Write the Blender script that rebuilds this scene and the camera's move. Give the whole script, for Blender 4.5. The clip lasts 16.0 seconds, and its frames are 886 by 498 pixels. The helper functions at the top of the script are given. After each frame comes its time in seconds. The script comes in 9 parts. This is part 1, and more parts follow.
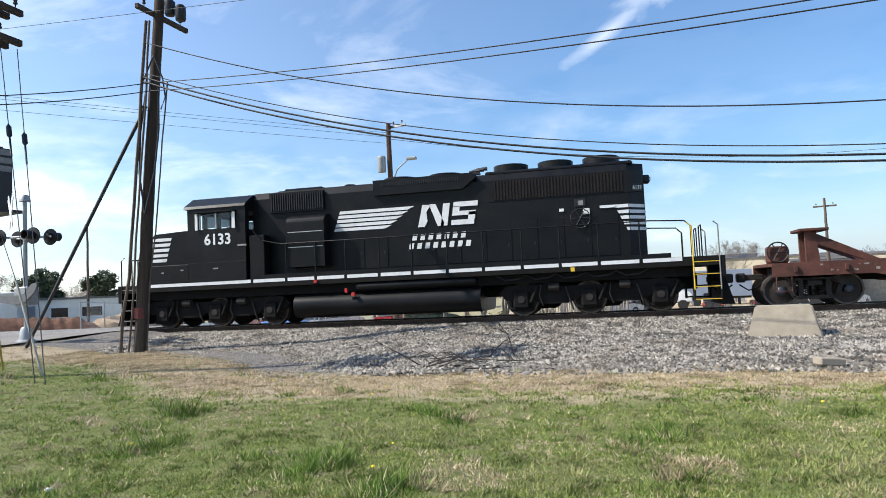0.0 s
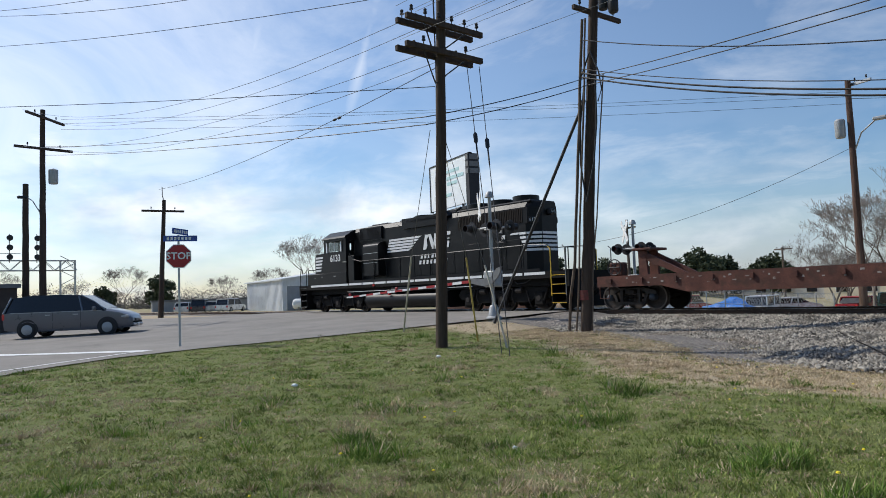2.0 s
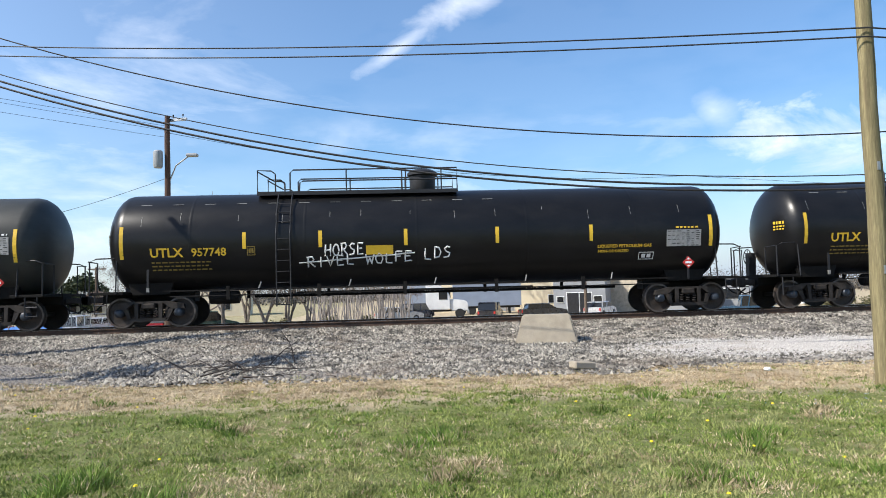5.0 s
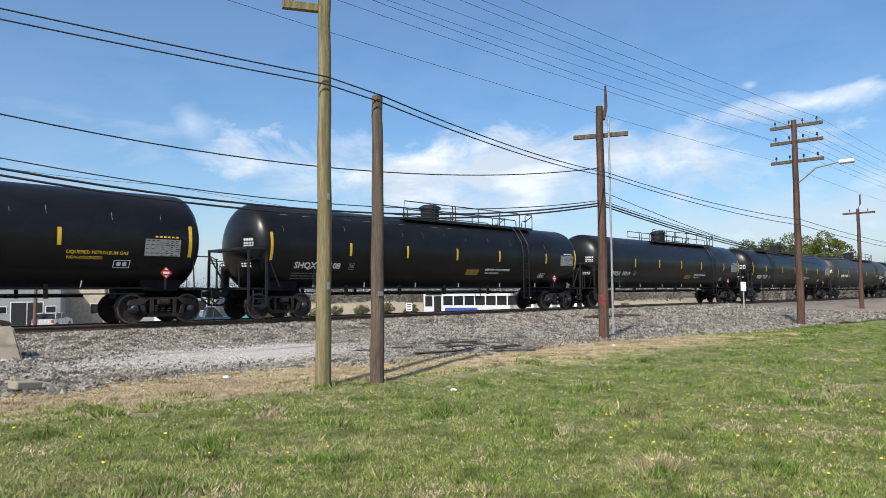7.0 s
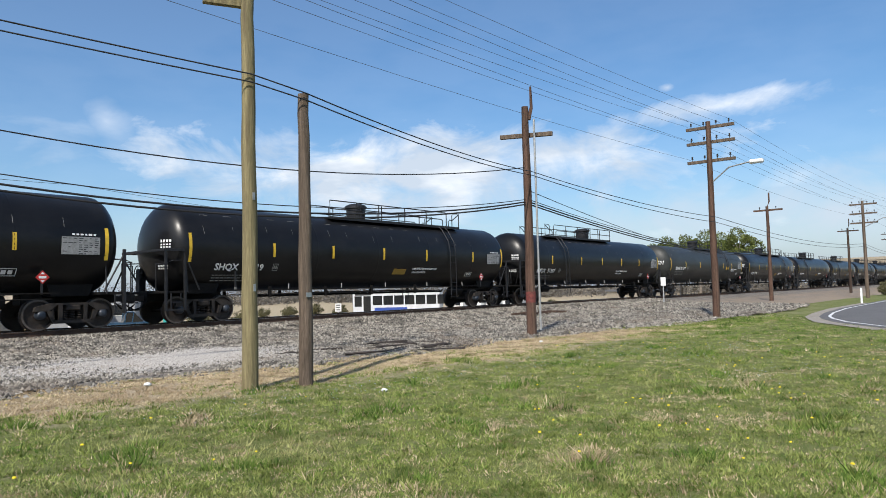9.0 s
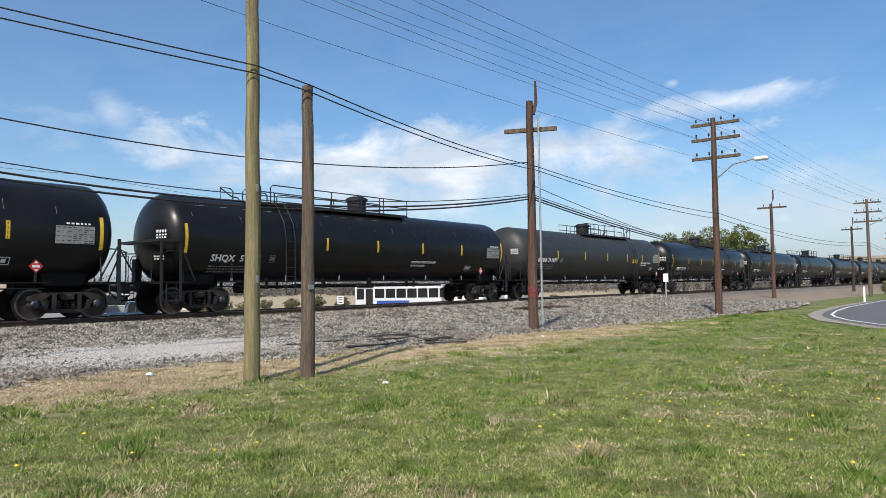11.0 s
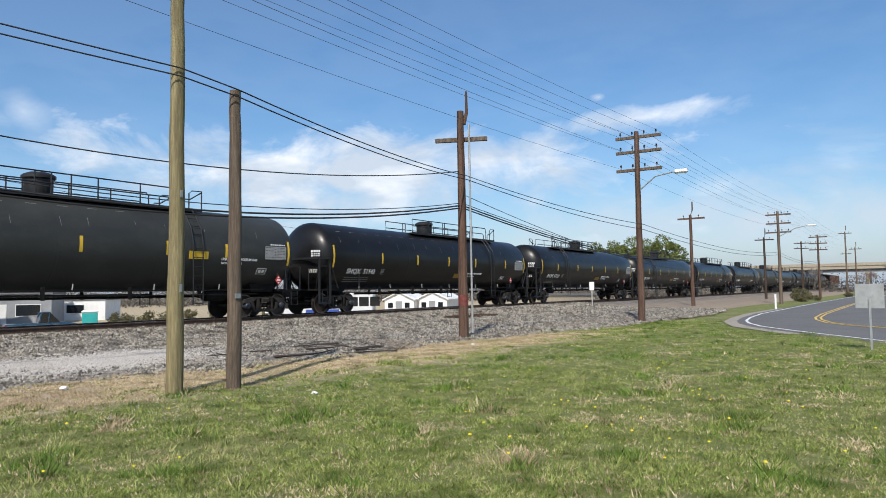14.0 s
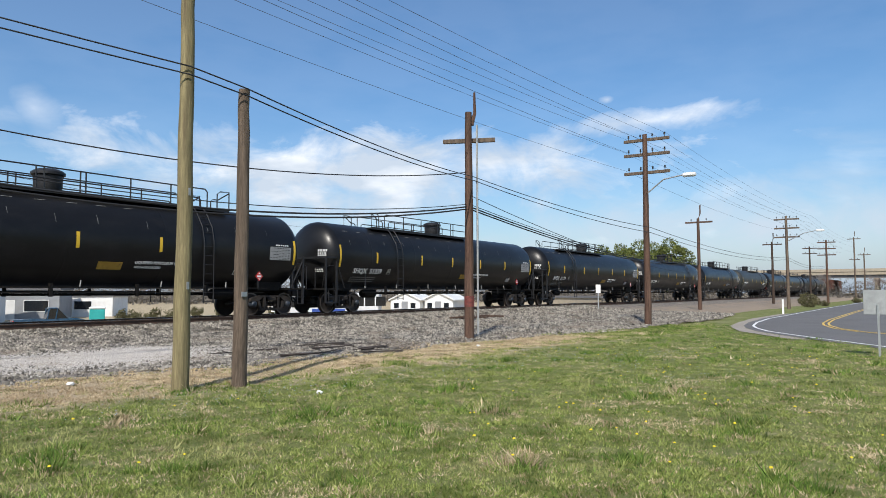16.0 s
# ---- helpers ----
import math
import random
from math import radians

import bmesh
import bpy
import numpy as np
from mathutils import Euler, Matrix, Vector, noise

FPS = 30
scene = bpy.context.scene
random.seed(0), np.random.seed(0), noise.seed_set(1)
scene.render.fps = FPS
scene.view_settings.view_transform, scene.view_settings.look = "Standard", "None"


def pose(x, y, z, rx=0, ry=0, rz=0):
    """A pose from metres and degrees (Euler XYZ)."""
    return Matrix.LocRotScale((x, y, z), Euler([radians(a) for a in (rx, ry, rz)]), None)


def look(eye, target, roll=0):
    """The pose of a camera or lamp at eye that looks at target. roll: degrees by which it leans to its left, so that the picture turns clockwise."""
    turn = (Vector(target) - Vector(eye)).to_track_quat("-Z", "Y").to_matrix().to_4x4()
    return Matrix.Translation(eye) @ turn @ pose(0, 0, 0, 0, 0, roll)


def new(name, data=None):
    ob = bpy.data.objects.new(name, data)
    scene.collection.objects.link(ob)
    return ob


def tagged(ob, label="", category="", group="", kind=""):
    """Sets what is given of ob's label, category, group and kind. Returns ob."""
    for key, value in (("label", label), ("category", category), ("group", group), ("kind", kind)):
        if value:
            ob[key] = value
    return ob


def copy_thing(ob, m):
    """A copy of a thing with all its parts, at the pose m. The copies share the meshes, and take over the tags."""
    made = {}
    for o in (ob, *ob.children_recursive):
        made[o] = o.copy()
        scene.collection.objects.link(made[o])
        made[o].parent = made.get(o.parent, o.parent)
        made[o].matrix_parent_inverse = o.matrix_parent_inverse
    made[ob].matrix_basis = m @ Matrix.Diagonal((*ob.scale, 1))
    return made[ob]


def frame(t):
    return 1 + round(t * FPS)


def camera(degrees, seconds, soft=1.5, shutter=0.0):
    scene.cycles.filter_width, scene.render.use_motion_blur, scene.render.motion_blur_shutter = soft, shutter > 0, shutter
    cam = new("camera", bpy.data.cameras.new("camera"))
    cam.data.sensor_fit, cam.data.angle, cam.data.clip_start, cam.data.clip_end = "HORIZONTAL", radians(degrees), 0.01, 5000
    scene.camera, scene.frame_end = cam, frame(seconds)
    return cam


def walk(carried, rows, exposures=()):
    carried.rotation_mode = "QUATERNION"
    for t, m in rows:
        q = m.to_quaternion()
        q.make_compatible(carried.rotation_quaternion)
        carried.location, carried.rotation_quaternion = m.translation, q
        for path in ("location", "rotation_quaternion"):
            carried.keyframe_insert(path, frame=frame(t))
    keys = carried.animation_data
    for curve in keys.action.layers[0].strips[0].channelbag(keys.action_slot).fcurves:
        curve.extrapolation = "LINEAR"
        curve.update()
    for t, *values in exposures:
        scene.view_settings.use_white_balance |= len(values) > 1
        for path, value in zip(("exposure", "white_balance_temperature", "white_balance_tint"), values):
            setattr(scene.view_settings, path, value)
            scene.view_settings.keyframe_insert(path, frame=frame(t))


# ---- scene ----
# ---------------------------------------------------------------- camera
EYE = (0.0, -22.95, 0.90)
PATH = [
    (0.0, 93.39, 2.58, 13.81),
    (0.5, 92.19, 1.55, 25.63),
    (1.0, 93.21, 2.16, 37.20),
    (1.5, 93.74, 2.83, 45.72),
    (2.0, 93.51, 2.15, 48.46),
    (2.5, 93.81, 1.62, 48.55),
    (3.0, 93.77, 1.00, 45.80),
    (3.5, 94.09, 1.21, 34.71),
    (4.0, 93.92, 1.79, 22.70),
    (4.5, 93.35, 2.79, 10.32),
    (5.0, 93.34, 1.58, -3.59),
    (5.2, 93.17, 1.12, -8.55),
    (7.3, 93.51, 0.35, -48.00),
    (7.5, 93.42, 0.41, -49.08),
    (8.0, 92.87, 1.65, -49.54),
    (8.5, 93.27, 1.54, -50.80),
    (9.0, 93.36, 1.40, -50.72),
    (11.3, 92.81, 0.65, -50.60),
    (11.5, 92.94, 0.93, -51.37),
    (12.0, 93.18, 0.58, -53.35),
    (12.5, 93.30, 0.64, -54.95),
    (13.0, 93.52, 0.85, -55.84),
    (13.5, 93.41, 1.07, -56.09),
    (14.0, 93.47, 0.84, -56.16),
    (14.5, 93.44, 0.73, -56.15),
    (15.0, 93.37, 0.63, -56.09),
    (15.5, 93.35, 0.21, -56.05),
    (16.0, 93.54, 0.13, -55.67),
]
cam = camera(64.36, 16.0, soft=0.9)
EXPOSURES = [(0.0, 0.46, 6350, 10), (0.5, 0.48, 6350, 10), (1.0, 0.28, 6350, 10), (1.5, -0.08, 6300, 10), (2.0, -0.25, 6300, 10), (3.0, -0.28, 6300, 10), (3.5, -0.2, 6300, 10), (4.0, 0.07, 6350, 10), (4.5, 0.36, 6400, 10), (5.0, 0.45, 6400, 10), (7.5, 0.03, 6450, 10), (16.0, -0.01, 6450, 10)]

walk(cam, [(t, pose(*EYE, rx, ry, rz)) for t, rx, ry, rz in PATH], EXPOSURES)

# ---------------------------------------------------------------- world, sun
SUN_AZ, SUN_EL = 203.0, 44.0      # degrees, counter-clockwise from the track's far end; above the horizon


def make_world():
    w = bpy.data.worlds.new("sky")
    scene.world = w
    w.use_nodes = True
    nt = w.node_tree
    nt.nodes.clear()
    N, L = nt.nodes.new, nt.links.new

    def val(op, a, b=None, c=None, clamp=False):
        n = N("ShaderNodeMath")
        n.operation, n.use_clamp = op, clamp
        for i, s in enumerate((a, b, c)):
            if s is None:
                continue
            if isinstance(s, (int, float)):
                n.inputs[i].default_value = s
            else:
                L(s, n.inputs[i])
        return n.outputs[0]

    sky = N("ShaderNodeTexSky")
    sky.sky_type, sky.sun_disc = "NISHITA", False
    sky.sun_elevation, sky.sun_rotation = radians(SUN_EL), radians(90 - SUN_AZ)
    sky.air_density, sky.dust_density, sky.ozone_density = 1.0, 0.8, 3.0
    tc = N("ShaderNodeTexCoord")
    sep = N("ShaderNodeSeparateXYZ")
    L(tc.outputs["Generated"], sep.inputs[0])
    x, y, z = sep.outputs
    zz = val("ADD", val("MAXIMUM", z, 0.0), 0.10)
    u, v = val("DIVIDE", x, zz), val("DIVIDE", y, zz)
    # high streaky cloud, a layer seen in perspective
    comb = N("ShaderNodeCombineXYZ")
    L(val("MULTIPLY", u, 0.55), comb.inputs[0])
    L(val("MULTIPLY", v, 0.9), comb.inputs[1])
    n1 = N("ShaderNodeTexNoise")
    n1.inputs["Scale"].default_value, n1.inputs["Detail"].default_value = 0.9, 8
    n1.inputs["Roughness"].default_value, n1.inputs["Distortion"].default_value = 0.62, 0.6
    L(comb.outputs[0], n1.inputs["Vector"])
    sunward = val("ADD", val("MULTIPLY", x, -0.95), val("MULTIPLY", y, 0.05))
    high = val("MULTIPLY", val("SUBTRACT", n1.outputs["Fac"], val("SUBTRACT", CLOUD_HIGH, val("MULTIPLY", sunward, 0.15))), 3.4, clamp=True)
    # low heaps towards the horizon
    comb2 = N("ShaderNodeCombineXYZ")
    L(val("MULTIPLY", x, 5.0), comb2.inputs[0])
    L(val("MULTIPLY", y, 5.0), comb2.inputs[1])
    L(val("MULTIPLY", z, 15.0), comb2.inputs[2])
    n2 = N("ShaderNodeTexNoise")
    n2.inputs["Scale"].default_value, n2.inputs["Detail"].default_value = 1.0, 7
    n2.inputs["Roughness"].default_value, n2.inputs["Distortion"].default_value = 0.55, 0.3
    L(comb2.outputs[0], n2.inputs["Vector"])
    band = val("SUBTRACT", 1.0, val("MULTIPLY", val("ABSOLUTE", val("SUBTRACT", z, 0.10)), 6.0), clamp=True)
    # cloudier towards the sun's side of the sky than away from it
    side = val("ADD", 0.62, val("ADD", val("MULTIPLY", x, -0.34), val("MULTIPLY", y, -0.12)))
    low = val("MULTIPLY", val("MULTIPLY", val("SUBTRACT", n2.outputs["Fac"], val("SUBTRACT", 0.64, val("MULTIPLY", side, 0.22))), 4.2, clamp=True), band)
    # one broad cloud bank over the line to the right
    def lump(dx, dy, dz, sx, sz, gain, cut):
        # direction of its middle; an ellipse of that half width and height, torn by the fine noise
        along = (-dy, dx)
        a = val("ADD", val("MULTIPLY", x, along[0]), val("MULTIPLY", y, along[1]))
        front = val("GREATER_THAN", val("ADD", val("MULTIPLY", x, dx), val("MULTIPLY", y, dy)), 0.2)
        da, dzz = val("DIVIDE", a, sx), val("DIVIDE", val("SUBTRACT", z, val("ADD", dz, val("MULTIPLY", a, cut))), sz)
        r = val("SQRT", val("ADD", val("MULTIPLY", da, da), val("MULTIPLY", dzz, dzz)))
        m = val("SUBTRACT", 1.25, r)
        m = val("MULTIPLY", val("ADD", m, val("MULTIPLY", val("SUBTRACT", n3.outputs["Fac"], 0.55), 3.2)), gain, clamp=True)
        return val("MULTIPLY", m, front)
    comb3 = N("ShaderNodeCombineXYZ")
    L(val("MULTIPLY", x, 7.0), comb3.inputs[0])
    L(val("MULTIPLY", y, 7.0), comb3.inputs[1])
    L(val("MULTIPLY", z, 13.0), comb3.inputs[2])
    n3 = N("ShaderNodeTexNoise")
    n3.inputs["Scale"].default_value, n3.inputs["Detail"].default_value = 1.0, 9
    n3.inputs["Roughness"].default_value, n3.inputs["Distortion"].default_value = 0.6, 0.5
    L(comb3.outputs[0], n3.inputs["Vector"])
    comb4 = N("ShaderNodeCombineXYZ")
    L(val("MULTIPLY", x, 9.0), comb4.inputs[0])
    L(val("MULTIPLY", y, 9.0), comb4.inputs[1])
    L(val("MULTIPLY", z, 26.0), comb4.inputs[2])
    n4 = N("ShaderNodeTexNoise")
    n4.inputs["Scale"].default_value, n4.inputs["Detail"].default_value, n4.inputs["Roughness"].default_value = 1.0, 5, 0.5
    L(comb4.outputs[0], n4.inputs["Vector"])
    cover = val("MAXIMUM", val("MULTIPLY", high, 0.75), val("MULTIPLY", low, 0.9))
    for az, el, sx, sz, gain, cut in LUMPS:
        a = radians(az)
        cover = val("MAXIMUM", cover, lump(math.cos(a), math.sin(a), math.sin(radians(el)), sx, sz, gain, cut))
    # a thin milky veil towards the sun
    veil = val("ADD", 0.07, val("MULTIPLY", val("SUBTRACT", sunward, 0.10, clamp=True), 0.13))
    cover = val("ADD", val("MULTIPLY", cover, 0.92), val("MULTIPLY", val("SUBTRACT", 1.0, val("MULTIPLY", cover, 0.92)), veil))
    haze = val("POWER", val("SUBTRACT", 1.0, val("MAXIMUM", z, 0.0), clamp=True), 14.0)
    mix = N("ShaderNodeMix")
    mix.data_type = "RGBA"
    L(val("MULTIPLY", haze, val("SUBTRACT", 0.72, val("MULTIPLY", sunward, 0.75), clamp=True)), mix.inputs["Factor"])
    vivid = N("ShaderNodeHueSaturation")
    vivid.inputs["Saturation"].default_value, vivid.inputs["Value"].default_value = 1.27, 1.12
    L(sky.outputs[0], vivid.inputs["Color"])
    L(vivid.outputs[0], mix.inputs["A"])
    mix.inputs["B"].default_value = (*HAZE, 1)
    mix2 = N("ShaderNodeMix")
    mix2.data_type = "RGBA"
    L(cover, mix2.inputs["Factor"])
    L(mix.outputs["Result"], mix2.inputs["A"])
    # bright tops and grey-blue bases
    tone = N("ShaderNodeMix")
    tone.data_type = "RGBA"
    L(val("ADD", val("MULTIPLY", val("SUBTRACT", n4.outputs["Fac"], 0.42), 3.2), val("ADD", val("MULTIPLY", sunward, 0.42), val("MULTIPLY", val("SUBTRACT", z, 0.12), 4.0)), clamp=True), tone.inputs["Factor"])
    tone.inputs["A"].default_value = (*CLOUD_BASE, 1)
    tone.inputs["B"].default_value = (*CLOUD, 1)
    L(tone.outputs["Result"], mix2.inputs["B"])
    bg = N("ShaderNodeBackground")
    # air and cloud scatter more light forward, towards the sun's side
    L(val("MULTIPLY", val("ADD", 1.0, val("MULTIPLY", val("MAXIMUM", val("SUBTRACT", sunward, 0.40), 0.0), 0.36)), SKY), bg.inputs["Strength"])
    L(mix2.outputs["Result"], bg.inputs["Color"])
    out = N("ShaderNodeOutputWorld")
    L(bg.outputs[0], out.inputs[0])


SKY, CLOUD, CLOUD_BASE, HAZE, CLOUD_HIGH = 0.12, (9.8, 9.9, 10.0), (5.6, 6.3, 7.2), (3.5, 4.25, 5.3), 0.575
LUMPS = [(40, 9.4, 0.34, 0.064, 1.3, 0.0), (31, 10.6, 0.16, 0.035, 1.1, -0.12), (18, 13.3, 0.14, 0.018, 0.85, -0.08), (21.0, 15.1, 0.012, 0.006, 0.5, 0.0), (10, 5.0, 0.35, 0.05, 0.7, 0.0), (64.8, 12.9, 0.026, 0.026, 0.3, 0.4), (89.6, 19.3, 0.05, 0.010, 0.35, -0.6), (84.8, 22.4, 0.055, 0.024, 0.4, -0.3),
         (144.4, 18.7, 0.026, 0.028, 0.34, -3.0), (153.0, 19.5, 0.022, 0.04, 0.26, -3.0), (118, 3.5, 0.5, 0.05, 0.5, 0.0), (160, 7, 0.35, 0.06, 0.75, 0.0), (142, 6.5, 0.25, 0.045, 0.8, 0.0), (133, 8.2, 0.06, 0.022, 0.6, 0.0), (167.5, 11.5, 0.10, 0.04, 0.7, 0.4)]
make_world()
a, e = radians(SUN_AZ), radians(SUN_EL)
sun = new("sun", bpy.data.lights.new("sun", "SUN"))
sun.data.energy, sun.data.angle, sun.data.color = 4.4, radians(0.55), (1.0, 0.94, 0.85)
sun.matrix_world = look((120 * math.cos(a) * math.cos(e), 120 * math.sin(a) * math.cos(e), 120 * math.sin(e)), (0, 0, 0))

# ---------------------------------------------------------------- materials


def material(name, base, rough=0.6, metal=0.0, vary=0.25, scale=6.0, fine=60.0, bump=0.15, tint=None, tint_amount=0.35, tint_scale=2.0, spec=0.5, stretch=(1, 1, 1), random_amount=0.0, coat=0.0, gloss_vary=0.12, bump_depth=0.02):
    """A surface: base colour broken by a broad stain and a fine grain, with relief and uneven gloss."""
    m = bpy.data.materials.new(name)
    m.use_nodes = True
    nt = m.node_tree
    b = nt.nodes["Principled BSDF"]
    N, L = nt.nodes.new, nt.links.new
    tc, mp = N("ShaderNodeTexCoord"), N("ShaderNodeMapping")
    mp.inputs["Scale"].default_value = stretch
    L(tc.outputs["Object"], mp.inputs[0])

    def noise_at(s, detail=6, rough_=0.6):
        n = N("ShaderNodeTexNoise")
        n.inputs["Scale"].default_value, n.inputs["Detail"].default_value, n.inputs["Roughness"].default_value = s, detail, rough_
        L(mp.outputs[0], n.inputs["Vector"])
        return n.outputs["Fac"]

    def blend(fac, ca, cb, mode="MIX"):
        x = N("ShaderNodeMix")
        x.data_type, x.blend_type = "RGBA", mode
        for s, k in ((fac, "Factor"), (ca, "A"), (cb, "B")):
            if isinstance(s, (int, float)):
                x.inputs[k].default_value = s
            elif isinstance(s, tuple):
                x.inputs[k].default_value = (*s, 1)
            else:
                L(s, x.inputs[k])
        return x.outputs["Result"]

    def ramp(src, lo, hi):
        r = N("ShaderNodeMapRange")
        r.inputs["From Min"].default_value, r.inputs["From Max"].default_value = lo, hi
        L(src, r.inputs["Value"])
        return r.outputs["Result"]

    dark = tuple(c * (1 - vary) for c in base)
    light = tuple(min(1, c * (1 + vary)) for c in base)
    broad, grain = noise_at(scale), noise_at(fine, 3)
    col = blend(ramp(broad, 0.3, 0.7), dark, light)
    g = N("ShaderNodeHueSaturation")
    L(col, g.inputs["Color"])
    mr = N("ShaderNodeMapRange")
    mr.inputs["From Min"].default_value, mr.inputs["From Max"].default_value = 0.25, 0.75
    mr.inputs["To Min"].default_value, mr.inputs["To Max"].default_value = 1 - vary * 0.8, 1 + vary * 0.8
    L(grain, mr.inputs["Value"])
    L(mr.outputs[0], g.inputs["Value"])
    col = g.outputs[0]
    if tint:
        col = blend(ramp(noise_at(tint_scale, 8, 0.7), 0.5 - 0.0, 0.5 + 0.5 * (1.01 - tint_amount)), col, tint)
    if random_amount:
        oi, hs = N("ShaderNodeObjectInfo"), N("ShaderNodeHueSaturation")
        r2 = N("ShaderNodeMapRange")
        r2.inputs["To Min"].default_value, r2.inputs["To Max"].default_value = 1 - random_amount, 1 + random_amount
        L(oi.outputs["Random"], r2.inputs["Value"])
        L(r2.outputs[0], hs.inputs["Value"])
        L(col, hs.inputs["Color"])
        col = hs.outputs[0]
    L(col, b.inputs["Base Color"])
    rr = N("ShaderNodeMapRange")
    rr.inputs["To Min"].default_value, rr.inputs["To Max"].default_value = max(0.02, rough - gloss_vary), min(1, rough + gloss_vary)
    L(broad, rr.inputs["Value"])
    L(rr.outputs[0], b.inputs["Roughness"])
    b.inputs["Metallic"].default_value = metal
    b.inputs["Specular IOR Level"].default_value = spec
    b.inputs["Coat Weight"].default_value = coat
    if bump:
        bp = N("ShaderNodeBump")
        bp.inputs["Strength"].default_value, bp.inputs["Distance"].default_value = bump, bump_depth
        L(grain, bp.inputs["Height"])
        L(bp.outputs[0], b.inputs["Normal"])
    return m


def glass_material(name, tint, rough=0.02):
    m = bpy.data.materials.new(name)
    m.use_nodes = True
    b = m.node_tree.nodes["Principled BSDF"]
    b.inputs["Base Color"].default_value = (*tint, 1)
    b.inputs["Roughness"].default_value = rough
    b.inputs["Transmission Weight"].default_value = 0.85
    b.inputs["IOR"].default_value = 1.45
    return m


def glow_material(name, col, strength):
    m = bpy.data.materials.new(name)
    m.use_nodes = True
    b = m.node_tree.nodes["Principled BSDF"]
    b.inputs["Base Color"].default_value = (*col, 1)
    b.inputs["Emission Color"].default_value = (*col, 1)
    b.inputs["Emission Strength"].default_value = strength
    return m


TANK_BLACK = material("tank_black_paint", (0.0085, 0.0085, 0.009), 0.34, 0, 0.25, 0.8, 30, 0.03, (0.019, 0.018, 0.017), 0.35, 0.6, 0.28, (1, 1, 2.2), 0.10)
TANK_GREEN = material("tank_grey_green_paint", (0.033, 0.035, 0.032), 0.45, 0, 0.18, 0.7, 30, 0.03, (0.058, 0.058, 0.052), 0.3, 0.6, 0.32, (1, 1, 2.2))
LOCO_BLACK = material("locomotive_black_paint", (0.0065, 0.0065, 0.007), 0.4, 0, 0.3, 1.2, 30, 0.05, (0.018, 0.016, 0.014), 0.3, 1.0, 0.22)
UNDER_BLACK = material("grimy_underframe", (0.008, 0.0075, 0.007), 0.8, 0, 0.4, 3, 40, 0.25, (0.02, 0.016, 0.012), 0.4, 2.5, 0.2)
STEEL_GRIMY = material("grimy_cast_steel", (0.030, 0.026, 0.023), 0.7, 0.1, 0.4, 4, 50, 0.3, (0.07, 0.053, 0.04), 0.4, 3, 0.3)
WHEEL_STEEL = material("wheel_steel", (0.032, 0.025, 0.021), 0.6, 0.3, 0.4, 5, 40, 0.2, (0.07, 0.045, 0.03), 0.4, 3)
RAIL_BROWN = material("rail_side_rust", (0.085, 0.052, 0.036), 0.75, 0.3, 0.35, 3, 60, 0.3, (0.14, 0.08, 0.05), 0.4, 2)
RAIL_TOP = material("rail_head_polished", (0.42, 0.40, 0.38), 0.28, 0.9, 0.1, 4, 60, 0.05)
TIE_WOOD = material("creosoted_tie", (0.055, 0.045, 0.037), 0.85, 0, 0.4, 3, 30, 0.5, (0.11, 0.1, 0.09), 0.4, 2, 0.2, (1, 1, 1), 0.25)
WHITE_PAINT = material("white_lettering_paint", (0.78, 0.78, 0.76), 0.5, 0, 0.06, 3, 50, 0.03, (0.5, 0.49, 0.46), 0.2, 4)
YELLOW_PAINT = material("yellow_paint", (0.72, 0.46, 0.03), 0.45, 0, 0.1, 3, 50, 0.03, (0.45, 0.3, 0.05), 0.25, 4)
FADED_YELLOW = material("faded_yellow_stencil", (0.24, 0.165, 0.03), 0.6, 0, 0.2, 5, 50, 0.02, (0.06, 0.045, 0.02), 0.5, 6)
FADED_WHITE = material("faded_white_stencil", (0.24, 0.24, 0.225), 0.6, 0, 0.2, 5, 50, 0.02, (0.08, 0.08, 0.075), 0.5, 6)
RED_PAINT = material("red_paint", (0.50, 0.025, 0.02), 0.45, 0, 0.12, 4, 50, 0.03)
FADED_RED = material("worn_red_band", (0.16, 0.035, 0.028), 0.7, 0, 0.4, 12, 60, 0.2, (0.07, 0.04, 0.03), 0.6, 8)
RUST_RED = material("rusty_boxcar_red", (0.105, 0.042, 0.030), 0.75, 0, 0.4, 2, 40, 0.3, (0.055, 0.032, 0.024), 0.65, 1.6, 0.3)
PALE_PAINT = material("faded_white_paint", (0.30, 0.26, 0.23), 0.7, 0, 0.3, 14, 60, 0.1, (0.10, 0.045, 0.03), 0.75, 11)
POLE_DARK = material("creosote_pole_wood", (0.060, 0.042, 0.032), 0.85, 0, 0.4, 3, 40, 0.5, (0.11, 0.085, 0.065), 0.4, 2, 0.25, (1, 1, 0.06))
POLE_GREEN = material("green_treated_pole_wood", (0.215, 0.18, 0.095), 0.8, 0, 0.42, 15, 110, 0.4, (0.115, 0.085, 0.05), 0.5, 9, 0.25, (1, 1, 0.05))
POLE_GREY = material("weathered_pole_wood", (0.13, 0.098, 0.073), 0.85, 0, 0.5, 14, 110, 0.5, (0.07, 0.052, 0.04), 0.5, 9, 0.25, (1, 1, 0.05))
POLE_RED = material("reddish_pole_wood", (0.095, 0.056, 0.04), 0.85, 0, 0.5, 14, 110, 0.5, (0.2, 0.15, 0.11), 0.4, 2, 0.25, (1, 1, 0.05))
WIRE_BLACK = material("cable_black", (0.02, 0.02, 0.022), 0.6, 0, 0.2, 2, 30, 0)
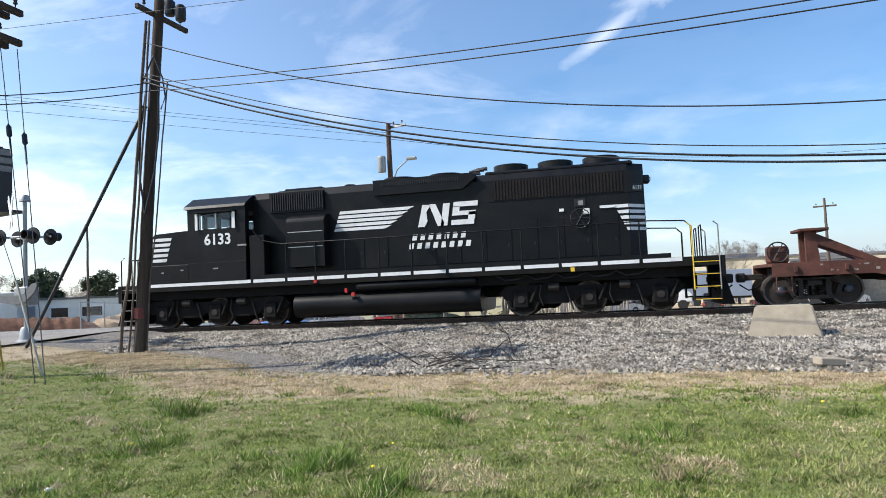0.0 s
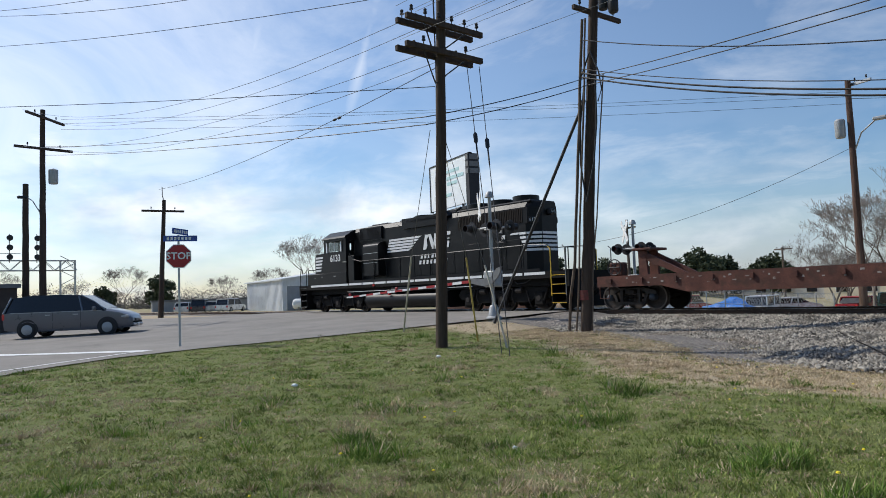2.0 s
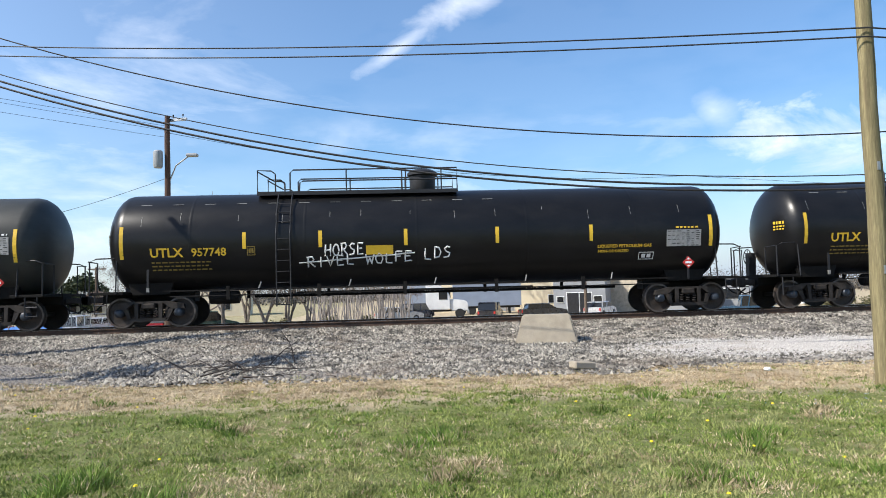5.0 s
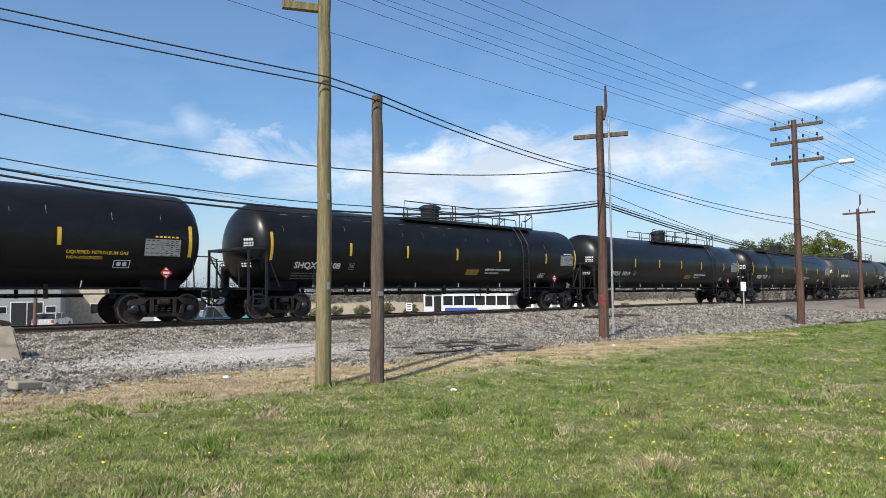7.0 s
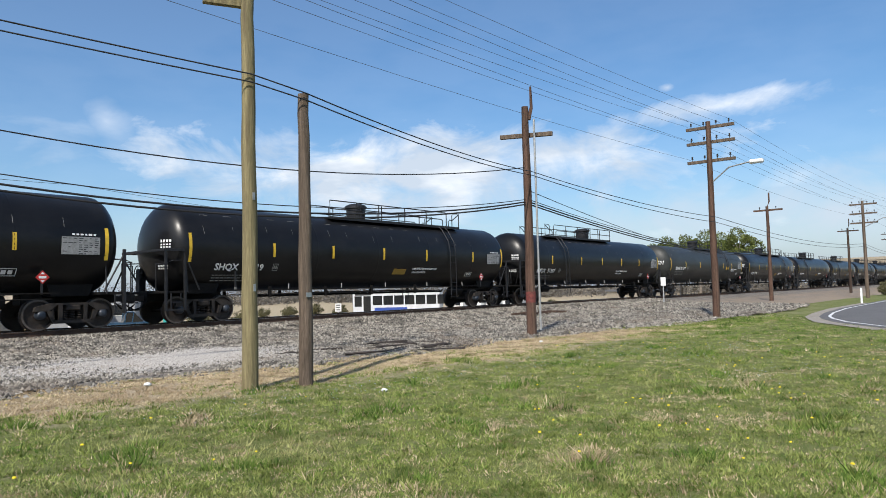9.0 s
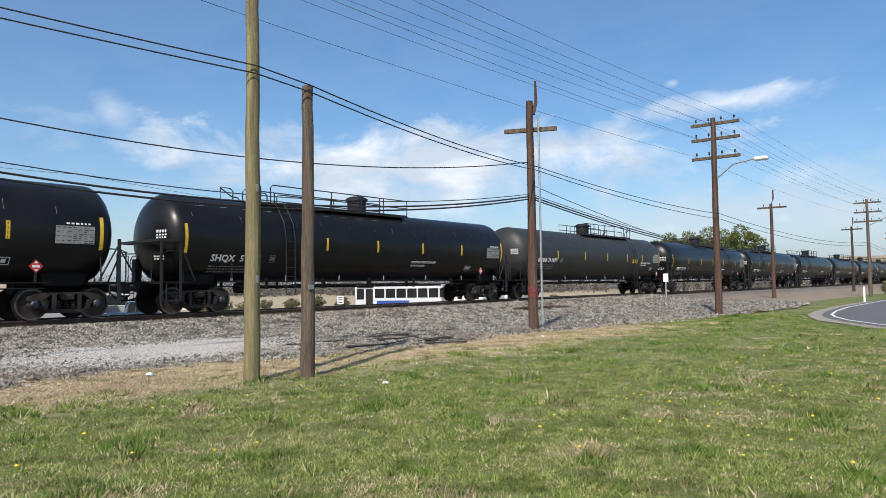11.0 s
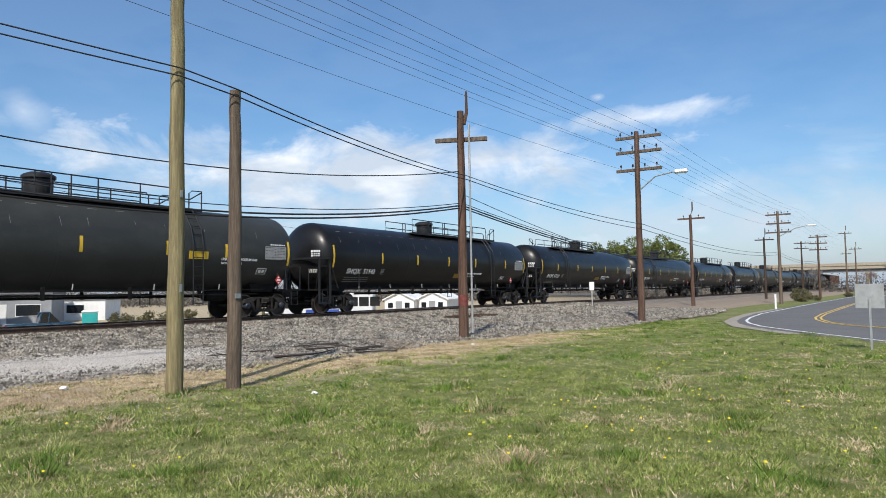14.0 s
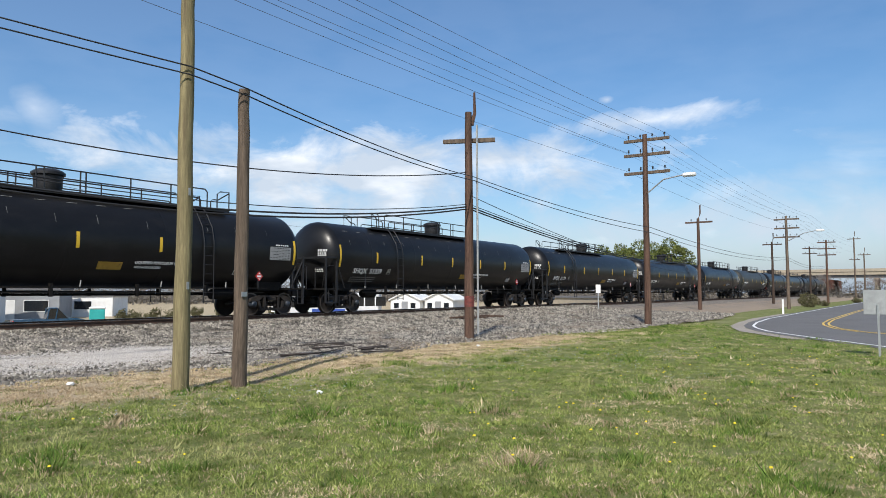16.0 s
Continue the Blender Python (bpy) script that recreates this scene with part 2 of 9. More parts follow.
WIRE_GREY = material("aged_conductor", (0.10, 0.10, 0.10), 0.5, 0.4, 0.2, 2, 30, 0)
GALV = material("galvanised_steel", (0.42, 0.43, 0.43), 0.45, 0.7, 0.15, 8, 60, 0.08, (0.3, 0.3, 0.29), 0.3, 5)
ALU_PAINT = material("aluminium_paint", (0.36, 0.37, 0.37), 0.5, 0.3, 0.15, 6, 60, 0.08, (0.3, 0.29, 0.27), 0.3, 4)
CONCRETE = material("weathered_concrete", (0.36, 0.31, 0.235), 0.85, 0, 0.15, 3, 50, 0.3, (0.27, 0.235, 0.19), 0.4, 2, 0.3)
ASPHALT = material("worn_asphalt", (0.25, 0.232, 0.207), 0.9, 0, 0.14, 0.6, 90, 0.35, (0.15, 0.14, 0.13), 0.4, 0.35, 0.25)
ASPHALT_DARK = material("dark_asphalt", (0.135, 0.132, 0.13), 0.88, 0, 0.15, 0.5, 90, 0.35, (0.17, 0.165, 0.155), 0.3, 0.4, 0.3)
DARK_IRON = material("dark_iron", (0.025, 0.025, 0.027), 0.55, 0.4, 0.3, 5, 50, 0.1)
WORN_STEEL = material("worn_bright_steel", (0.12, 0.10, 0.088), 0.45, 0.6, 0.35, 6, 60, 0.1, (0.07, 0.05, 0.04), 0.5, 4)
BEARING = material("blue_grey_bearing_cap", (0.035, 0.045, 0.06), 0.45, 0.2, 0.3, 6, 50, 0.1, (0.05, 0.045, 0.04), 0.4, 5)
TABLE_GREY = material("pale_stencil_table", (0.30, 0.30, 0.29), 0.6, 0, 0.2, 6, 50, 0.02, (0.15, 0.15, 0.14), 0.4, 5)
WORN_YELLOW = material("worn_ochre_panel", (0.36, 0.22, 0.03), 0.55, 0, 0.25, 4, 50, 0.03, (0.16, 0.10, 0.03), 0.5, 5)
GRILLE = material("sooty_brown_grille", (0.016, 0.012, 0.010), 0.8, 0, 0.4, 3, 40, 0.2, (0.028, 0.02, 0.015), 0.4, 2, 0.2)
GLASS_DARK = glass_material("dark_glass", (0.12, 0.14, 0.15))
CORRUGATED = material("white_corrugated_metal", (0.62, 0.64, 0.66), 0.5, 0.2, 0.08, 1, 30, 0.05, (0.45, 0.45, 0.44), 0.3, 0.8)

# ---------------------------------------------------------------- mesh helpers


def thing(name, label, category, group="", m=None):
    ob = tagged(new(name), label, category, group)
    ob.empty_display_size = 0.3
    if m is not None:
        ob.matrix_basis = m
    return ob


def part(name, bm, mat, parent=None, label="", smooth=False, m=None):
    me = bpy.data.meshes.new(name)
    bmesh.ops.recalc_face_normals(bm, faces=bm.faces)
    if smooth:
        for f in bm.faces:
            f.smooth = True
    bm.to_mesh(me)
    bm.free()
    me.materials.append(mat)
    if smooth:
        me.set_sharp_from_angle(angle=radians(38))
    return share(name, me, parent, label, m)


def share(name, me, parent=None, label="", m=None):
    ob = new(name, me)
    ob.parent = parent
    if m is not None:
        ob.matrix_basis = m
    if label:
        ob["label"] = label
    return ob


def from_numpy(name, verts, faces, mat, parent=None, label="", smooth=False):
    me = bpy.data.meshes.new(name)
    verts, faces = np.asarray(verts, float), np.asarray(faces, int)
    k = faces.shape[1]
    me.vertices.add(len(verts))
    me.vertices.foreach_set("co", verts.ravel())
    me.loops.add(faces.size)
    me.loops.foreach_set("vertex_index", faces.ravel())
    me.polygons.add(len(faces))
    me.polygons.foreach_set("loop_start", np.arange(len(faces)) * k)
    me.polygons.foreach_set("loop_total", np.full(len(faces), k))
    if smooth:
        me.polygons.foreach_set("use_smooth", np.ones(len(faces), bool))
    me.update()
    me.validate()
    me.materials.append(mat)
    return share(name, me, parent, label)


def box(bm, x0, y0, z0, x1, y1, z1, bevel=0.0):
    vs = [bm.verts.new((x, y, z)) for x in (x0, x1) for y in (y0, y1) for z in (z0, z1)]
    fs = [bm.faces.new([vs[i] for i in q]) for q in ((0, 1, 3, 2), (4, 6, 7, 5), (0, 4, 5, 1), (2, 3, 7, 6), (0, 2, 6, 4), (1, 5, 7, 3))]
    if bevel:
        es = list({e for f in fs for e in f.edges})
        bmesh.ops.bevel(bm, geom=es, offset=bevel, segments=1, affect="EDGES")
    return vs


def new_box(*a, **k):
    bm = bmesh.new()
    box(bm, *a, **k)
    return bm


def ring(centre, axis_u, axis_v, r, seg):
    return [centre + (axis_u * math.cos(i * math.tau / seg) + axis_v * math.sin(i * math.tau / seg)) * r for i in range(seg)]


def tube(bm, pts, r, seg=6, caps=True, radii=None):
    """A round bar along pts."""
    pts = [Vector(p) for p in pts]
    rings = []
    for i, p in enumerate(pts):
        d = (pts[min(i + 1, len(pts) - 1)] - pts[max(i - 1, 0)]).normalized()
        up = Vector((0, 0, 1)) if abs(d.z) < 0.95 else Vector((1, 0, 0))
        u = d.cross(up).normalized()
        v = d.cross(u)
        rings.append([bm.verts.new(q) for q in ring(p, u, v, radii[i] if radii else r, seg)])
    for a_, b_ in zip(rings, rings[1:]):
        for i in range(seg):
            bm.faces.new((a_[i], a_[(i + 1) % seg], b_[(i + 1) % seg], b_[i]))
    if caps:
        bm.faces.new(rings[0])
        bm.faces.new(rings[-1])
    return bm


def new_tube(*a, **k):
    return tube(bmesh.new(), *a, **k)


def lathe(bm, profile, seg=32, axis="z", centre=(0, 0, 0)):
    """Turn (radius, height) pairs round an axis; radius 0 closes it."""
    c = Vector(centre)
    rows_ = []
    for r, h in profile:
        n = 1 if r < 1e-6 else seg
        row = []
        for i in range(n):
            t = i * math.tau / seg
            p = (r * math.cos(t), r * math.sin(t), h)
            if axis == "x":
                p = (h, r * math.cos(t), r * math.sin(t))
            elif axis == "y":
                p = (r * math.cos(t), h, r * math.sin(t))
            row.append(bm.verts.new(c + Vector(p)))
        rows_.append(row)
    for a_, b_ in zip(rows_, rows_[1:]):
        for i in range(max(len(a_), len(b_))):
            q = [a_[i % len(a_)], a_[(i + 1) % len(a_)], b_[(i + 1) % len(b_)], b_[i % len(b_)]]
            q = list(dict.fromkeys(q))
            if len(q) > 2:
                bm.faces.new(q)
    return bm


def slab(bm, outline, y0, y1, holes=()):
    """A plate in the xz plane with thickness from y0 to y1."""
    front = [bm.verts.new((x, y0, z)) for x, z in outline]
    back = [bm.verts.new((x, y1, z)) for x, z in outline]
    bm.faces.new(front)
    bm.faces.new(back[::-1])
    n = len(outline)
    for i in range(n):
        bm.faces.new((front[i], back[i], back[(i + 1) % n], front[(i + 1) % n]))
    return bm


def lettering(text, size, mat, parent, m, name="lettering", shear=0.0, extrude=0.004, bold=0.0):
    cu = bpy.data.curves.new(name, "FONT")
    cu.body, cu.size, cu.extrude, cu.align_x, cu.align_y, cu.shear, cu.offset = text, size, extrude, "CENTER", "CENTER", shear, bold
    cu.resolution_u = 2
    tmp = bpy.data.objects.new(name, cu)
    scene.collection.objects.link(tmp)
    me = bpy.data.meshes.new_from_object(tmp.evaluated_get(bpy.context.evaluated_depsgraph_get()))
    bpy.data.objects.remove(tmp)
    me.materials.clear()
    me.materials.append(mat)
    return share(name, me, parent, "", m)


FACING = Matrix.Rotation(radians(90), 4, "X")      # lettering that faces the camera's side (-y)


def smooth_step(a_, b_, x):
    t = min(1, max(0, (x - a_) / (b_ - a_)))
    return t * t * (3 - 2 * t)

# ---------------------------------------------------------------- ground


def road_z(x, y):
    """The crossing street: flush with the rails, falling towards the junction."""
    ay = max(0.0, abs(y) - 2.2)
    if y > 0:
        return -0.012 - 0.078 * min(ay, 26)
    z = -0.012 - 0.030 * min(ay, 12) - 0.02 * max(0, min(ay - 12, 10))
    return z


def ground_z(x, y):
    """Height of the grass and dirt, with the rail tops at 0."""
    z = -0.68 + 0.05 * smooth_step(-20, -10, y)
    z += 0.17 * smooth_step(-3, -13, x)
    corner = road_z(x, min(y, -2.3)) - 0.016
    w = smooth_step(-13.5, -18.5, x)
    z = z * (1 - w) + corner * w
    if x > 20:
        z -= 0.10 * smooth_step(20, 40, x)
    if y > 3:
        low = smooth_step(9, 28, y) * smooth_step(-62, -40, x)
        z = z * (1 - smooth_step(3, 8, y)) + (-0.55 - 1.5 * low) * smooth_step(3, 8, y)
    if y > 3 and -39.6 < x < -16.8:
        z = min(z, road_z(x, y) - 0.06)
    bumps = 0.035 * noise.noise((x * 0.35, y * 0.35, 0.3)) + 0.018 * noise.noise((x * 1.3, y * 1.3, 2.0))
    return z + bumps * (1 - 0.85 * w)


def ballast_z(x, y):
    """Height of the gravel bed on the camera's side and beyond the rails."""
    a_ = abs(y)
    prof = ((0.0, -0.17), (1.5, -0.17), (2.2, -0.20), (3.4, -0.42), (6.0, -0.52), (9.5, -0.60), (13.0, -0.66), (18, -0.9))
    for (p, h), (q, g) in zip(prof, prof[1:]):
        if a_ <= q:
            z = h + (g - h) * (a_ - p) / (q - p)
            break
    else:
        z = -0.9
    if x < -12.5 and y < -1.6:      # rises to meet the street
        w = smooth_step(-12.5, -16.5, x)
        z = z * (1 - w) + max(z, road_z(x, y) - 0.05 * smooth_step(1.2, 2.2, a_)) * w
    if a_ > 1.6:
        z += 0.05 * noise.noise((x * 0.5, y * 0.5, 7.1)) + 0.03 * noise.noise((x * 1.7, y * 1.7, 1.1))
    return z


def toe(x):
    """Where the gravel gives way to grass on the camera's side."""
    t = -10.4 - 0.9 * smooth_step(4, 14, x) - 1.2 * smooth_step(16, 30, x) + 1.5 * smooth_step(42, 60, x) + 4.6 * smooth_step(-6, -13, x)
    return t + 0.5 * noise.noise((x * 0.4, 3.3, 0)) + 0.25 * noise.noise((x * 1.5, 5.3, 0))


def ground_material():
    m = bpy.data.materials.new("lawn_with_dry_patches")
    m.use_nodes = True
    nt = m.node_tree
    b = nt.nodes["Principled BSDF"]
    N, L = nt.nodes.new, nt.links.new
    tc = N("ShaderNodeTexCoord")

    def nz(s, d=5, r=0.6):
        n = N("ShaderNodeTexNoise")
        n.inputs["Scale"].default_value, n.inputs["Detail"].default_value, n.inputs["Roughness"].default_value = s, d, r
        L(tc.outputs["Object"], n.inputs["Vector"])
        return n.outputs["Fac"]

    def ramp(src, lo, hi):
        r = N("ShaderNodeMapRange")
        r.inputs["From Min"].default_value, r.inputs["From Max"].default_value = lo, hi
        L(src, r.inputs["Value"])
        return r.outputs["Result"]

    def mix(f, a_, b_):
        x = N("ShaderNodeMix")
        x.data_type = "RGBA"
        for s, k in ((f, "Factor"), (a_, "A"), (b_, "B")):
            if isinstance(s, tuple):
                x.inputs[k].default_value = (*s, 1)
            elif isinstance(s, float):
                x.inputs[k].default_value = s
            else:
                L(s, x.inputs[k])
        return x.outputs["Result"]

    def add(a_, b_, op="ADD"):
        n = N("ShaderNodeMath")
        n.operation = op
        for i, s in enumerate((a_, b_)):
            if isinstance(s, float):
                n.inputs[i].default_value = s
            else:
                L(s, n.inputs[i])
        return n.outputs[0]

    green = mix(ramp(nz(9.0, 6), 0.35, 0.65), (0.10, 0.145, 0.03), (0.18, 0.215, 0.06))
    green = mix(ramp(nz(70.0, 3), 0.4, 0.8), green, (0.26, 0.235, 0.115))
    straw = mix(ramp(nz(60.0, 4), 0.3, 0.7), (0.36, 0.285, 0.185), (0.56, 0.46, 0.32))
    # dry along the gravel (an attribute holds how far from it), and in patches in the lawn
    at = N("ShaderNodeAttribute")
    at.attribute_name = "dry"
    f = add(at.outputs["Fac"], add(nz(0.9, 6, 0.65), 0.5, "SUBTRACT"))
    patch = ramp(nz(1.6, 7, 0.7), 0.56, 0.74)
    f = add(ramp(f, 0.25, 0.72), add(patch, 0.6, "MULTIPLY"), "MAXIMUM")
    col = mix(f, green, straw)
    dirt = ramp(nz(2.6, 6, 0.7), 0.66, 0.78)
    col = mix(add(dirt, 0.7, "MULTIPLY"), col, (0.21, 0.155, 0.105))
    L(col, b.inputs["Base Color"])
    b.inputs["Roughness"].default_value = 0.95
    b.inputs["Specular IOR Level"].default_value = 0.15
    bp = N("ShaderNodeBump")
    bp.inputs["Strength"].default_value, bp.inputs["Distance"].default_value = 0.8, 0.05
    L(nz(45.0, 4), bp.inputs["Height"])
    L(bp.outputs[0], b.inputs["Normal"])
    return m


def gravel_material():
    m = material("grey_gravel_bed", (0.23, 0.202, 0.168), 0.9, 0, 0.25, 1.0, 26, 0.9, (0.27, 0.22, 0.175), 0.45, 0.5, 0.3, bump_depth=0.06)
    nt = m.node_tree
    b = nt.nodes["Principled BSDF"]
    vo = nt.nodes.new("ShaderNodeTexVoronoi")
    vo.inputs["Scale"].default_value = 17
    tc = nt.nodes.new("ShaderNodeTexCoord")
    nt.links.new(tc.outputs["Object"], vo.inputs["Vector"])
    mul = nt.nodes.new("ShaderNodeMix")
    mul.data_type, mul.blend_type = "RGBA", "MULTIPLY"
    mul.inputs["Factor"].default_value = 0.6
    src = b.inputs["Base Color"].links[0].from_socket
    nt.links.new(src, mul.inputs["A"])
    bw = nt.nodes.new("ShaderNodeRGBToBW")
    nt.links.new(vo.outputs["Color"], bw.inputs[0])
    nt.links.new(bw.outputs[0], mul.inputs["B"])
    hs = nt.nodes.new("ShaderNodeHueSaturation")
    hs.inputs["Saturation"].default_value, hs.inputs["Value"].default_value = 0.8, 1.25
    nt.links.new(mul.outputs["Result"], hs.inputs["Color"])
    # bare dirt shows through where few stones lie
    at, nz = nt.nodes.new("ShaderNodeAttribute"), nt.nodes.new("ShaderNodeTexNoise")
    at.attribute_name = "dirt"
    nz.inputs["Scale"].default_value, nz.inputs["Detail"].default_value, nz.inputs["Roughness"].default_value = 0.9, 7, 0.65
    nt.links.new(tc.outputs["Object"], nz.inputs["Vector"])
    ad, rg, dm = nt.nodes.new("ShaderNodeMath"), nt.nodes.new("ShaderNodeMapRange"), nt.nodes.new("ShaderNodeMix")
    nt.links.new(at.outputs["Fac"], ad.inputs[0])
    nt.links.new(nz.outputs["Fac"], ad.inputs[1])
    rg.inputs["From Min"].default_value, rg.inputs["From Max"].default_value, rg.inputs["To Max"].default_value = 0.65, 1.05, 0.85
    nt.links.new(ad.outputs[0], rg.inputs["Value"])
    dm.data_type = "RGBA"
    nt.links.new(rg.outputs[0], dm.inputs["Factor"])
    nt.links.new(hs.outputs[0], dm.inputs["A"])
    dm.inputs["B"].default_value = (0.36, 0.28, 0.20, 1)
    nt.links.new(dm.outputs["Result"], b.inputs["Base Color"])
    bp = nt.nodes["Bump"]
    nt.links.new(vo.outputs["Distance"], bp.inputs["Height"])
    bp.invert = True
    return m


GROUND, GRAVEL = ground_material(), gravel_material()


def graded(values):
    out = []
    for lo, hi, step in values:
        out += list(np.arange(lo, hi - 1e-6, step))
    return out + [values[-1][1]]


def make_ground():
    xs = graded([(-1500, -300, 200), (-300, -80, 20), (-80, -32, 4), (-32, 45, 0.45), (45, 120, 3), (120, 300, 20), (300, 1500, 200)])
    ys = graded([(-600, -60, 60), (-60, -30, 5), (-30, -2.0, 0.4), (-2.0, 4, 1), (4, 20, 2), (20, 100, 10), (100, 1500, 200)])
    verts, dry = [], []
    for y in ys:
        for x in xs:
            z = ground_z(x, y)
            t = toe(x)
            if t + 0.4 < y < 9.5 and x > -17.3:
                z = min(z, ballast_z(x, y)) - 0.14     # under the gravel
            if x <= -17.3 and -3.5 < y < 3.5:
                z -= 0.3
            verts.append((x, y, z))
            near = smooth_step(t - 4.2, t - 1.6, y) if y < 10 else 0.7
            if x < -13:
                near *= 0.75
            if x > 20 and y < 0:
                near *= 1 - 0.75 * smooth_step(20, 30, x)
            dry.append(near)
    nx = len(xs)
    i = np.arange(len(ys) - 1)[:, None] * nx + np.arange(nx - 1)[None, :]
    faces = np.stack([i, i + 1, i + nx + 1, i + nx], -1).reshape(-1, 4)
    ob = from_numpy("ground", verts, faces, GROUND, smooth=True)
    at = ob.data.attributes.new("dry", "FLOAT", "POINT")
    at.data.foreach_set("value", dry)
    return tagged(ob, "patchy green lawn with straw-coloured dry strips", "ground", kind="structure")


def make_ballast():
    xs = graded([(-17.4, 32, 0.3), (32, 60, 1.5), (60, 400, 10), (400, 900, 100)])
    verts, dirt = [], []
    cols = 30
    for x in xs:
        t = toe(x)
        for j in range(cols + 1):
            s = j / cols
            y = t + (9.0 - t) * s if s > 0 else t - 0.1
            z = ballast_z(x, y) if j else ground_z(x, y) - 0.05
            if 0 < s < 0.12:
                z = max(z, ground_z(x, y) + 0.012) if s > 0.06 else ground_z(x, y) + 0.02
            verts.append((x, y, z))
            dirt.append(0.42 * smooth_step(17, 32, x) * smooth_step(-1.8, -4.5, y) + 0.16 * smooth_step(-7.0, -9.8, y))
    n = cols + 1
    i = np.arange(len(xs) - 1)[:, None] * n + np.arange(cols)[None, :]
    faces = np.stack([i, i + 1, i + n + 1, i + n], -1).reshape(-1, 4)
    bed = from_numpy("ballast", verts, faces, GRAVEL, smooth=True)
    at = bed.data.attributes.new("dirt", "FLOAT", "POINT")
    at.data.foreach_set("value", dirt)
    tagged(bed, "grey crushed-stone railway ballast bed", "ballast", kind="structure")
    # beyond the crossing
    xs = graded([(-900, -100, 100), (-100, -40, 2), (-40, -39, 1)])
    verts = [(x, y, ballast_z(x, y) - (0.12 if abs(y) > 3.2 else 0)) for x in xs for y in np.linspace(-4.0, 4.0, 21)]
    i = np.arange(len(xs) - 1)[:, None] * 21 + np.arange(20)[None, :]
    faces = np.stack([i, i + 1, i + 22, i + 21], -1).reshape(-1, 4)
    tagged(from_numpy("ballast", verts, faces, GRAVEL, smooth=True), "grey ballast bed beyond the crossing road", "ballast", kind="structure")


def rail_profile(side):
    half = [(0.075, -0.172), (0.075, -0.160), (0.012, -0.145), (0.010, -0.045), (0.036, -0.036), (0.036, -0.006)]
    pts = half + [(0.028, 0.0)]
    return pts + [(-p, q) for p, q in reversed(pts)]


def make_rails():
    for y in (-0.755, 0.755):
        bm = bmesh.new()
        prof = rail_profile(1)
        a_ = [bm.verts.new((-900, y + p, q)) for p, q in prof]
        b_ = [bm.verts.new((900, y + p, q)) for p, q in prof]
        n = len(prof)
        for i in range(n):
            bm.faces.new((a_[i], a_[(i + 1) % n], b_[(i + 1) % n], b_[i]))
        r = part("rail", bm, RAIL_BROWN)
        tagged(r, "long steel rail with rusty web and polished head", "rail", "rails of the track", "structure")
        bm = new_box(-900, y - 0.030, 0.0005, 900, y + 0.030, 0.003)
        part("rail_head", bm, RAIL_TOP, r, "polished running surface")


def make_ties():
    bm = new_box(-0.115, -1.3, -0.18, 0.115, 1.3, -0.0, bevel=0.012)
    bmesh.ops.translate(bm, verts=bm.verts, vec=(0, 0, -0.172))
    me = bpy.data.meshes.new("tie")
    bm.to_mesh(me)
    bm.free()
    me.materials.append(TIE_WOOD)
    bed = tagged(new("track_ties"), "row of dark creosoted timber ties", "railway ties", kind="structure")
    rnd = random.Random(3)
    for i in range(-33, 140):
        x = i * 0.53
        share("tie", me, bed, "", pose(x, rnd.uniform(-0.03, 0.03), rnd.uniform(-0.004, 0.012), 0, 0, rnd.uniform(-1.2, 1.2)))
    for i in range(-150, -74):
        share("tie", me, bed, "", pose(i * 0.53, 0, 0))


make_ground()
make_ballast()
make_rails()
make_ties()


def sheet(name, outline, mat, label, lift=0.012, zf=None, category="road", thick=0.25):
    """A paved sheet following the ground inside an outline of (x, y); cut into cells so that it bends with it."""
    bm = bmesh.new()
    vs = [bm.verts.new((x, y, 0)) for x, y in outline]
    bm.faces.new(vs)
    for axis in (0, 1):
        lo, hi = min(p[axis] for p in outline), max(p[axis] for p in outline)
        for c in np.arange(math.ceil(lo), hi, 1.0):
            no = Vector((1, 0, 0)) if axis == 0 else Vector((0, 1, 0))
            bmesh.ops.bisect_plane(bm, geom=bm.verts[:] + bm.edges[:] + bm.faces[:], plane_co=no * c, plane_no=no)
    for v in bm.verts:
        v.co.z = (zf or road_z)(v.co.x, v.co.y) + lift
    ob = part(name, bm, mat, None, "", True)
    for p in ob.data.polygons:
        if p.normal.z < 0:
            ob.data.flip_normals()
            break
    return tagged(ob, label, category, kind="structure")


def make_roads():
    # street over the track with a rounded corner into the side street by the stop sign
    corner = [(-17.2, -1.6), (-17.4, -5.0), (-17.9, -9.0), (-18.4, -12.5), (-18.9, -15.0), (-18.7, -17.4), (-17.6, -19.6), (-15.5, -21.6), (-12, -23.6), (-6, -26)]
    out = [(-17.2, 30), *corner, (-6, -34), (-140, -34), (-140, -12.0), (-70, -9.5), (-52, -7.4), (-45, -5.6), (-41, -3.4), (-39, -1.0), (-39, 30)]
    sheet("road", out, ASPHALT, "pale worn asphalt street crossing the tracks")
    # white markings
    for pts, lab in (([(-19.7, -16.4), (-23.5, -18.9), (-30, -22.4), (-30.2, -22.0), (-23.7, -18.5), (-19.9, -16.0)], "worn white stop line"),
                     ([(-19.8, -16.5), (-18.75, -18.7), (-18.05, -20.0), (-16.2, -21.8), (-16.3, -21.9), (-18.17, -20.06), (-18.87, -18.74), (-19.92, -16.55)], "thin white edge line")):
        sheet("road_marking", pts, WHITE_PAINT, lab, lift=0.022, category="road marking")


make_roads()


def right_z(x, y):
    return -0.70 - 0.05 * smooth_step(25, 45, x)


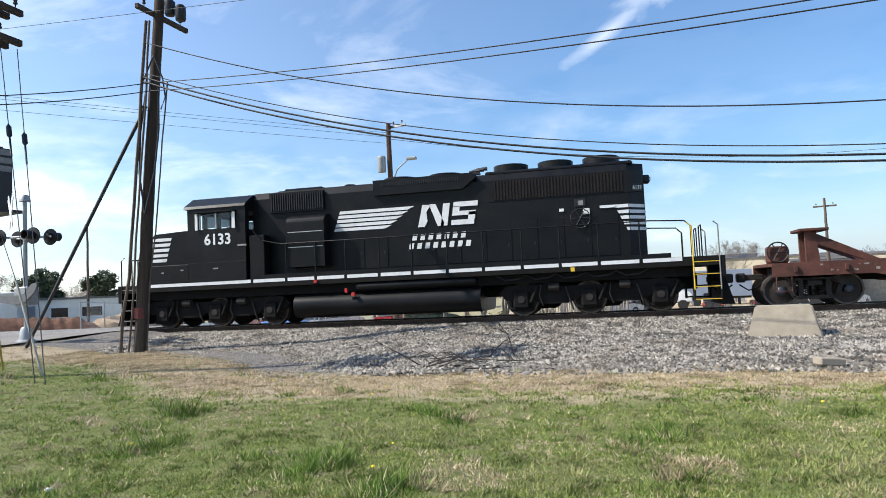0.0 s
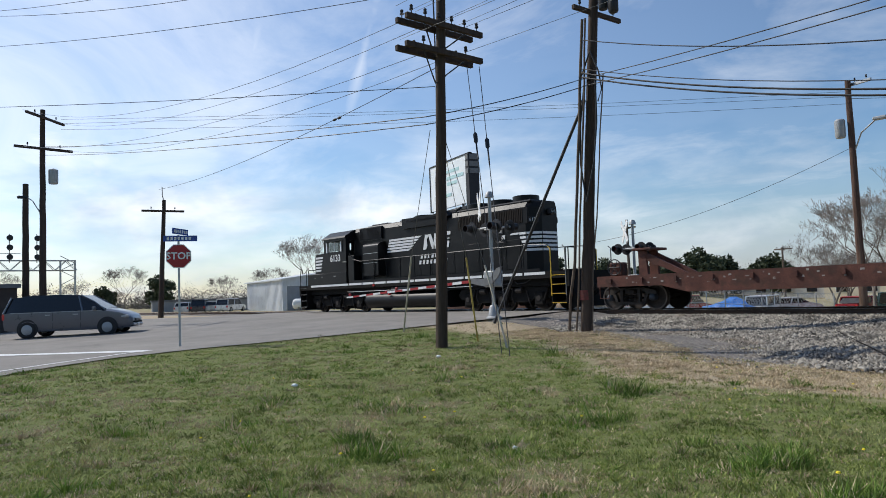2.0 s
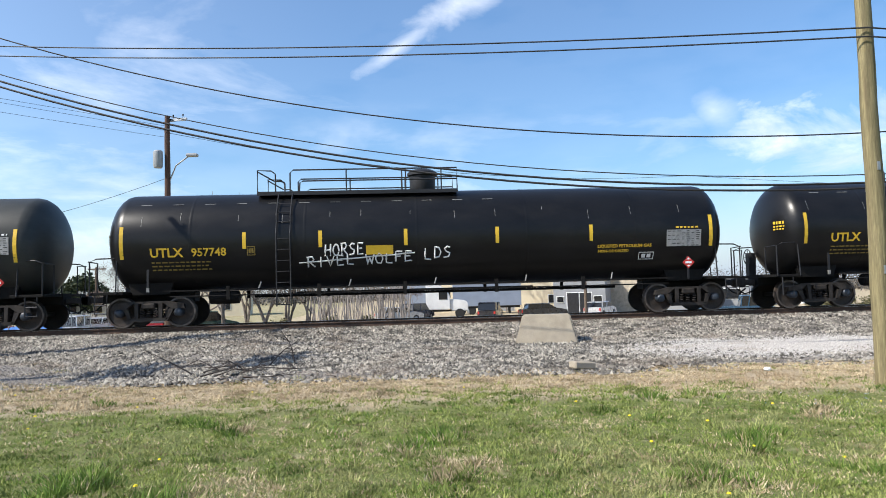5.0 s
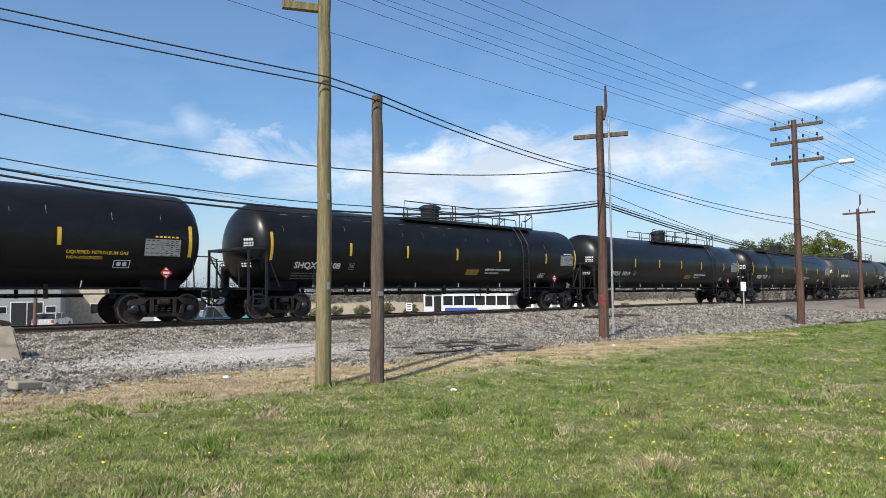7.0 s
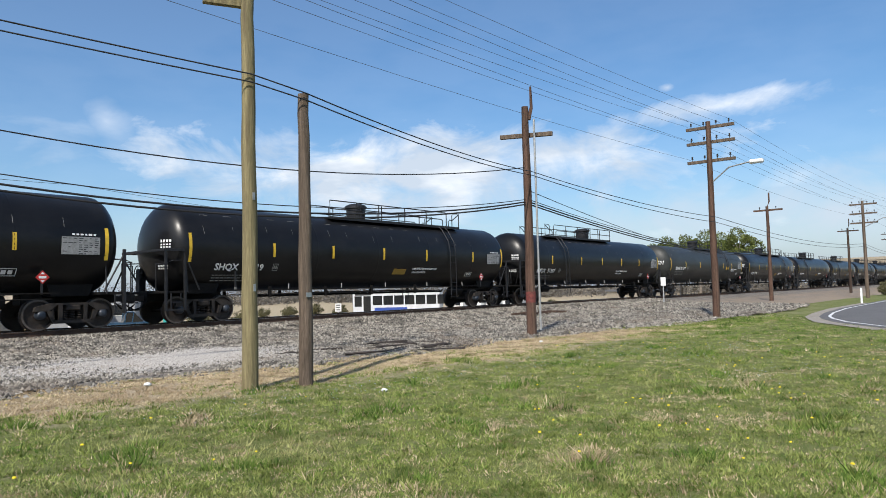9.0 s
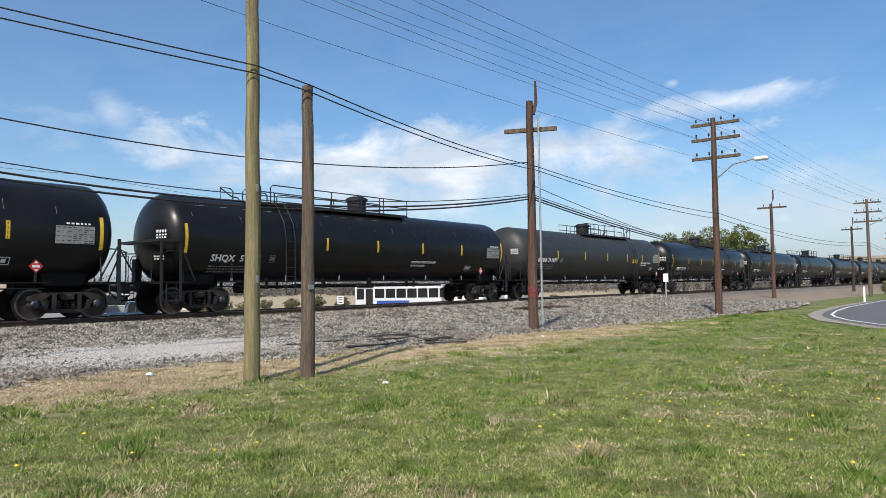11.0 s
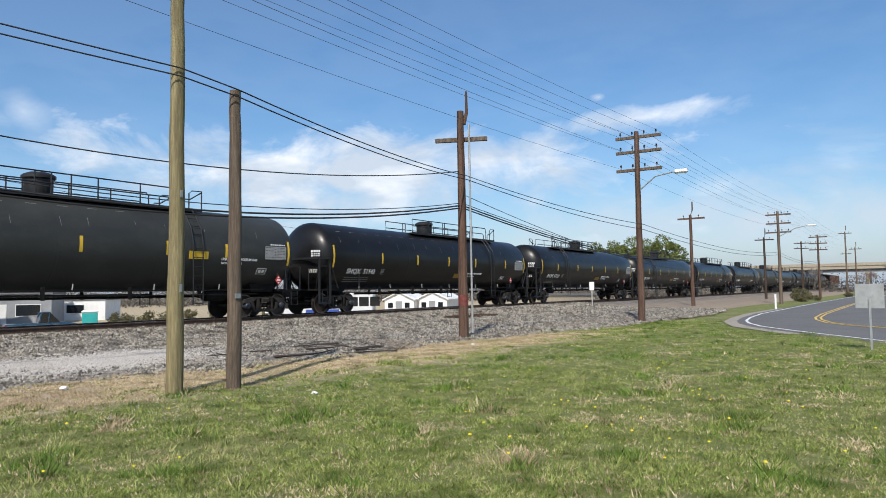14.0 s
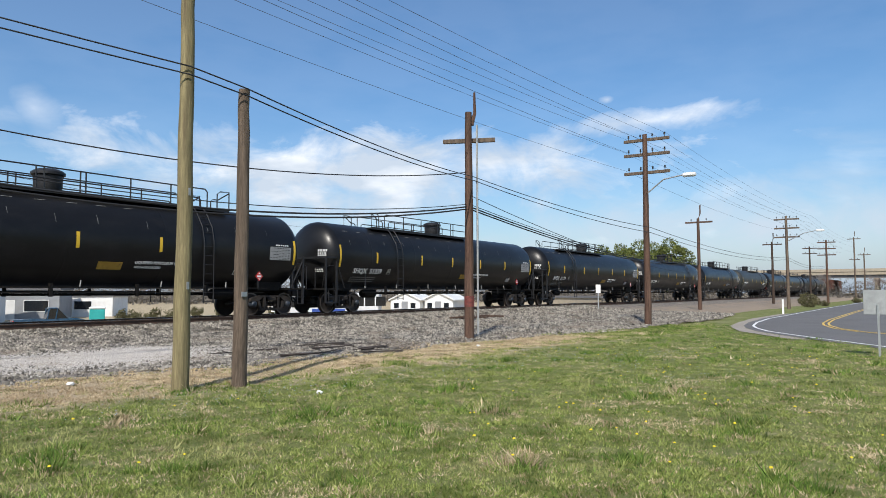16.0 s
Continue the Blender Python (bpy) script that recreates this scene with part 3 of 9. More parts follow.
SHOULDER = material("pale_gravel_shoulder", (0.34, 0.30, 0.25), 0.9, 0, 0.3, 6, 50, 0.5, (0.2, 0.17, 0.12), 0.5, 3)


def make_right_road():
    # a street that swings in from behind and runs off beside the track
    edge = [(19.0, -24.5), (21.5, -22.9), (24.0, -21.4), (26.4, -19.8), (28.4, -18.6), (30.8, -17.3), (33.5, -16.35), (36.0, -15.75), (40.2, -15.15), (46.5, -14.65), (58.5, -14.58), (77.5, -14.52), (107, -14.7), (300, -15.2)]
    inner = [(300, -26.5), (120, -25.9), (75, -25.0), (56, -24.6), (48, -25.6), (42, -28), (38, -32), (34, -40), (18, -40)]
    sheet("road", edge + inner, ASPHALT_DARK, "dark asphalt street bending past the lawn", lift=0.02, zf=right_z)

    def stripe(pts, w, mat, lab, shift=0.0):
        a_, b_ = [], []
        for i, p in enumerate(pts):
            q, r = Vector(pts[max(0, i - 1)]), Vector(pts[min(len(pts) - 1, i + 1)])
            nrm = Vector((-(r - q).y, (r - q).x)).normalized()
            a_.append(tuple(Vector(p) + nrm * (shift + w / 2)))
            b_.append(tuple(Vector(p) + nrm * (shift - w / 2)))
        sheet("road_marking", a_ + b_[::-1], mat, lab, lift=0.03, zf=right_z, category="road marking")
    stripe(edge, 0.13, WHITE_PAINT, "white edge line along the street", -0.42)
    outer = [(x - 0.25, y + 0.5 + 0.15 * noise.noise((x * 0.7, 0, 4))) for x, y in edge[3:11]]
    sheet("road_shoulder", edge[3:11] + outer[::-1], SHOULDER, "narrow pale gravel shoulder of the street", lift=0.012, zf=right_z, category="shoulder")
    mid = [(25.0, -27.5), (28.0, -24.6), (31.0, -22.0), (32.7, -20.75), (35.2, -19.73), (38.5, -19.0), (41.3, -18.67), (46.5, -18.43), (63.6, -18.33), (79, -18.41), (120, -18.9), (250, -19.5)]
    stripe(mid, 0.11, YELLOW_PAINT, "double yellow centre line", 0.12)
    stripe(mid, 0.11, YELLOW_PAINT, "double yellow centre line", -0.12)


make_right_road()

# ---------------------------------------------------------------- the train
PITCH = 21.1
TANK_R, TANK_Z, HEAD = 1.54, 2.60, 0.74
# what the three builds of tank car differ in: half length, strip places, platform, ladder and where the stencils stand
BUILDS = {
    "utlx": dict(half=9.72, strips=(-9.0, -5.40, -3.13, -0.55, 2.26, 5.19, 9.0), deck=(-5.1, 1.12), ladder=-4.23, mark=(-7.70, 0.385), number=(-6.45, 0.345), mark_z=2.22, box=-5.2, panel=(-1.35, 2.18), text=(6.25, 2.12), table=(7.58, 2.33), stencil=(6.96, 1.81), placard=(8.26, 1.51)),
    "gatx": dict(half=9.95, strips=(-9.2, -6.0, -2.6, 0.5, 3.55, 6.05, 9.2), deck=(-5.4, 1.63), ladder=-4.75, mark=(-7.72, 0.34), number=(-6.58, 0.345), mark_z=2.23, box=-5.55, panel=(4.83, 2.35), text=(6.70, 2.24), table=(7.94, 2.55), stencil=(7.9, 1.82), placard=(8.7, 1.42)),
    "shqx": dict(half=9.87, strips=(-9.15, -5.72, -2.8, 0.14, 3.0, 6.6, 9.15), deck=(-6.3, 2.4), ladder=-4.9, mark=(-7.68, 0.35), number=(-6.55, 0.345), mark_z=1.90, box=-5.59, panel=(1.3, 1.79), text=(3.0, 1.92), table=(7.83, 2.48), stencil=(6.5, 1.70), placard=(7.35, 1.50)),
}


def tank_side(z):
    """How far the shell stands out at height z, and its lean there."""
    d = (z - TANK_Z) / TANK_R
    return -math.sqrt(max(0, 1 - d * d)) * TANK_R, math.degrees(math.asin(d))


def on_shell(x, z, out=0.006):
    y, lean = tank_side(z)
    return Matrix.Translation((x, y - out * math.cos(radians(lean)), z + out * math.sin(radians(lean)))) @ Matrix.Rotation(radians(90 - lean), 4, "X")


def wheelset(parent, x, r=0.46):
    ws = new("wheelset")
    ws.parent = parent
    ws.matrix_basis = Matrix.Translation((x, 0, r))
    bm = new_tube([(0, -0.95, 0), (0, 0.95, 0)], 0.075, 10)
    part("axle", bm, STEEL_GRIMY, ws)
    for s in (-1, 1):
        bm = bmesh.new()
        lathe(bm, [(0, s * 0.84), (0.12, s * 0.84), (0.13, s * 0.80), (0.30, s * 0.765), (0.385, s * 0.785), (0.39, s * 0.825), (r, s * 0.82), (r + 0.004, s * 0.71), (r + 0.028, s * 0.695), (r + 0.024, s * 0.67), (0.36, s * 0.68), (0.15, s * 0.72), (0, s * 0.72)], 28, "y")
        wh = part("wheel", bm, WHEEL_STEEL, ws, "", True)
        bm = lathe(bmesh.new(), [(r - 0.055, s * 0.828), (r - 0.004, s * 0.828), (r - 0.004, s * 0.822), (r - 0.055, s * 0.822), (r - 0.055, s * 0.828)], 28, "y")
        part("rim", bm, WORN_STEEL, wh, "worn bright wheel rim")
    return ws


def truck(parent, x):
    """A two-axle freight truck: side frames, bolster, springs, bearings and wheelsets."""
    tr = new("truck")
    tr.parent = parent
    tr.matrix_basis = Matrix.Translation((x, 0, 0))
    hb = 0.88
    for s in (-1, 1):
        bm = bmesh.new()
        y0, y1 = s * 0.93, s * 1.07
        slab(bm, [(-hb - 0.2, 0.57), (-hb + 0.2, 0.57), (-0.45, 0.74), (0.45, 0.74), (hb - 0.2, 0.57), (hb + 0.2, 0.57), (hb + 0.16, 0.70), (hb - 0.28, 0.80), (-hb + 0.28, 0.80), (-hb - 0.16, 0.70)], y0, y1)
        slab(bm, [(-0.62, 0.30), (0.62, 0.30), (0.55, 0.20), (-0.55, 0.20)], y0, y1)
        for q in (-1, 1):
            slab(bm, [(q * (hb - 0.28), 0.58), (q * (hb - 0.14), 0.56), (q * 0.62, 0.30), (q * 0.50, 0.24)], y0, y1)
            slab(bm, [(q * 0.30, 0.30), (q * 0.40, 0.30), (q * 0.42, 0.74), (q * 0.30, 0.74)], y0, y1)
        part("side_frame", bm, STEEL_GRIMY, tr)
        for q in (-1, 1):
            bm = bmesh.new()
            lathe(bm, [(0, s * 1.12), (0.07, s * 1.12), (0.11, s * 1.09), (0.135, s * 1.05), (0.135, s * 0.86), (0, s * 0.86)], 14, "y", (q * hb, 0, 0.46))
            part("bearing", bm, BEARING, tr, "", True)
        for q in (-0.2, 0, 0.2):
            bm = bmesh.new()
            for k in range(5):
                lathe(bm, [(0.055, 0.305 + k * 0.055), (0.085, 0.325 + k * 0.055), (0.055, 0.345 + k * 0.055)], 10, "z", (q, s * 1.0, 0))
            part("spring", bm, STEEL_GRIMY, tr, "", True)
    part("bolster", new_box(-0.2, -1.12, 0.58, 0.2, 1.12, 0.74, bevel=0.03), STEEL_GRIMY, tr)
    for q in (-1, 1):
        part("brake_beam", new_tube([(q * 0.42, -0.8, 0.4), (q * 0.42, 0.8, 0.4)], 0.05, 6), UNDER_BLACK, tr)
        wheelset(tr, q * hb)
    return tr


def coupler(parent, x, s, z=0.88):
    bm = bmesh.new()
    box(bm, min(x, x + s * 0.62), -0.09, z - 0.09, max(x, x + s * 0.62), 0.09, z + 0.09, 0.02)
    box(bm, min(x + s * 0.5, x + s * 0.75), -0.17, z - 0.14, max(x + s * 0.5, x + s * 0.75), 0.15, z + 0.14, 0.04)
    part("coupler", bm, STEEL_GRIMY, parent)
    bm = new_tube([(x, -0.25, z - 0.1), (x + s * 0.2, -0.25, z - 0.3), (x + s * 0.45, -0.22, z - 0.38), (x + s * 0.7, -0.18, z - 0.2)], 0.025, 6)
    part("air_hose", bm, UNDER_BLACK, parent)


def rail_bars(bm, runs, r=0.022):
    for pts in runs:
        tube(bm, pts, r, 6)


def on_head(y, z, half):
    """A frame on the dished end at -x, its x axis level and its z axis out of the metal."""
    u, v = y / TANK_R, (z - TANK_Z) / TANK_R
    q = math.sqrt(1 - u * u - v * v)
    n = Vector((-q / HEAD, u / TANK_R, v / TANK_R)).normalized()
    across = Vector((0, 0, 1)).cross(n).normalized()
    m = Matrix((across, n.cross(across), n)).transposed().to_4x4()
    return Matrix.Translation(Vector((-(half - HEAD) - HEAD * q, y, z)) + n * 0.006) @ m


def bar_lines(rows_, x0, x1, pitch, height, rnd, longest=0.16):
    """Short bars in rows, downwards from z = 0, standing for stencilled lines too small to read."""
    bm = bmesh.new()
    for row in range(rows_):
        x = x0
        while x < x1 - 0.04:
            ln = min(rnd.uniform(0.05, longest), x1 - x)
            box(bm, x, -0.003, -height / 2 - row * pitch, x + ln, 0.003, height / 2 - row * pitch)
            x += ln + 0.045
    return bm


def tank_car(paint, mark_mat, build, number, label, flip=False, extra=None):
    """A pressure tank car for liquefied gas: shell, stub sills, running board, dome with railing, ladders and trucks."""
    car = thing("tank_car", label, "tank car", "tank cars of the train")
    mirror = -1 if flip else 1
    B = BUILDS[build]
    half, mark_z = B["half"], B["mark_z"]
    bm = bmesh.new()
    prof = [(0, -half)]
    for i in range(1, 9):
        t = math.pi / 2 * i / 8
        prof.append((TANK_R * math.sin(t), -half + HEAD * (1 - math.cos(t))))
    seams = (-7.0, -3.6, -0.2, 3.2, 6.6)
    for s in seams:
        prof += [(TANK_R, s - 0.12), (TANK_R, s - 0.06), (TANK_R, s - 0.03), (TANK_R + 0.006, s), (TANK_R, s + 0.03), (TANK_R, s + 0.06), (TANK_R, s + 0.12)]
    prof += [(r, -h) for r, h in reversed(prof[:9])]
    lathe(bm, prof, 72, "x", (0, 0, TANK_Z))
    part("tank_shell", bm, paint, car, "", True)
    for s in (-1, 1):
        bm = bmesh.new()
        x0, x1 = sorted((s * 7.2, s * 10.02))
        box(bm, x0, -0.28, 0.76, x1, 0.28, 1.12)
        x0, x1 = sorted((s * 9.0, s * 10.0))
        box(bm, x0, -1.4, 1.02, x1, 1.4, 1.10, 0.01)
        slab(bm, [(s * 7.8, 1.0), (s * 8.9, 1.0), (s * 9.1, 1.55), (s * 7.6, 1.55)], -0.9, 0.9)
        part("end_sill", bm, UNDER_BLACK, car)
        coupler(car, s * 10.0, s)
        for y in (-1.42, 1.42):
            # corner grab rails and sill step
            bm = bmesh.new()
            rail_bars(bm, [[(s * 9.95, y, 1.05), (s * 9.95, y, 2.02), (s * 9.75, y, 2.10), (s * 9.2, y * 0.9, 2.12)], [(s * 9.2, y, 1.05), (s * 9.2, y * 0.93, 2.12)],
                           [(s * 9.98, y * 0.55, 1.05), (s * 9.98, y * 0.55, 2.0), (s * 9.98, y, 2.02)]])
            part("grab_rail", bm, DARK_IRON, car)
            bm = bmesh.new()
            rail_bars(bm, [[(s * 9.8, y, 1.02), (s * 9.8, y, 0.45), (s * 9.45, y, 0.45), (s * 9.45, y, 1.02)], [(s * 9.8, y, 0.72), (s * 9.45, y, 0.72)]])
            part("step", bm, DARK_IRON, car)
            px_ = B["placard"][0]
            bm = new_box(s * px_ - 0.03, y - 0.02, 1.05, s * px_ + 0.03, y + 0.02, 1.75)
            part("placard_post", bm, DARK_IRON, car)
            if s < 0:
                part("post_tip", new_box(-px_ - 0.035, y - 0.025, 1.08, -px_ + 0.035, y + 0.025, 1.2), FADED_WHITE, car)
    # running board along the sides, with brackets and a pipe below
    for y in (-1.46, 1.46):
        bm = bmesh.new()
        box(bm, -7.8, y - 0.03, 1.07, 7.8, y + 0.10, 1.11)
        tube(bm, [(-7.6, y, 0.92), (7.6, y, 0.92)], 0.022, 6)
        part("running_board", bm, UNDER_BLACK, car)
        for x in (-5.9, -3.2, -0.6, 2.2, 4.9):
            bm = new_box(x - 0.05, y - 0.04, 0.80, x + 0.05, y + 0.04, 1.2)
            part("bracket", bm, UNDER_BLACK, car)
            part("brace", new_tube([(x + 0.9, y * 0.97, 1.10), (x + 0.96, y * 0.93, 1.30)], 0.02, 6), FADED_WHITE, car)
    bm = bmesh.new()
    tube(bm, [(-5.5, 0.5, 0.86), (6.5, 0.5, 0.86)], 0.04, 8)
    tube(bm, [(-4.0, -0.5, 0.95), (3.5, -0.5, 0.95)], 0.028, 8)
    part("brake_pipe", bm, UNDER_BLACK, car)
    bm = bmesh.new()
    lathe(bm, [(0, -0.45), (0.18, -0.45), (0.2, -0.4), (0.2, 0.4), (0.18, 0.45), (0, 0.45)], 16, "x", (-6.2 * mirror, -0.6, 0.86))
    part("air_reservoir", bm, UNDER_BLACK, car, "", True)
    # platform, dome and railing
    m = mirror
    d0, d1 = B["deck"]
    px = sorted((d0 * m, d1 * m))
    bm = bmesh.new()
    for y in (-0.62, 0.62):
        box(bm, px[0], y - 0.30, 4.02, px[1], y + 0.30, 4.07)
        box(bm, px[0], y - 0.32 if y < 0 else y + 0.28, 3.98, px[1], y - 0.28 if y < 0 else y + 0.32, 4.10)
    part("platform", bm, DARK_IRON, car)
    bm = bmesh.new()
    lathe(bm, [(0, 4.86), (0.30, 4.85), (0.42, 4.80), (0.50, 4.74), (0.50, 4.66), (0.43, 4.62), (0.42, 4.45), (0.42, 4.25), (0.36, 4.12), (0.36, 4.0)], 28, "z", (0.06 * m, 0, 0))
    part("valve_housing", bm, DARK_IRON, car, "", True)
    for y in (-0.90, 0.90):
        bm = bmesh.new()
        top, mid = 4.77, 4.42
        xs = [q * m for q in (d0, d0 + 1.0, d1)]
        runs = [[(xs[0], y, 4.0), (xs[0], y, top), (xs[0] + 0.42 * m, y, top - 0.02), (xs[0] + 0.55 * m, y, top - 0.12), (xs[0] + 0.55 * m, y, 4.05)], [(xs[0], y, top - 0.04), (xs[0] + 0.52 * m, y, mid)],
                [(xs[0] + 0.55 * m, y, mid), (xs[0] + 0.74 * m, y, mid), (xs[0] + 0.84 * m, y, mid - 0.08), (xs[0] + 0.84 * m, y, 4.05)],
                [(xs[1], y, 4.0), (xs[1], y, top - 0.10), (xs[1] + 0.10 * m, y, top), (xs[2], y, top), (xs[2], y, 4.0)],
                [(xs[1] + 0.28 * m, y, 4.05), (xs[1] + 0.30 * m, y, mid - 0.06), (xs[1] + 0.40 * m, y, mid), (xs[2], y, mid)]]
        n_ = max(2, round((d1 - d0 - 1.0) / 1.7))
        for q in range(1, n_):
            x_ = xs[1] + (xs[2] - xs[1]) * q / n_
            runs.append([(x_, y, 4.02), (x_, y, top)])
        runs += [[(0.62 * m, y, 4.02), (0.62 * m, y, top)], [(-0.5 * m, y, 4.02), (-0.5 * m, y, top)]]
        rail_bars(bm, runs, 0.024)
        part("railing", bm, DARK_IRON, car)
    for y in (-1, 1):
        lx = B["ladder"] * m
        bm = bmesh.new()
        for dx in (-0.21, 0.21):
            tube(bm, [(lx + dx, y * 1.60, 0.55), (lx + dx, y * 1.60, 2.75), (lx + dx, y * 1.48, 3.3), (lx + dx, y * 1.12, 3.85), (lx + dx, y * 0.90, 4.05)], 0.022, 6)
        for z in np.arange(0.6, 2.8, 0.33):
            tube(bm, [(lx - 0.21, y * 1.6, z), (lx + 0.21, y * 1.6, z)], 0.014, 5)
        for yy, z in ((1.5, 3.1), (1.38, 3.4), (1.2, 3.68)):
            tube(bm, [(lx - 0.21, y * yy, z), (lx + 0.21, y * yy, z)], 0.014, 5)
        part("ladder", bm, DARK_IRON, car)
    # hand brake wheel on the end
    bm = bmesh.new()
    bx = -9.72
    for i in range(16):
        a_, b_ = i * math.tau / 16, (i + 1) * math.tau / 16
        tube(bm, [(bx, 0.9 + 0.27 * math.cos(a_), 1.75 + 0.27 * math.sin(a_)), (bx, 0.9 + 0.27 * math.cos(b_), 1.75 + 0.27 * math.sin(b_))], 0.016, 5)
    for i in range(4):
        a_ = i * math.pi / 4
        tube(bm, [(bx, 0.9 - 0.27 * math.cos(a_), 1.75 - 0.27 * math.sin(a_)), (bx, 0.9 + 0.27 * math.cos(a_), 1.75 + 0.27 * math.sin(a_))], 0.012, 5)
    part("brake_wheel", bm, DARK_IRON, car)
    bm = new_box(bx - 0.02, 0.76, 1.08, bx + 0.22, 1.04, 1.9, bevel=0.03)
    part("brake_housing", bm, DARK_IRON, car)
    # reflective ticks
    for x in B["strips"]:
        h = 0.98 if abs(x) > 8.9 else 0.50
        x = x * (-1 if flip is False and build == "shqx" else 1)
        bm = bmesh.new()
        prev = None
        for k in range(5):
            z = 2.55 - h / 2 + h * k / 4
            y = tank_side(z)[0] - 0.005
            cur = [bm.verts.new((x - 0.055, y, z)), bm.verts.new((x + 0.055, y, z))]
            if prev:
                bm.faces.new((prev[0], prev[1], cur[1], cur[0]))
            prev = cur
        part("reflector", bm, YELLOW_PAINT, car, "yellow reflective strip")
    # short thin pale ticks along the shoulder of the shell
    rnd = random.Random(number)
    for x in np.arange(-8.6, 8.7, 1.37):
        z1 = 3.36 + rnd.uniform(-0.08, 0.1)
        x += rnd.uniform(-0.3, 0.3)
        bm = bmesh.new()
        zs = [z1 - rnd.uniform(0.12, 0.3), z1 - 0.08, z1]
        vs = [[bm.verts.new((x + dx, tank_side(z)[0] - 0.004, z)) for dx in (-0.006, 0.006)] for z in zs]
        for a_, b_ in zip(vs, vs[1:]):
            bm.faces.new((a_[0], a_[1], b_[1], b_[0]))
        part("scrape", bm, FADED_WHITE, car)
    # reporting mark, number in figures, data lines as bars
    rnd = random.Random(number)
    upright = Matrix.Rotation(radians(-90), 4, "X")
    faded = FADED_YELLOW if mark_mat is YELLOW_PAINT else FADED_WHITE
    if build == "gatx":
        bm = bmesh.new()
        x = B["mark"][0] - 0.46
        for k in range(4):
            box(bm, x, -0.004, -0.115, x + 0.17, 0.004, 0.115)
            x += 0.25
        ob = part("reporting_mark", bm, mark_mat, car)
        ob.matrix_basis = on_shell(0, mark_z) @ upright
    else:
        lettering(build.upper(), B["mark"][1], mark_mat, car, on_shell(B["mark"][0], mark_z), "reporting_mark", bold=0.008)
    lettering(number, B["number"][1], mark_mat, car, on_shell(B["number"][0], mark_z), "car_number", bold=0.006)
    ob = part("data_stencil", bar_lines(3, -8.15, -6.4, 0.12, 0.04, rnd), faded, car)
    ob.matrix_basis = on_shell(0, mark_z - 0.27, 0.012) @ upright
    tagged(ob, kind="stuff")
    # the data table: a pale panel with dark ruled rows
    tx, tz = B["table"]
    panel_ = part("data_table", new_box(0, -0.003, -0.26, 1.1, 0.003, 0.26), TABLE_GREY, car, "pale stencilled data table")
    panel_.matrix_basis = on_shell(tx, tz, 0.008) @ upright
    bm = bmesh.new()
    for row in range(8):
        for col in range(7):
            if rnd.random() < 0.85 and (col > 2 or row % 2):
                box(bm, 0.03 + col * 0.152, -0.006, -0.245 + row * 0.064, 0.03 + col * 0.152 + rnd.uniform(0.06, 0.13), -0.0032, -0.225 + row * 0.064)
    tagged(part("table_print", bm, DARK_IRON, panel_), kind="stuff")
    ob = part("small_stencil", bar_lines(1, 0.30, 1.05, 0.1, 0.05, rnd, 0.1), mark_mat, car)
    ob.matrix_basis = on_shell(tx, tz + 0.33, 0.010) @ upright
    tagged(ob, kind="stuff")
    text_x, text_z = B["text"]
    lettering("LIQUEFIED PETROLEUM GAS", 0.135, mark_mat, car, on_shell(text_x, text_z, 0.008), "commodity_name", bold=0.003)
    lettering("NON-ODORIZED", 0.125, mark_mat, car, on_shell(text_x - 0.35, text_z - 0.15, 0.010), "commodity_name", bold=0.003)
    sx_, sz_ = B["stencil"]
    for x, z, a_, b_ in ((sx_, sz_, 0.24, 0.13), (B["box"], mark_z + 0.02, 0.12, 0.14)):
        bm = bmesh.new()
        for q in ((-a_, -b_, a_, -b_ + 0.02), (-a_, b_ - 0.02, a_, b_), (-a_, -b_, -a_ + 0.02, b_), (a_ - 0.02, -b_, a_, b_), (-a_ * 0.6, -b_ * 0.5, -a_ * 0.1, b_ * 0.5), (a_ * 0.1, -b_ * 0.5, a_ * 0.6, b_ * 0.5)):
            box(bm, q[0], -0.003, q[1], q[2], 0.003, q[3])
        ob = part("stencil_box", bm, faded if x < 0 else WHITE_PAINT, car)
        ob.matrix_basis = on_shell(x, z, 0.010) @ upright
    if build != "shqx" or number != "51337":
        ob = part("name_panel", new_box(-0.41, -0.004, -0.14, 0.41, 0.004, 0.14), WORN_YELLOW if build == "shqx" else YELLOW_PAINT, car, "yellow painted panel")
        ob.matrix_basis = on_shell(B["panel"][0], B["panel"][1], 0.008) @ upright
    # a line of faint dashes high on the shell, and small stencils on the dished end
    for k in range(12):
        ob = part("scuff_dash", new_box(-0.16, -0.002, -0.008, 0.16, 0.002, 0.008), FADED_WHITE, car)
        ob.matrix_basis = on_shell(-8.4 + k * 0.95, 3.72, 0.006) @ upright
    for y, z, rows_ in ((-0.95, 2.78, 1), (-0.95, 2.66, 2)) + (((-0.75, 1.95, 2),) if build == "shqx" else ()):
        ob = part("head_stencil", bar_lines(rows_, -0.22, 0.22, 0.09, 0.05 if rows_ == 2 else 0.09, rnd, 0.09), mark_mat, car)
        ob.matrix_basis = on_head(y, z, half) @ upright
        tagged(ob, kind="stuff")
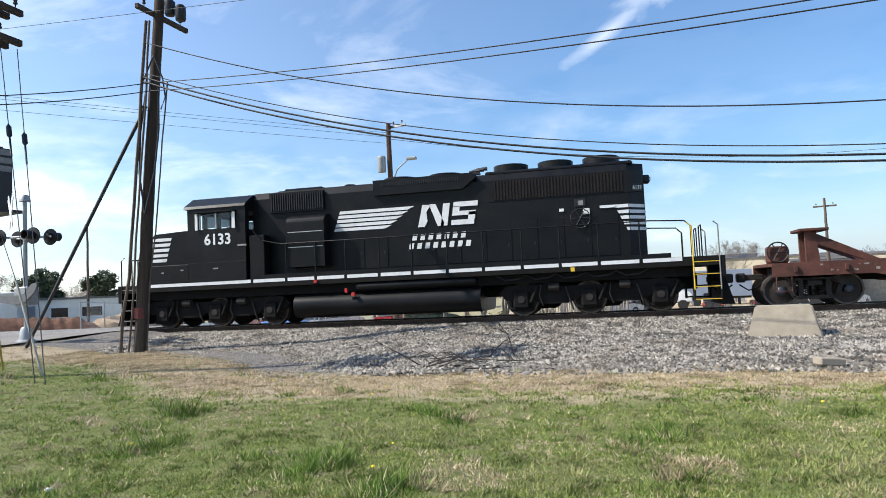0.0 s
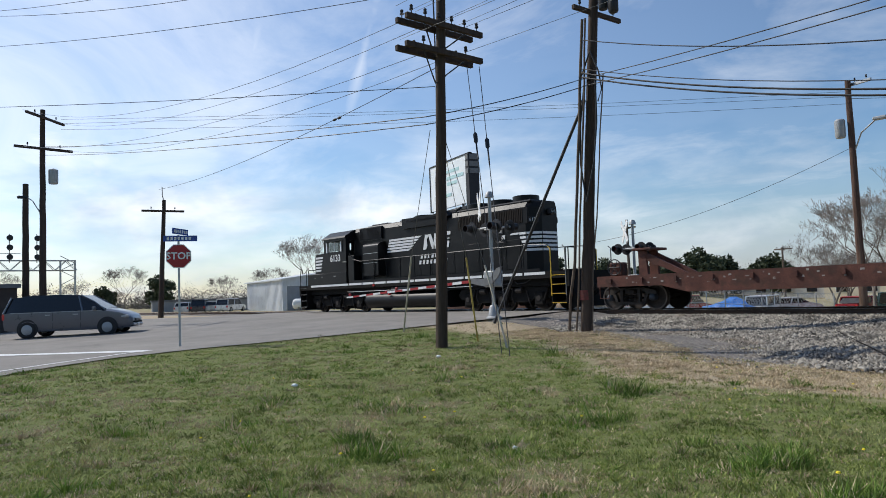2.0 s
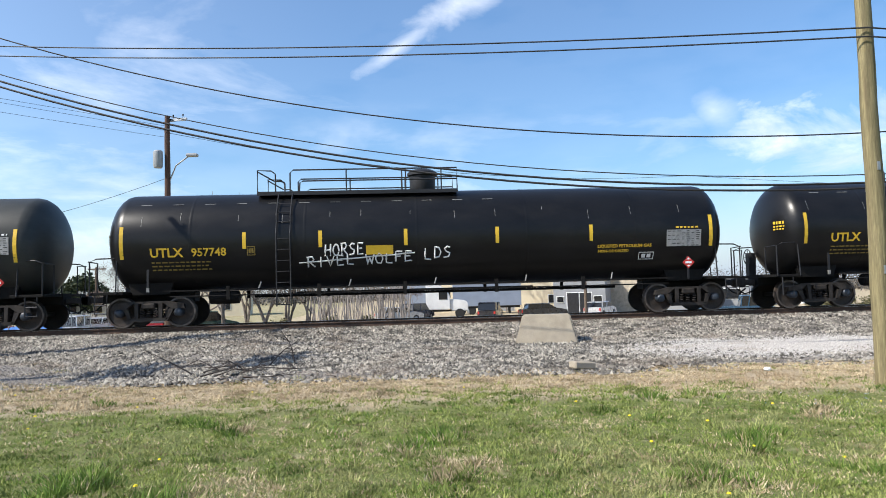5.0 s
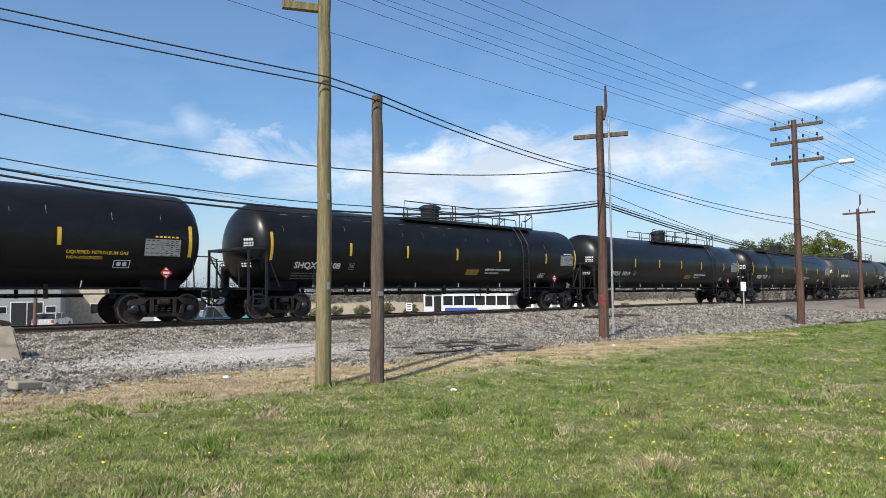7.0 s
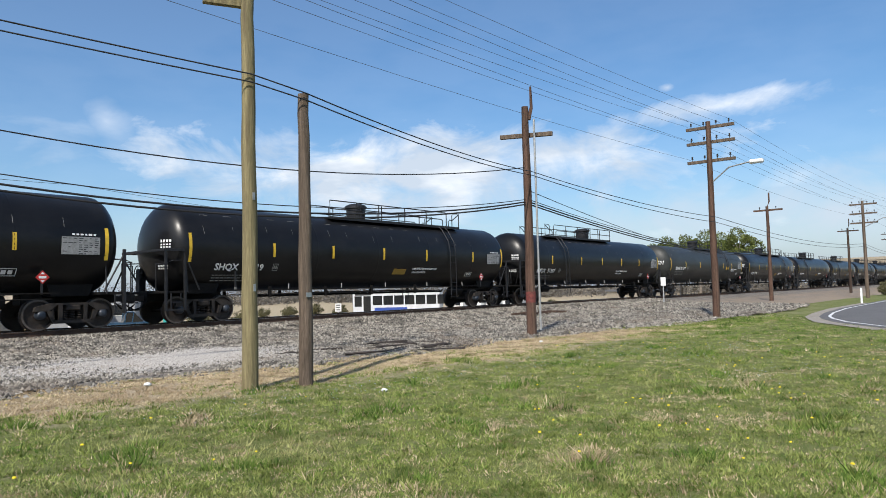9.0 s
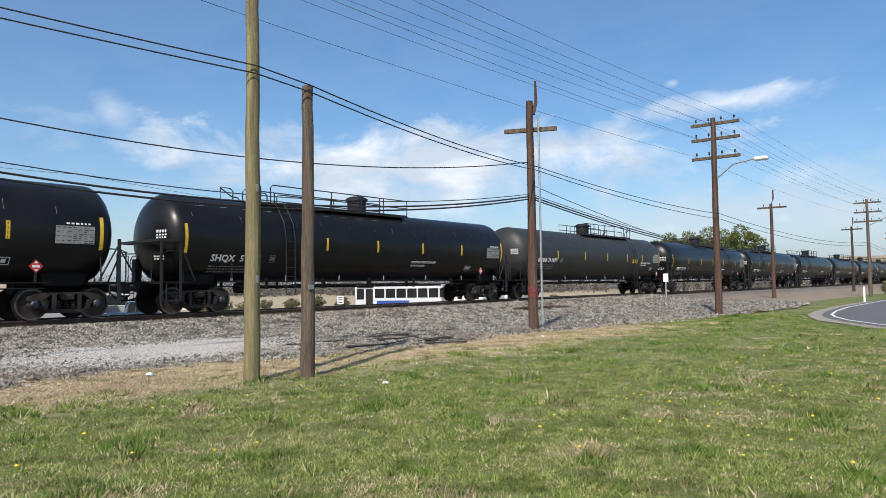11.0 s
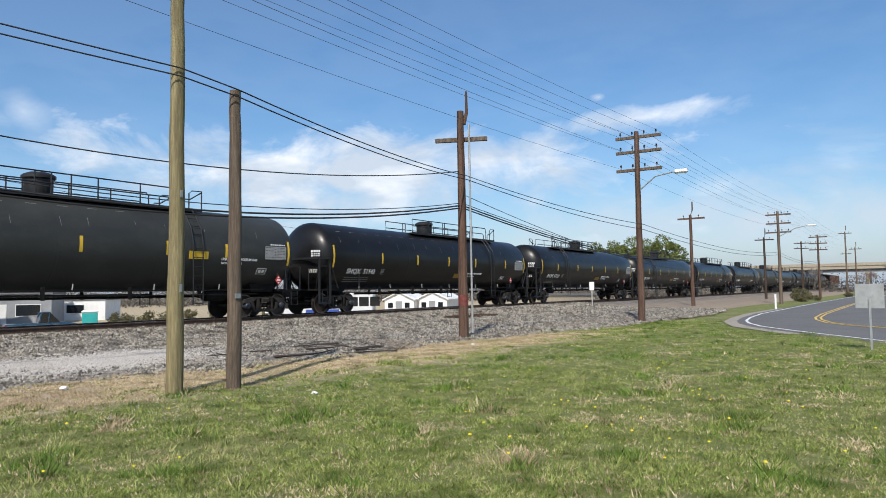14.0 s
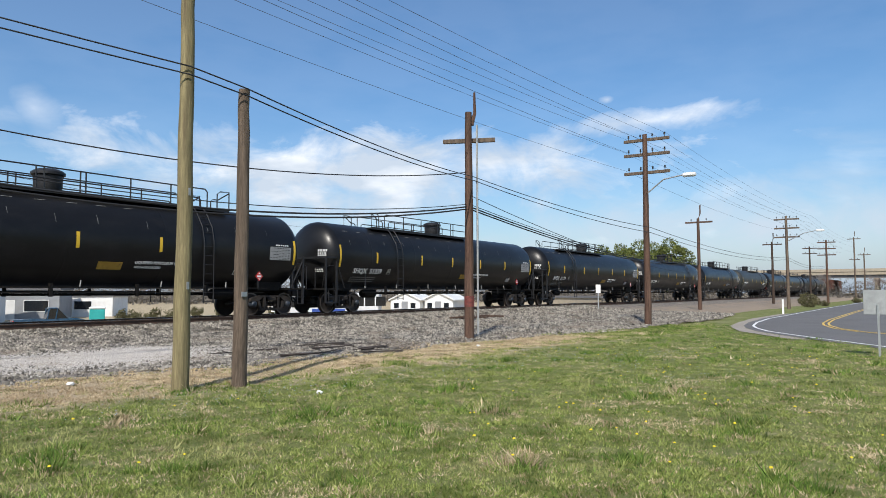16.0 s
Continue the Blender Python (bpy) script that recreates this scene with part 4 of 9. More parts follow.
    if build == "shqx":
        # square-section end frames that carry the brake gear
        for y in (-1.42, 1.42):
            bm = bmesh.new()
            for x in (-9.98, -9.30):
                box(bm, x - 0.035, y - 0.035, 0.45, x + 0.035, y + 0.035, 2.46)
            box(bm, -10.02, y - 0.04, 2.42, -9.2, y + 0.04, 2.50)
            box(bm, -9.98, y - 0.03, 0.45, -9.3, y + 0.03, 0.50)
            tube(bm, [(-9.30, y, 2.3), (-8.75, y * 0.98, 1.12)], 0.028, 6)
            tube(bm, [(-9.98, y, 2.3), (-9.6, y * 0.6, 1.12)], 0.028, 6)
            part("end_frame", bm, DARK_IRON, car)
            bm = new_box(9.70, y - 0.04, 0.45, 9.78, y + 0.04, 2.42)
            tube(bm, [(9.70, y, 2.2), (9.15, y * 0.95, 1.12)], 0.028, 6)
            tube(bm, [(9.74, y, 1.9), (9.74, y * 0.5, 1.12)], 0.028, 6)
            part("end_frame", bm, DARK_IRON, car)
        part("end_frame", new_box(-10.02, -1.42, 2.42, -9.94, 1.42, 2.50), DARK_IRON, car)
    # hazard placard: a diamond on its post
    plx, plz = B["placard"]
    bm = bmesh.new()
    slab(bm, [(0, -0.19), (0.19, 0), (0, 0.19), (-0.19, 0)], -0.006, 0.006)
    pl = part("placard", bm, RED_PAINT, car, "red and white hazard diamond", m=Matrix.Translation((plx, -1.47, plz + 0.05)))
    bm = bmesh.new()
    for s in (-1, 1):
        slab(bm, [(-0.15 * 0.4, s * 0.085), (0.15 * 0.4, s * 0.085), (0, s * 0.15)], -0.012, -0.008)
    box(bm, -0.1, -0.012, -0.035, 0.1, -0.008, 0.035)
    part("placard_marking", bm, WHITE_PAINT, pl)
    for x in (-8.37, 8.37):
        truck(car, x)
    if extra:
        extra(car)
    return car


# pen strokes of hand-sprayed capitals, in a unit box
STROKES = {"H": ("0.0,0 0.12,1", "0.72,0 0.8,1.05", "0.05,.5 .78,.55"), "O": ("0.4,1 0.08,.75 0,.4 .2,.05 .6,0 .82,.4 .7,.85 .4,1",), "R": ("0.08,0 .12,1", "-.05,.95 .6,1 .75,.75 .5,.5 .1,.48", ".3,.48 .85,0"),
           "S": (".75,.9 .4,1 .1,.8 .3,.55 .7,.4 .6,.08 .0,.0",), "E": (".8,.95 .1,1 .05,0 .8,.05", ".08,.5 .65,.52"), "I": (".4,0 .45,1",), "V": ("0,1 .38,0 .85,1",), "L": (".15,1 .1,.05 .8,.0",),
           "W": ("0,1 .2,0 .45,.7 .65,0 .95,1",), "F": (".1,0 .1,1 .85,.98", ".1,.5 .65,.52"), "D": (".1,0 .12,1 .6,.9 .8,.5 .6,.1 .05,.0",)}


def graffiti(car):
    """White sprayed capitals low on the side of one car, the lower row struck through."""
    rnd = random.Random(11)
    for text, x0, x1, z0, z1, h in (("HORSE", -3.0, -1.78, 2.20, 2.24, 0.34), ("RIVEL WOLFE", -3.55, -0.30, 1.86, 1.98, 0.30), ("LDS", 0.0, 0.9, 2.04, 2.06, 0.33)):
        w = (x1 - x0) / len(text)
        for k, ch in enumerate(text):
            if ch == " ":
                continue
            bm = bmesh.new()
            zc = z0 + (z1 - z0) * k / len(text) - h / 2 + rnd.uniform(-0.02, 0.02)
            for stroke in STROKES[ch]:
                pts = [tuple(float(q) for q in p.split(",")) for p in stroke.split()]
                fine = []
                for (ax, az), (bx, bz) in zip(pts, pts[1:]):
                    fine += [(ax + (bx - ax) * q / 3, az + (bz - az) * q / 3) for q in range(3)]
                fine.append(pts[-1])
                tube(bm, [(x0 + w * (k + 0.9 * px_), tank_side(zc + h * pz)[0] - 0.001, zc + h * pz) for px_, pz in fine], 0.025, 4)
            part("graffiti", bm, WHITE_PAINT, car, "white sprayed capital")
    bm = new_tube([(-3.8 + 0.32 * q, tank_side(1.84 + 0.021 * q)[0] - 0.001, 1.84 + 0.021 * q + 0.01 * math.sin(q * 2)) for q in range(12)], 0.024, 4)
    part("graffiti", bm, WHITE_PAINT, car, "white sprayed line")


def hopper_car():
    car = thing("hopper_car", "rusty red covered hopper car at the train's far end", "hopper car")
    bm = bmesh.new()
    slab(bm, [(-8.6, 1.6), (8.6, 1.6), (9.4, 2.4), (9.4, 4.3), (-9.4, 4.3), (-9.4, 2.4)], -1.5, 1.5)
    part("body", bm, RUST_RED, car)
    for x in np.arange(-9.0, 9.1, 1.5):
        part("rib", new_box(x - 0.06, -1.58, 1.7, x + 0.06, -1.5, 4.25), RUST_RED, car)
    for x in (-5.5, 0, 5.5):
        bm = bmesh.new()
        slab(bm, [(x - 2.4, 1.6), (x + 2.4, 1.6), (x + 0.5, 0.6), (x - 0.5, 0.6)], -1.1, 1.1)
        part("hopper_bay", bm, RUST_RED, car)
    part("roof_walk", new_box(-9.2, -0.4, 4.35, 9.2, 0.4, 4.42), GALV, car)
    part("centre_sill", new_box(-10, -0.3, 0.8, 10, 0.3, 1.15), UNDER_BLACK, car)
    for s in (-1, 1):
        coupler(car, s * 10.0, s)
        truck(car, s * 8.3)
    return car


# what the cars of the train are, front to back
CARS = []


def make_tank_cars():
    black = "black tank car with white stencilled data, rolling"
    yellow = "black tank car with yellow lettering, rolling"
    grey = "dull grey-green tank car with white lettering, rolling"
    K, Wh, Ye = TANK_BLACK, WHITE_PAINT, YELLOW_PAINT
    specs = [(TANK_GREEN, Wh, "gatx", "211698", grey, False, None), (K, Ye, "utlx", "957748", "black tank car with yellow lettering and white graffiti", False, graffiti), (K, Ye, "utlx", "957720", yellow, False, None),
             (K, Wh, "shqx", "51108", black, True, None), (K, Wh, "shqx", "51219", black, True, None), (K, Wh, "shqx", "51337", black, False, None),
             (TANK_GREEN, Wh, "gatx", "211699", grey, True, None), (K, Wh, "shqx", "51142", black, True, None), (K, Wh, "shqx", "51339", black, False, None)]
    for k in range(19):
        if k < len(specs):
            CARS.append(tank_car(*specs[k]))
        elif k < 17:
            CARS.append(copy_thing(CARS[6 if k == 12 else 7 if k % 3 else 8], Matrix()))
        else:
            CARS.append(hopper_car())


make_tank_cars()


def make_flatcar():
    """An old flat car with fish-bellied side sills and a trailer stanchion at one end."""
    car = thing("flat_car", "rusty red-brown flat car with a trailer hitch post", "flat car")
    h = 7.4
    for s in (-1, 1):
        bm = bmesh.new()
        slab(bm, [(-h, 1.24), (h, 1.24), (h, 0.86), (h - 2.6, 0.86), (h - 3.6, 0.62), (-h + 3.6, 0.62), (-h + 2.6, 0.86), (-h, 0.86)], s * 1.36, s * 1.42)
        part("side_sill", bm, RUST_RED, car)
        bm = bmesh.new()
        rnd = random.Random(5)
        for x in np.arange(-h + 0.4, h - 0.3, 0.42):
            for q in range(3):
                if rnd.random() < 0.6:
                    w_, z = rnd.uniform(0.03, 0.13), rnd.uniform(0.92, 1.14)
                    box(bm, x + 0.13 * q, s * 1.424 - 0.003, z, x + 0.13 * q + w_, s * 1.424 + 0.003, z + rnd.uniform(0.02, 0.07))
        tagged(part("faded_marks", bm, PALE_PAINT, car, "flaking pale lettering remains"), kind="stuff")
        for x in np.arange(-h + 0.6, h, 1.3):
            bm = new_box(x - 0.05, s * 1.42 - 0.01, 0.98, x + 0.05, s * 1.42 + s * 0.07, 1.16, bevel=0.01)
            part("stake_pocket", bm, RUST_RED, car)
    bm = new_box(-h, -1.36, 1.16, h, 1.36, 1.25)
    part("deck", bm, RUST_RED, car)
    part("centre_sill", new_box(-h + 0.2, -0.3, 0.68, h - 0.2, 0.3, 1.16), UNDER_BLACK, car)
    # hitch post with a leaning strut
    x = -h + 1.35
    bm = bmesh.new()
    slab(bm, [(x - 0.20, 1.25), (x + 0.16, 1.25), (x + 0.10, 2.15), (x - 0.20, 2.15)], -0.42, -0.30)
    part("hitch_post", bm, RUST_RED, car)
    bm = bmesh.new()
    slab(bm, [(x - 0.20, 1.25), (x + 0.16, 1.25), (x + 0.10, 2.15), (x - 0.20, 2.15)], 0.30, 0.42)
    part("hitch_post", bm, RUST_RED, car)
    part("hitch_plate", new_box(x - 0.38, -0.55, 2.15, x + 0.42, 0.55, 2.24, bevel=0.02), RUST_RED, car)
    bm = bmesh.new()
    for s in (-0.36, 0.36):
        slab(bm, [(x + 0.06, 2.10), (x + 0.10, 1.78), (x + 1.35, 1.25), (x + 1.75, 1.25)], s - 0.05, s + 0.05)
    part("hitch_strut", bm, RUST_RED, car)
    bm = bmesh.new()
    bx, bz = -h + 0.32, 1.58
    for i in range(20):
        a_, b_ = i * math.tau / 20, (i + 1) * math.tau / 20
        tube(bm, [(bx + 0.29 * math.cos(a_), -0.75, bz + 0.29 * math.sin(a_)), (bx + 0.29 * math.cos(b_), -0.75, bz + 0.29 * math.sin(b_))], 0.022, 5)
    for i in range(3):
        a_ = i * math.pi / 3
        tube(bm, [(bx - 0.29 * math.cos(a_), -0.75, bz - 0.29 * math.sin(a_)), (bx + 0.29 * math.cos(a_), -0.75, bz + 0.29 * math.sin(a_))], 0.015, 5)
    part("brake_wheel", bm, DARK_IRON, car)
    part("brake_housing", new_box(bx - 0.27, -0.7, 1.25, bx + 0.3, -0.3, 1.76, bevel=0.05), RUST_RED, car)
    for s in (-1, 1):
        bm = bmesh.new()
        rail_bars(bm, [[(s * (h - 0.1), -1.4, 0.86), (s * (h - 0.1), -1.4, 0.45), (s * (h - 0.5), -1.4, 0.45), (s * (h - 0.5), -1.4, 0.86)]])
        part("step", bm, RUST_RED, car)
        coupler(car, s * h, s)
        truck(car, s * (h - 1.15))
    return car


FLAT = make_flatcar()


def loco_truck(parent, x):
    tr = new("truck")
    tr.parent = parent
    tr.matrix_basis = Matrix.Translation((x, 0, 0))
    for s in (-1, 1):
        bm = bmesh.new()
        y0, y1 = s * 0.98, s * 1.14
        slab(bm, [(-2.75, 0.72), (-2.55, 0.95), (-1.3, 0.98), (-0.9, 0.88), (0.9, 0.88), (1.3, 0.98), (2.55, 0.97), (2.78, 0.72), (2.55, 0.50), (1.75, 0.50), (1.45, 0.36), (0.65, 0.36), (0.4, 0.50), (-0.4, 0.50), (-0.65, 0.36), (-1.45, 0.36), (-1.75, 0.50), (-2.55, 0.50)], y0, y1)
        part("side_frame", bm, UNDER_BLACK, tr)
        for q in (-2.07, 0.0, 2.07):
            part("journal_box", new_box(q - 0.26, s * 1.12 - 0.1, 0.22, q + 0.26, s * 1.12 + 0.08, 0.80, bevel=0.07), UNDER_BLACK, tr)
            part("tie_bar", new_box(q - 0.36, s * 1.06 - 0.05, 0.16, q + 0.36, s * 1.06 + 0.05, 0.26, bevel=0.02), UNDER_BLACK, tr)
            part("damper", new_tube([(q + 0.30, s * 1.22, 0.42), (q + 0.52, s * 1.22, 0.92)], 0.055, 8), UNDER_BLACK, tr, "", True)
            bm = new_tube([(q, s * 1.16, 0.52), (q, s * 1.24, 0.52)], 0.11, 14)
            part("bearing", bm, STEEL_GRIMY, tr, "", True)
        for q in (-1.05, 1.05):
            bm = new_tube([(q - 0.16, s * 1.22, 0.86), (q + 0.16, s * 1.22, 0.86)], 0.12, 12)
            part("brake_cylinder", bm, STEEL_GRIMY, tr, "", True)
            bm = bmesh.new()
            tube(bm, [(q + 0.35, s * 1.18, 0.85), (q + 0.5, s * 1.18, 0.35), (q + 0.55, s * 1.1, 0.15)], 0.03, 6)
            part("brake_rod", bm, STEEL_GRIMY, tr)
            part("sand_pipe", new_tube([(q - 0.4, s * 1.2, 0.95), (q - 0.45, s * 1.22, 0.6), (q - 0.35, s * 1.2, 0.3)], 0.02, 6), STEEL_GRIMY, tr)
    for q in (-1.45, 0.62, 2.69 - 4.0):
        part("traction_motor", new_box(q - 0.36, -0.62, 0.20, q + 0.36, 0.62, 0.86, bevel=0.12), UNDER_BLACK, tr)
    part("bolster", new_box(-2.5, -0.62, 0.42, 2.5, 0.62, 1.28), UNDER_BLACK, tr)
    for q in (-2.07, 0.0, 2.07):
        wheelset(tr, q, 0.51)
    return tr


def make_locomotive():
    """A six-axle road switcher with a low nose, facing along the track away from the flat car."""
    lo = thing("locomotive", "black diesel locomotive with white stripes and lettering", "locomotive")
    B, W, U = LOCO_BLACK, WHITE_PAINT, UNDER_BLACK

    def p(name, bm, mat=B, label="", smooth=False, parent=lo):
        return part(name, bm, mat, parent, label, smooth)

    p("underframe", new_box(-9.7, -1.5, 1.30, 10.15, 1.5, 1.56), U)
    p("side_sill", new_box(-9.2, -1.2, 1.0, 9.4, 1.2, 1.30), U)
    p("centre_sill", new_box(-9.4, -0.3, 0.62, 9.6, 0.3, 1.1), U)
    # white reflective sill strips between the posts
    posts = [-8.6, -4.65, -3.4, -2.35, -1.3, -0.15, 0.95, 2.1, 3.25, 4.45, 5.6, 6.75, 7.95, 9.15]
    for a_, b_ in zip(posts, posts[1:]):
        p("sill_strip", new_box(a_ + 0.05, -1.508, 1.45, b_ - 0.05, -1.50, 1.56), W, "white reflective strip")
    # long hood
    bm = bmesh.new()
    ins = [(-0.95, 1.56), (-0.95, 4.32), (-0.78, 4.55), (0.78, 4.55), (0.95, 4.32), (0.95, 1.56)]
    rings = [[bm.verts.new((x, y * k, z)) for y, z in ins] for x, k in ((-4.85, 1.0), (7.70, 1.0), (8.20, 0.50))]
    for a_, b_ in zip(rings, rings[1:]):
        for i in range(6):
            bm.faces.new((a_[i], a_[(i + 1) % 6], b_[(i + 1) % 6], b_[i]))
    bm.faces.new(rings[0])
    bm.faces.new(rings[-1])
    hood = p("long_hood", bm)
    # hood doors: thin raised panels with hinges
    for i, x in enumerate(np.arange(-1.6, 7.2, 0.82)):
        bm = new_box(x, -0.966, 1.75, x + 0.78, -0.95, 2.72 if x < 3.4 else 3.0, bevel=0.006)
        d = p("hood_door", bm, B, parent=hood)
        part("latch", new_box(x + 0.66, -0.985, 2.2, x + 0.70, -0.966, 2.3), DARK_IRON, d)
    # radiator section, wider at the top, with intake screens
    bm = bmesh.new()
    slab(bm, [(3.37, 3.64), (7.82, 3.64), (7.82, 4.30), (3.37, 4.30)], -0.965, 0.965)
    box(bm, 3.3, -0.80, 4.50, 7.9, 0.80, 4.64, 0.05)
    p("radiator_housing", bm)
    for x in np.arange(3.6, 7.6, 0.10):
        p("screen_slat", new_box(x, -0.985, 3.68, x + 0.06, -0.965, 4.27), GRILLE, parent=hood)
    # dynamic brake blister with vents below its overhang
    bm = bmesh.new()
    slab(bm, [(-0.4, 4.12), (2.6, 4.12), (3.05, 4.46), (2.95, 4.62), (-0.4, 4.62)], -1.08, 1.08)
    p("dynamic_brake_blister", bm)
    for x in np.arange(-0.1, 2.5, 0.075):
        p("vent_slat", new_box(x, -1.095, 4.40, x + 0.03, -1.08, 4.52), DARK_IRON, parent=hood)
    # fans
    for x, r, zt in ((0.26, 0.60, 4.78), (1.86, 0.60, 4.78), (4.05, 0.57, 4.90), (5.50, 0.57, 4.90), (6.95, 0.58, 4.92)):
        bm = bmesh.new()
        lathe(bm, [(0.12, zt - 0.02), (r - 0.1, zt - 0.04), (r - 0.04, zt), (r, zt - 0.02), (r, 4.5)], 28, "z", (x, 0, 0))
        f_ = p("roof_fan", bm, B, "", True)
        bm = bmesh.new()
        for k in range(6):
            c_, s_ = math.cos(k * math.pi / 6), math.sin(k * math.pi / 6)
            tube(bm, [(x - (r - 0.08) * c_, -(r - 0.08) * s_, zt - 0.02), (x + (r - 0.08) * c_, (r - 0.08) * s_, zt - 0.02)], 0.010, 4)
        part("fan_guard", bm, DARK_IRON, f_)
    bm = bmesh.new()
    box(bm, -4.1, -0.55, 4.54, -0.6, 0.55, 4.62, 0.03)
    box(bm, -3.9, -0.4, 4.6, -2.5, 0.4, 4.70, 0.03)
    tube(bm, [(-1.6, 0, 4.5), (-1.6, 0, 4.72)], 0.2, 12)
    p("exhaust_stack", bm)
    bm = bmesh.new()
    for k, dx in enumerate((0, 0.12, 0.24)):
        tube(bm, [(2.75 + dx, -0.5, 4.74 + 0.03 * k), (3.1 + dx, -0.5, 4.74 + 0.03 * k)], 0.04, 8, radii=[0.03, 0.07])
    box(bm, 2.65, -0.6, 4.62, 3.1, -0.4, 4.70)
    p("air_horn", bm, DARK_IRON)
    # inertial intake grille behind the cab, and the blower housing
    bm = bmesh.new()
    box(bm, -4.17, -1.03, 3.80, -2.18, -0.9, 4.48)
    p("intake_housing", bm)
    for x in np.arange(-4.1, -2.2, 0.085):
        p("intake_slat", new_box(x, -1.065, 3.86, x + 0.03, -1.03, 4.42), DARK_IRON, parent=hood)
    bm = bmesh.new()
    slab(bm, [(-3.39, 1.9), (-2.04, 1.9), (-2.04, 3.40), (-3.39, 3.40)], -1.42, -0.95)
    for i in range(6):
        t0, t1 = i * math.pi / 12, (i + 1) * math.pi / 12
        q = [(-0.95 - 0.47 * math.cos(t0), 3.40 + 0.25 * math.sin(t0)), (-0.95 - 0.47 * math.cos(t1), 3.40 + 0.25 * math.sin(t1))]
        vs = [bm.verts.new((x, *k)) for x in (-3.39, -2.04) for k in q]
        bm.faces.new((vs[0], vs[1], vs[3], vs[2]))
        for x in (-3.39, -2.04):
            bm.faces.new([bm.verts.new((x, -0.95, 3.40)), bm.verts.new((x, *q[0])), bm.verts.new((x, *q[1]))])
    p("blower_housing", bm)
    for z in (2.55, 3.05):
        p("housing_seam", new_box(-3.34, -1.428, z, -2.09, -1.42, z + 0.025), GALV)
    # cab: side walls with window openings, arched roof
    bm = bmesh.new()
    x0, x1 = -7.05, -4.85
    wx0, wx1, wz0, wz1 = -6.62, -5.32, 3.36, 3.90
    for s in (-1, 1):
        y0, y1 = s * 1.5, s * 1.44
        for q in ((x0, 1.56, x1, wz0), (x0, wz1, x1, 4.16), (x0, wz0, wx0, wz1), (wx1, wz0, x1, wz1)):
            box(bm, q[0], min(y0, y1), q[1], q[2], max(y0, y1), q[3])
    for x in (x0, x1):
        xx = (x, x + 0.06) if x == x0 else (x - 0.06, x)
        box(bm, xx[0], -1.44, 1.56, xx[1], 1.44, 3.30)
        box(bm, xx[0], -1.44, 3.95, xx[1], 1.44, 4.16)
        for y in (-1.44, -0.55, 0.35, 1.24):
            box(bm, xx[0], y, 3.30, xx[1], y + 0.2, 3.95)
    box(bm, x0, -1.44, 1.56, x1, 1.44, 1.70)
    cab = p("cab", bm)
    bm = bmesh.new()
    prof = [(-1.56, 4.08), (-1.50, 4.18), (-0.95, 4.50), (0, 4.58), (0.95, 4.50), (1.50, 4.18), (1.56, 4.08)]
    a_ = [bm.verts.new((x0 - 0.12, y, z)) for y, z in prof]
    b_ = [bm.verts.new((x1 + 0.02, y, z)) for y, z in prof]
    for i in range(len(prof) - 1):
        bm.faces.new((a_[i], a_[i + 1], b_[i + 1], b_[i]))
    bm.faces.new(a_)
    bm.faces.new(b_)
    bm.faces.new((a_[0], b_[0], b_[-1], a_[-1]))
    part("cab_roof", bm, B, cab)
    for s in (-1, 1):
        for q0, q1 in ((wx0 + 0.12, wx0 + 0.62), (wx0 + 0.68, wx1 - 0.12)):
            g = part("window_pane", new_box(q0, s * 1.47 - 0.006, wz0 + 0.03, q1, s * 1.47 + 0.006, wz1 - 0.03), GLASS_DARK, cab)
            g.visible_shadow = False
        bm = bmesh.new()
        for q in (wx0, wx0 + 0.62, wx1 - 0.06):
            box(bm, q, s * 1.47 - 0.02, wz0, q + 0.06, s * 1.47 + 0.02, wz1)
        part("window_frame", bm, GALV, cab)
        bm = new_box(wx0 - 0.12, s * 1.5 - 0.16 if s < 0 else 1.5, wz1 + 0.02, wx1 + 0.12, s * 1.5 if s < 0 else 1.66, wz1 + 0.06)
        part("sunshade", bm, B, cab)
        for q in (wx0 - 0.10, wx1 + 0.02):
            part("wind_deflector", new_box(q, s * 1.56 - 0.01, wz0 - 0.02, q + 0.10, s * 1.56 + 0.01, wz1), W, cab)
    part("seat", new_box(-6.0, -0.95, 2.6, -5.5, -0.45, 3.45, bevel=0.08), DARK_IRON, cab)
    # low nose
    bm = bmesh.new()
    slab(bm, [(-8.92, 1.56), (-7.05, 1.56), (-7.05, 3.44), (-8.75, 3.36), (-8.92, 3.2)], -0.95, 0.95)
    p("low_nose", bm)
    bm = new_box(-8.9, -1.5, 1.56, -7.05, -0.95, 2.20, bevel=0.02)
    p("battery_box", bm)
    p("battery_box", new_box(-7.05, -1.515, 1.56, -4.85, -1.5, 2.22, bevel=0.004))
    bm = new_box(-4.75, -1.45, 1.56, -4.2, -1.0, 3.05, bevel=0.02)
    p("locker", bm)
    for k in range(5):
        z = 2.36 + k * 0.185
        bm = bmesh.new()
        slab(bm, [(-8.85, z), (-8.30 + 0.05 * k, z), (-8.25 + 0.05 * k, z + 0.11), (-8.85, z + 0.11)], -0.957, -0.951)
        p("nose_stripe", bm, W, "white slanted stripe")
    # hood stripes with a torn right end
    for k in range(5):
        z = 3.03 + k * 0.142
        e0 = 0.02 + 0.20 * k
        bm = bmesh.new()
        slab(bm, [(-1.86 + 0.05 * k, z), (e0 - 0.10, z), (e0 + 0.14, z + 0.10), (-1.83 + 0.05 * k, z + 0.10)], -0.962, -0.955)
        p("hood_stripe", bm, W, "white slanted stripe")
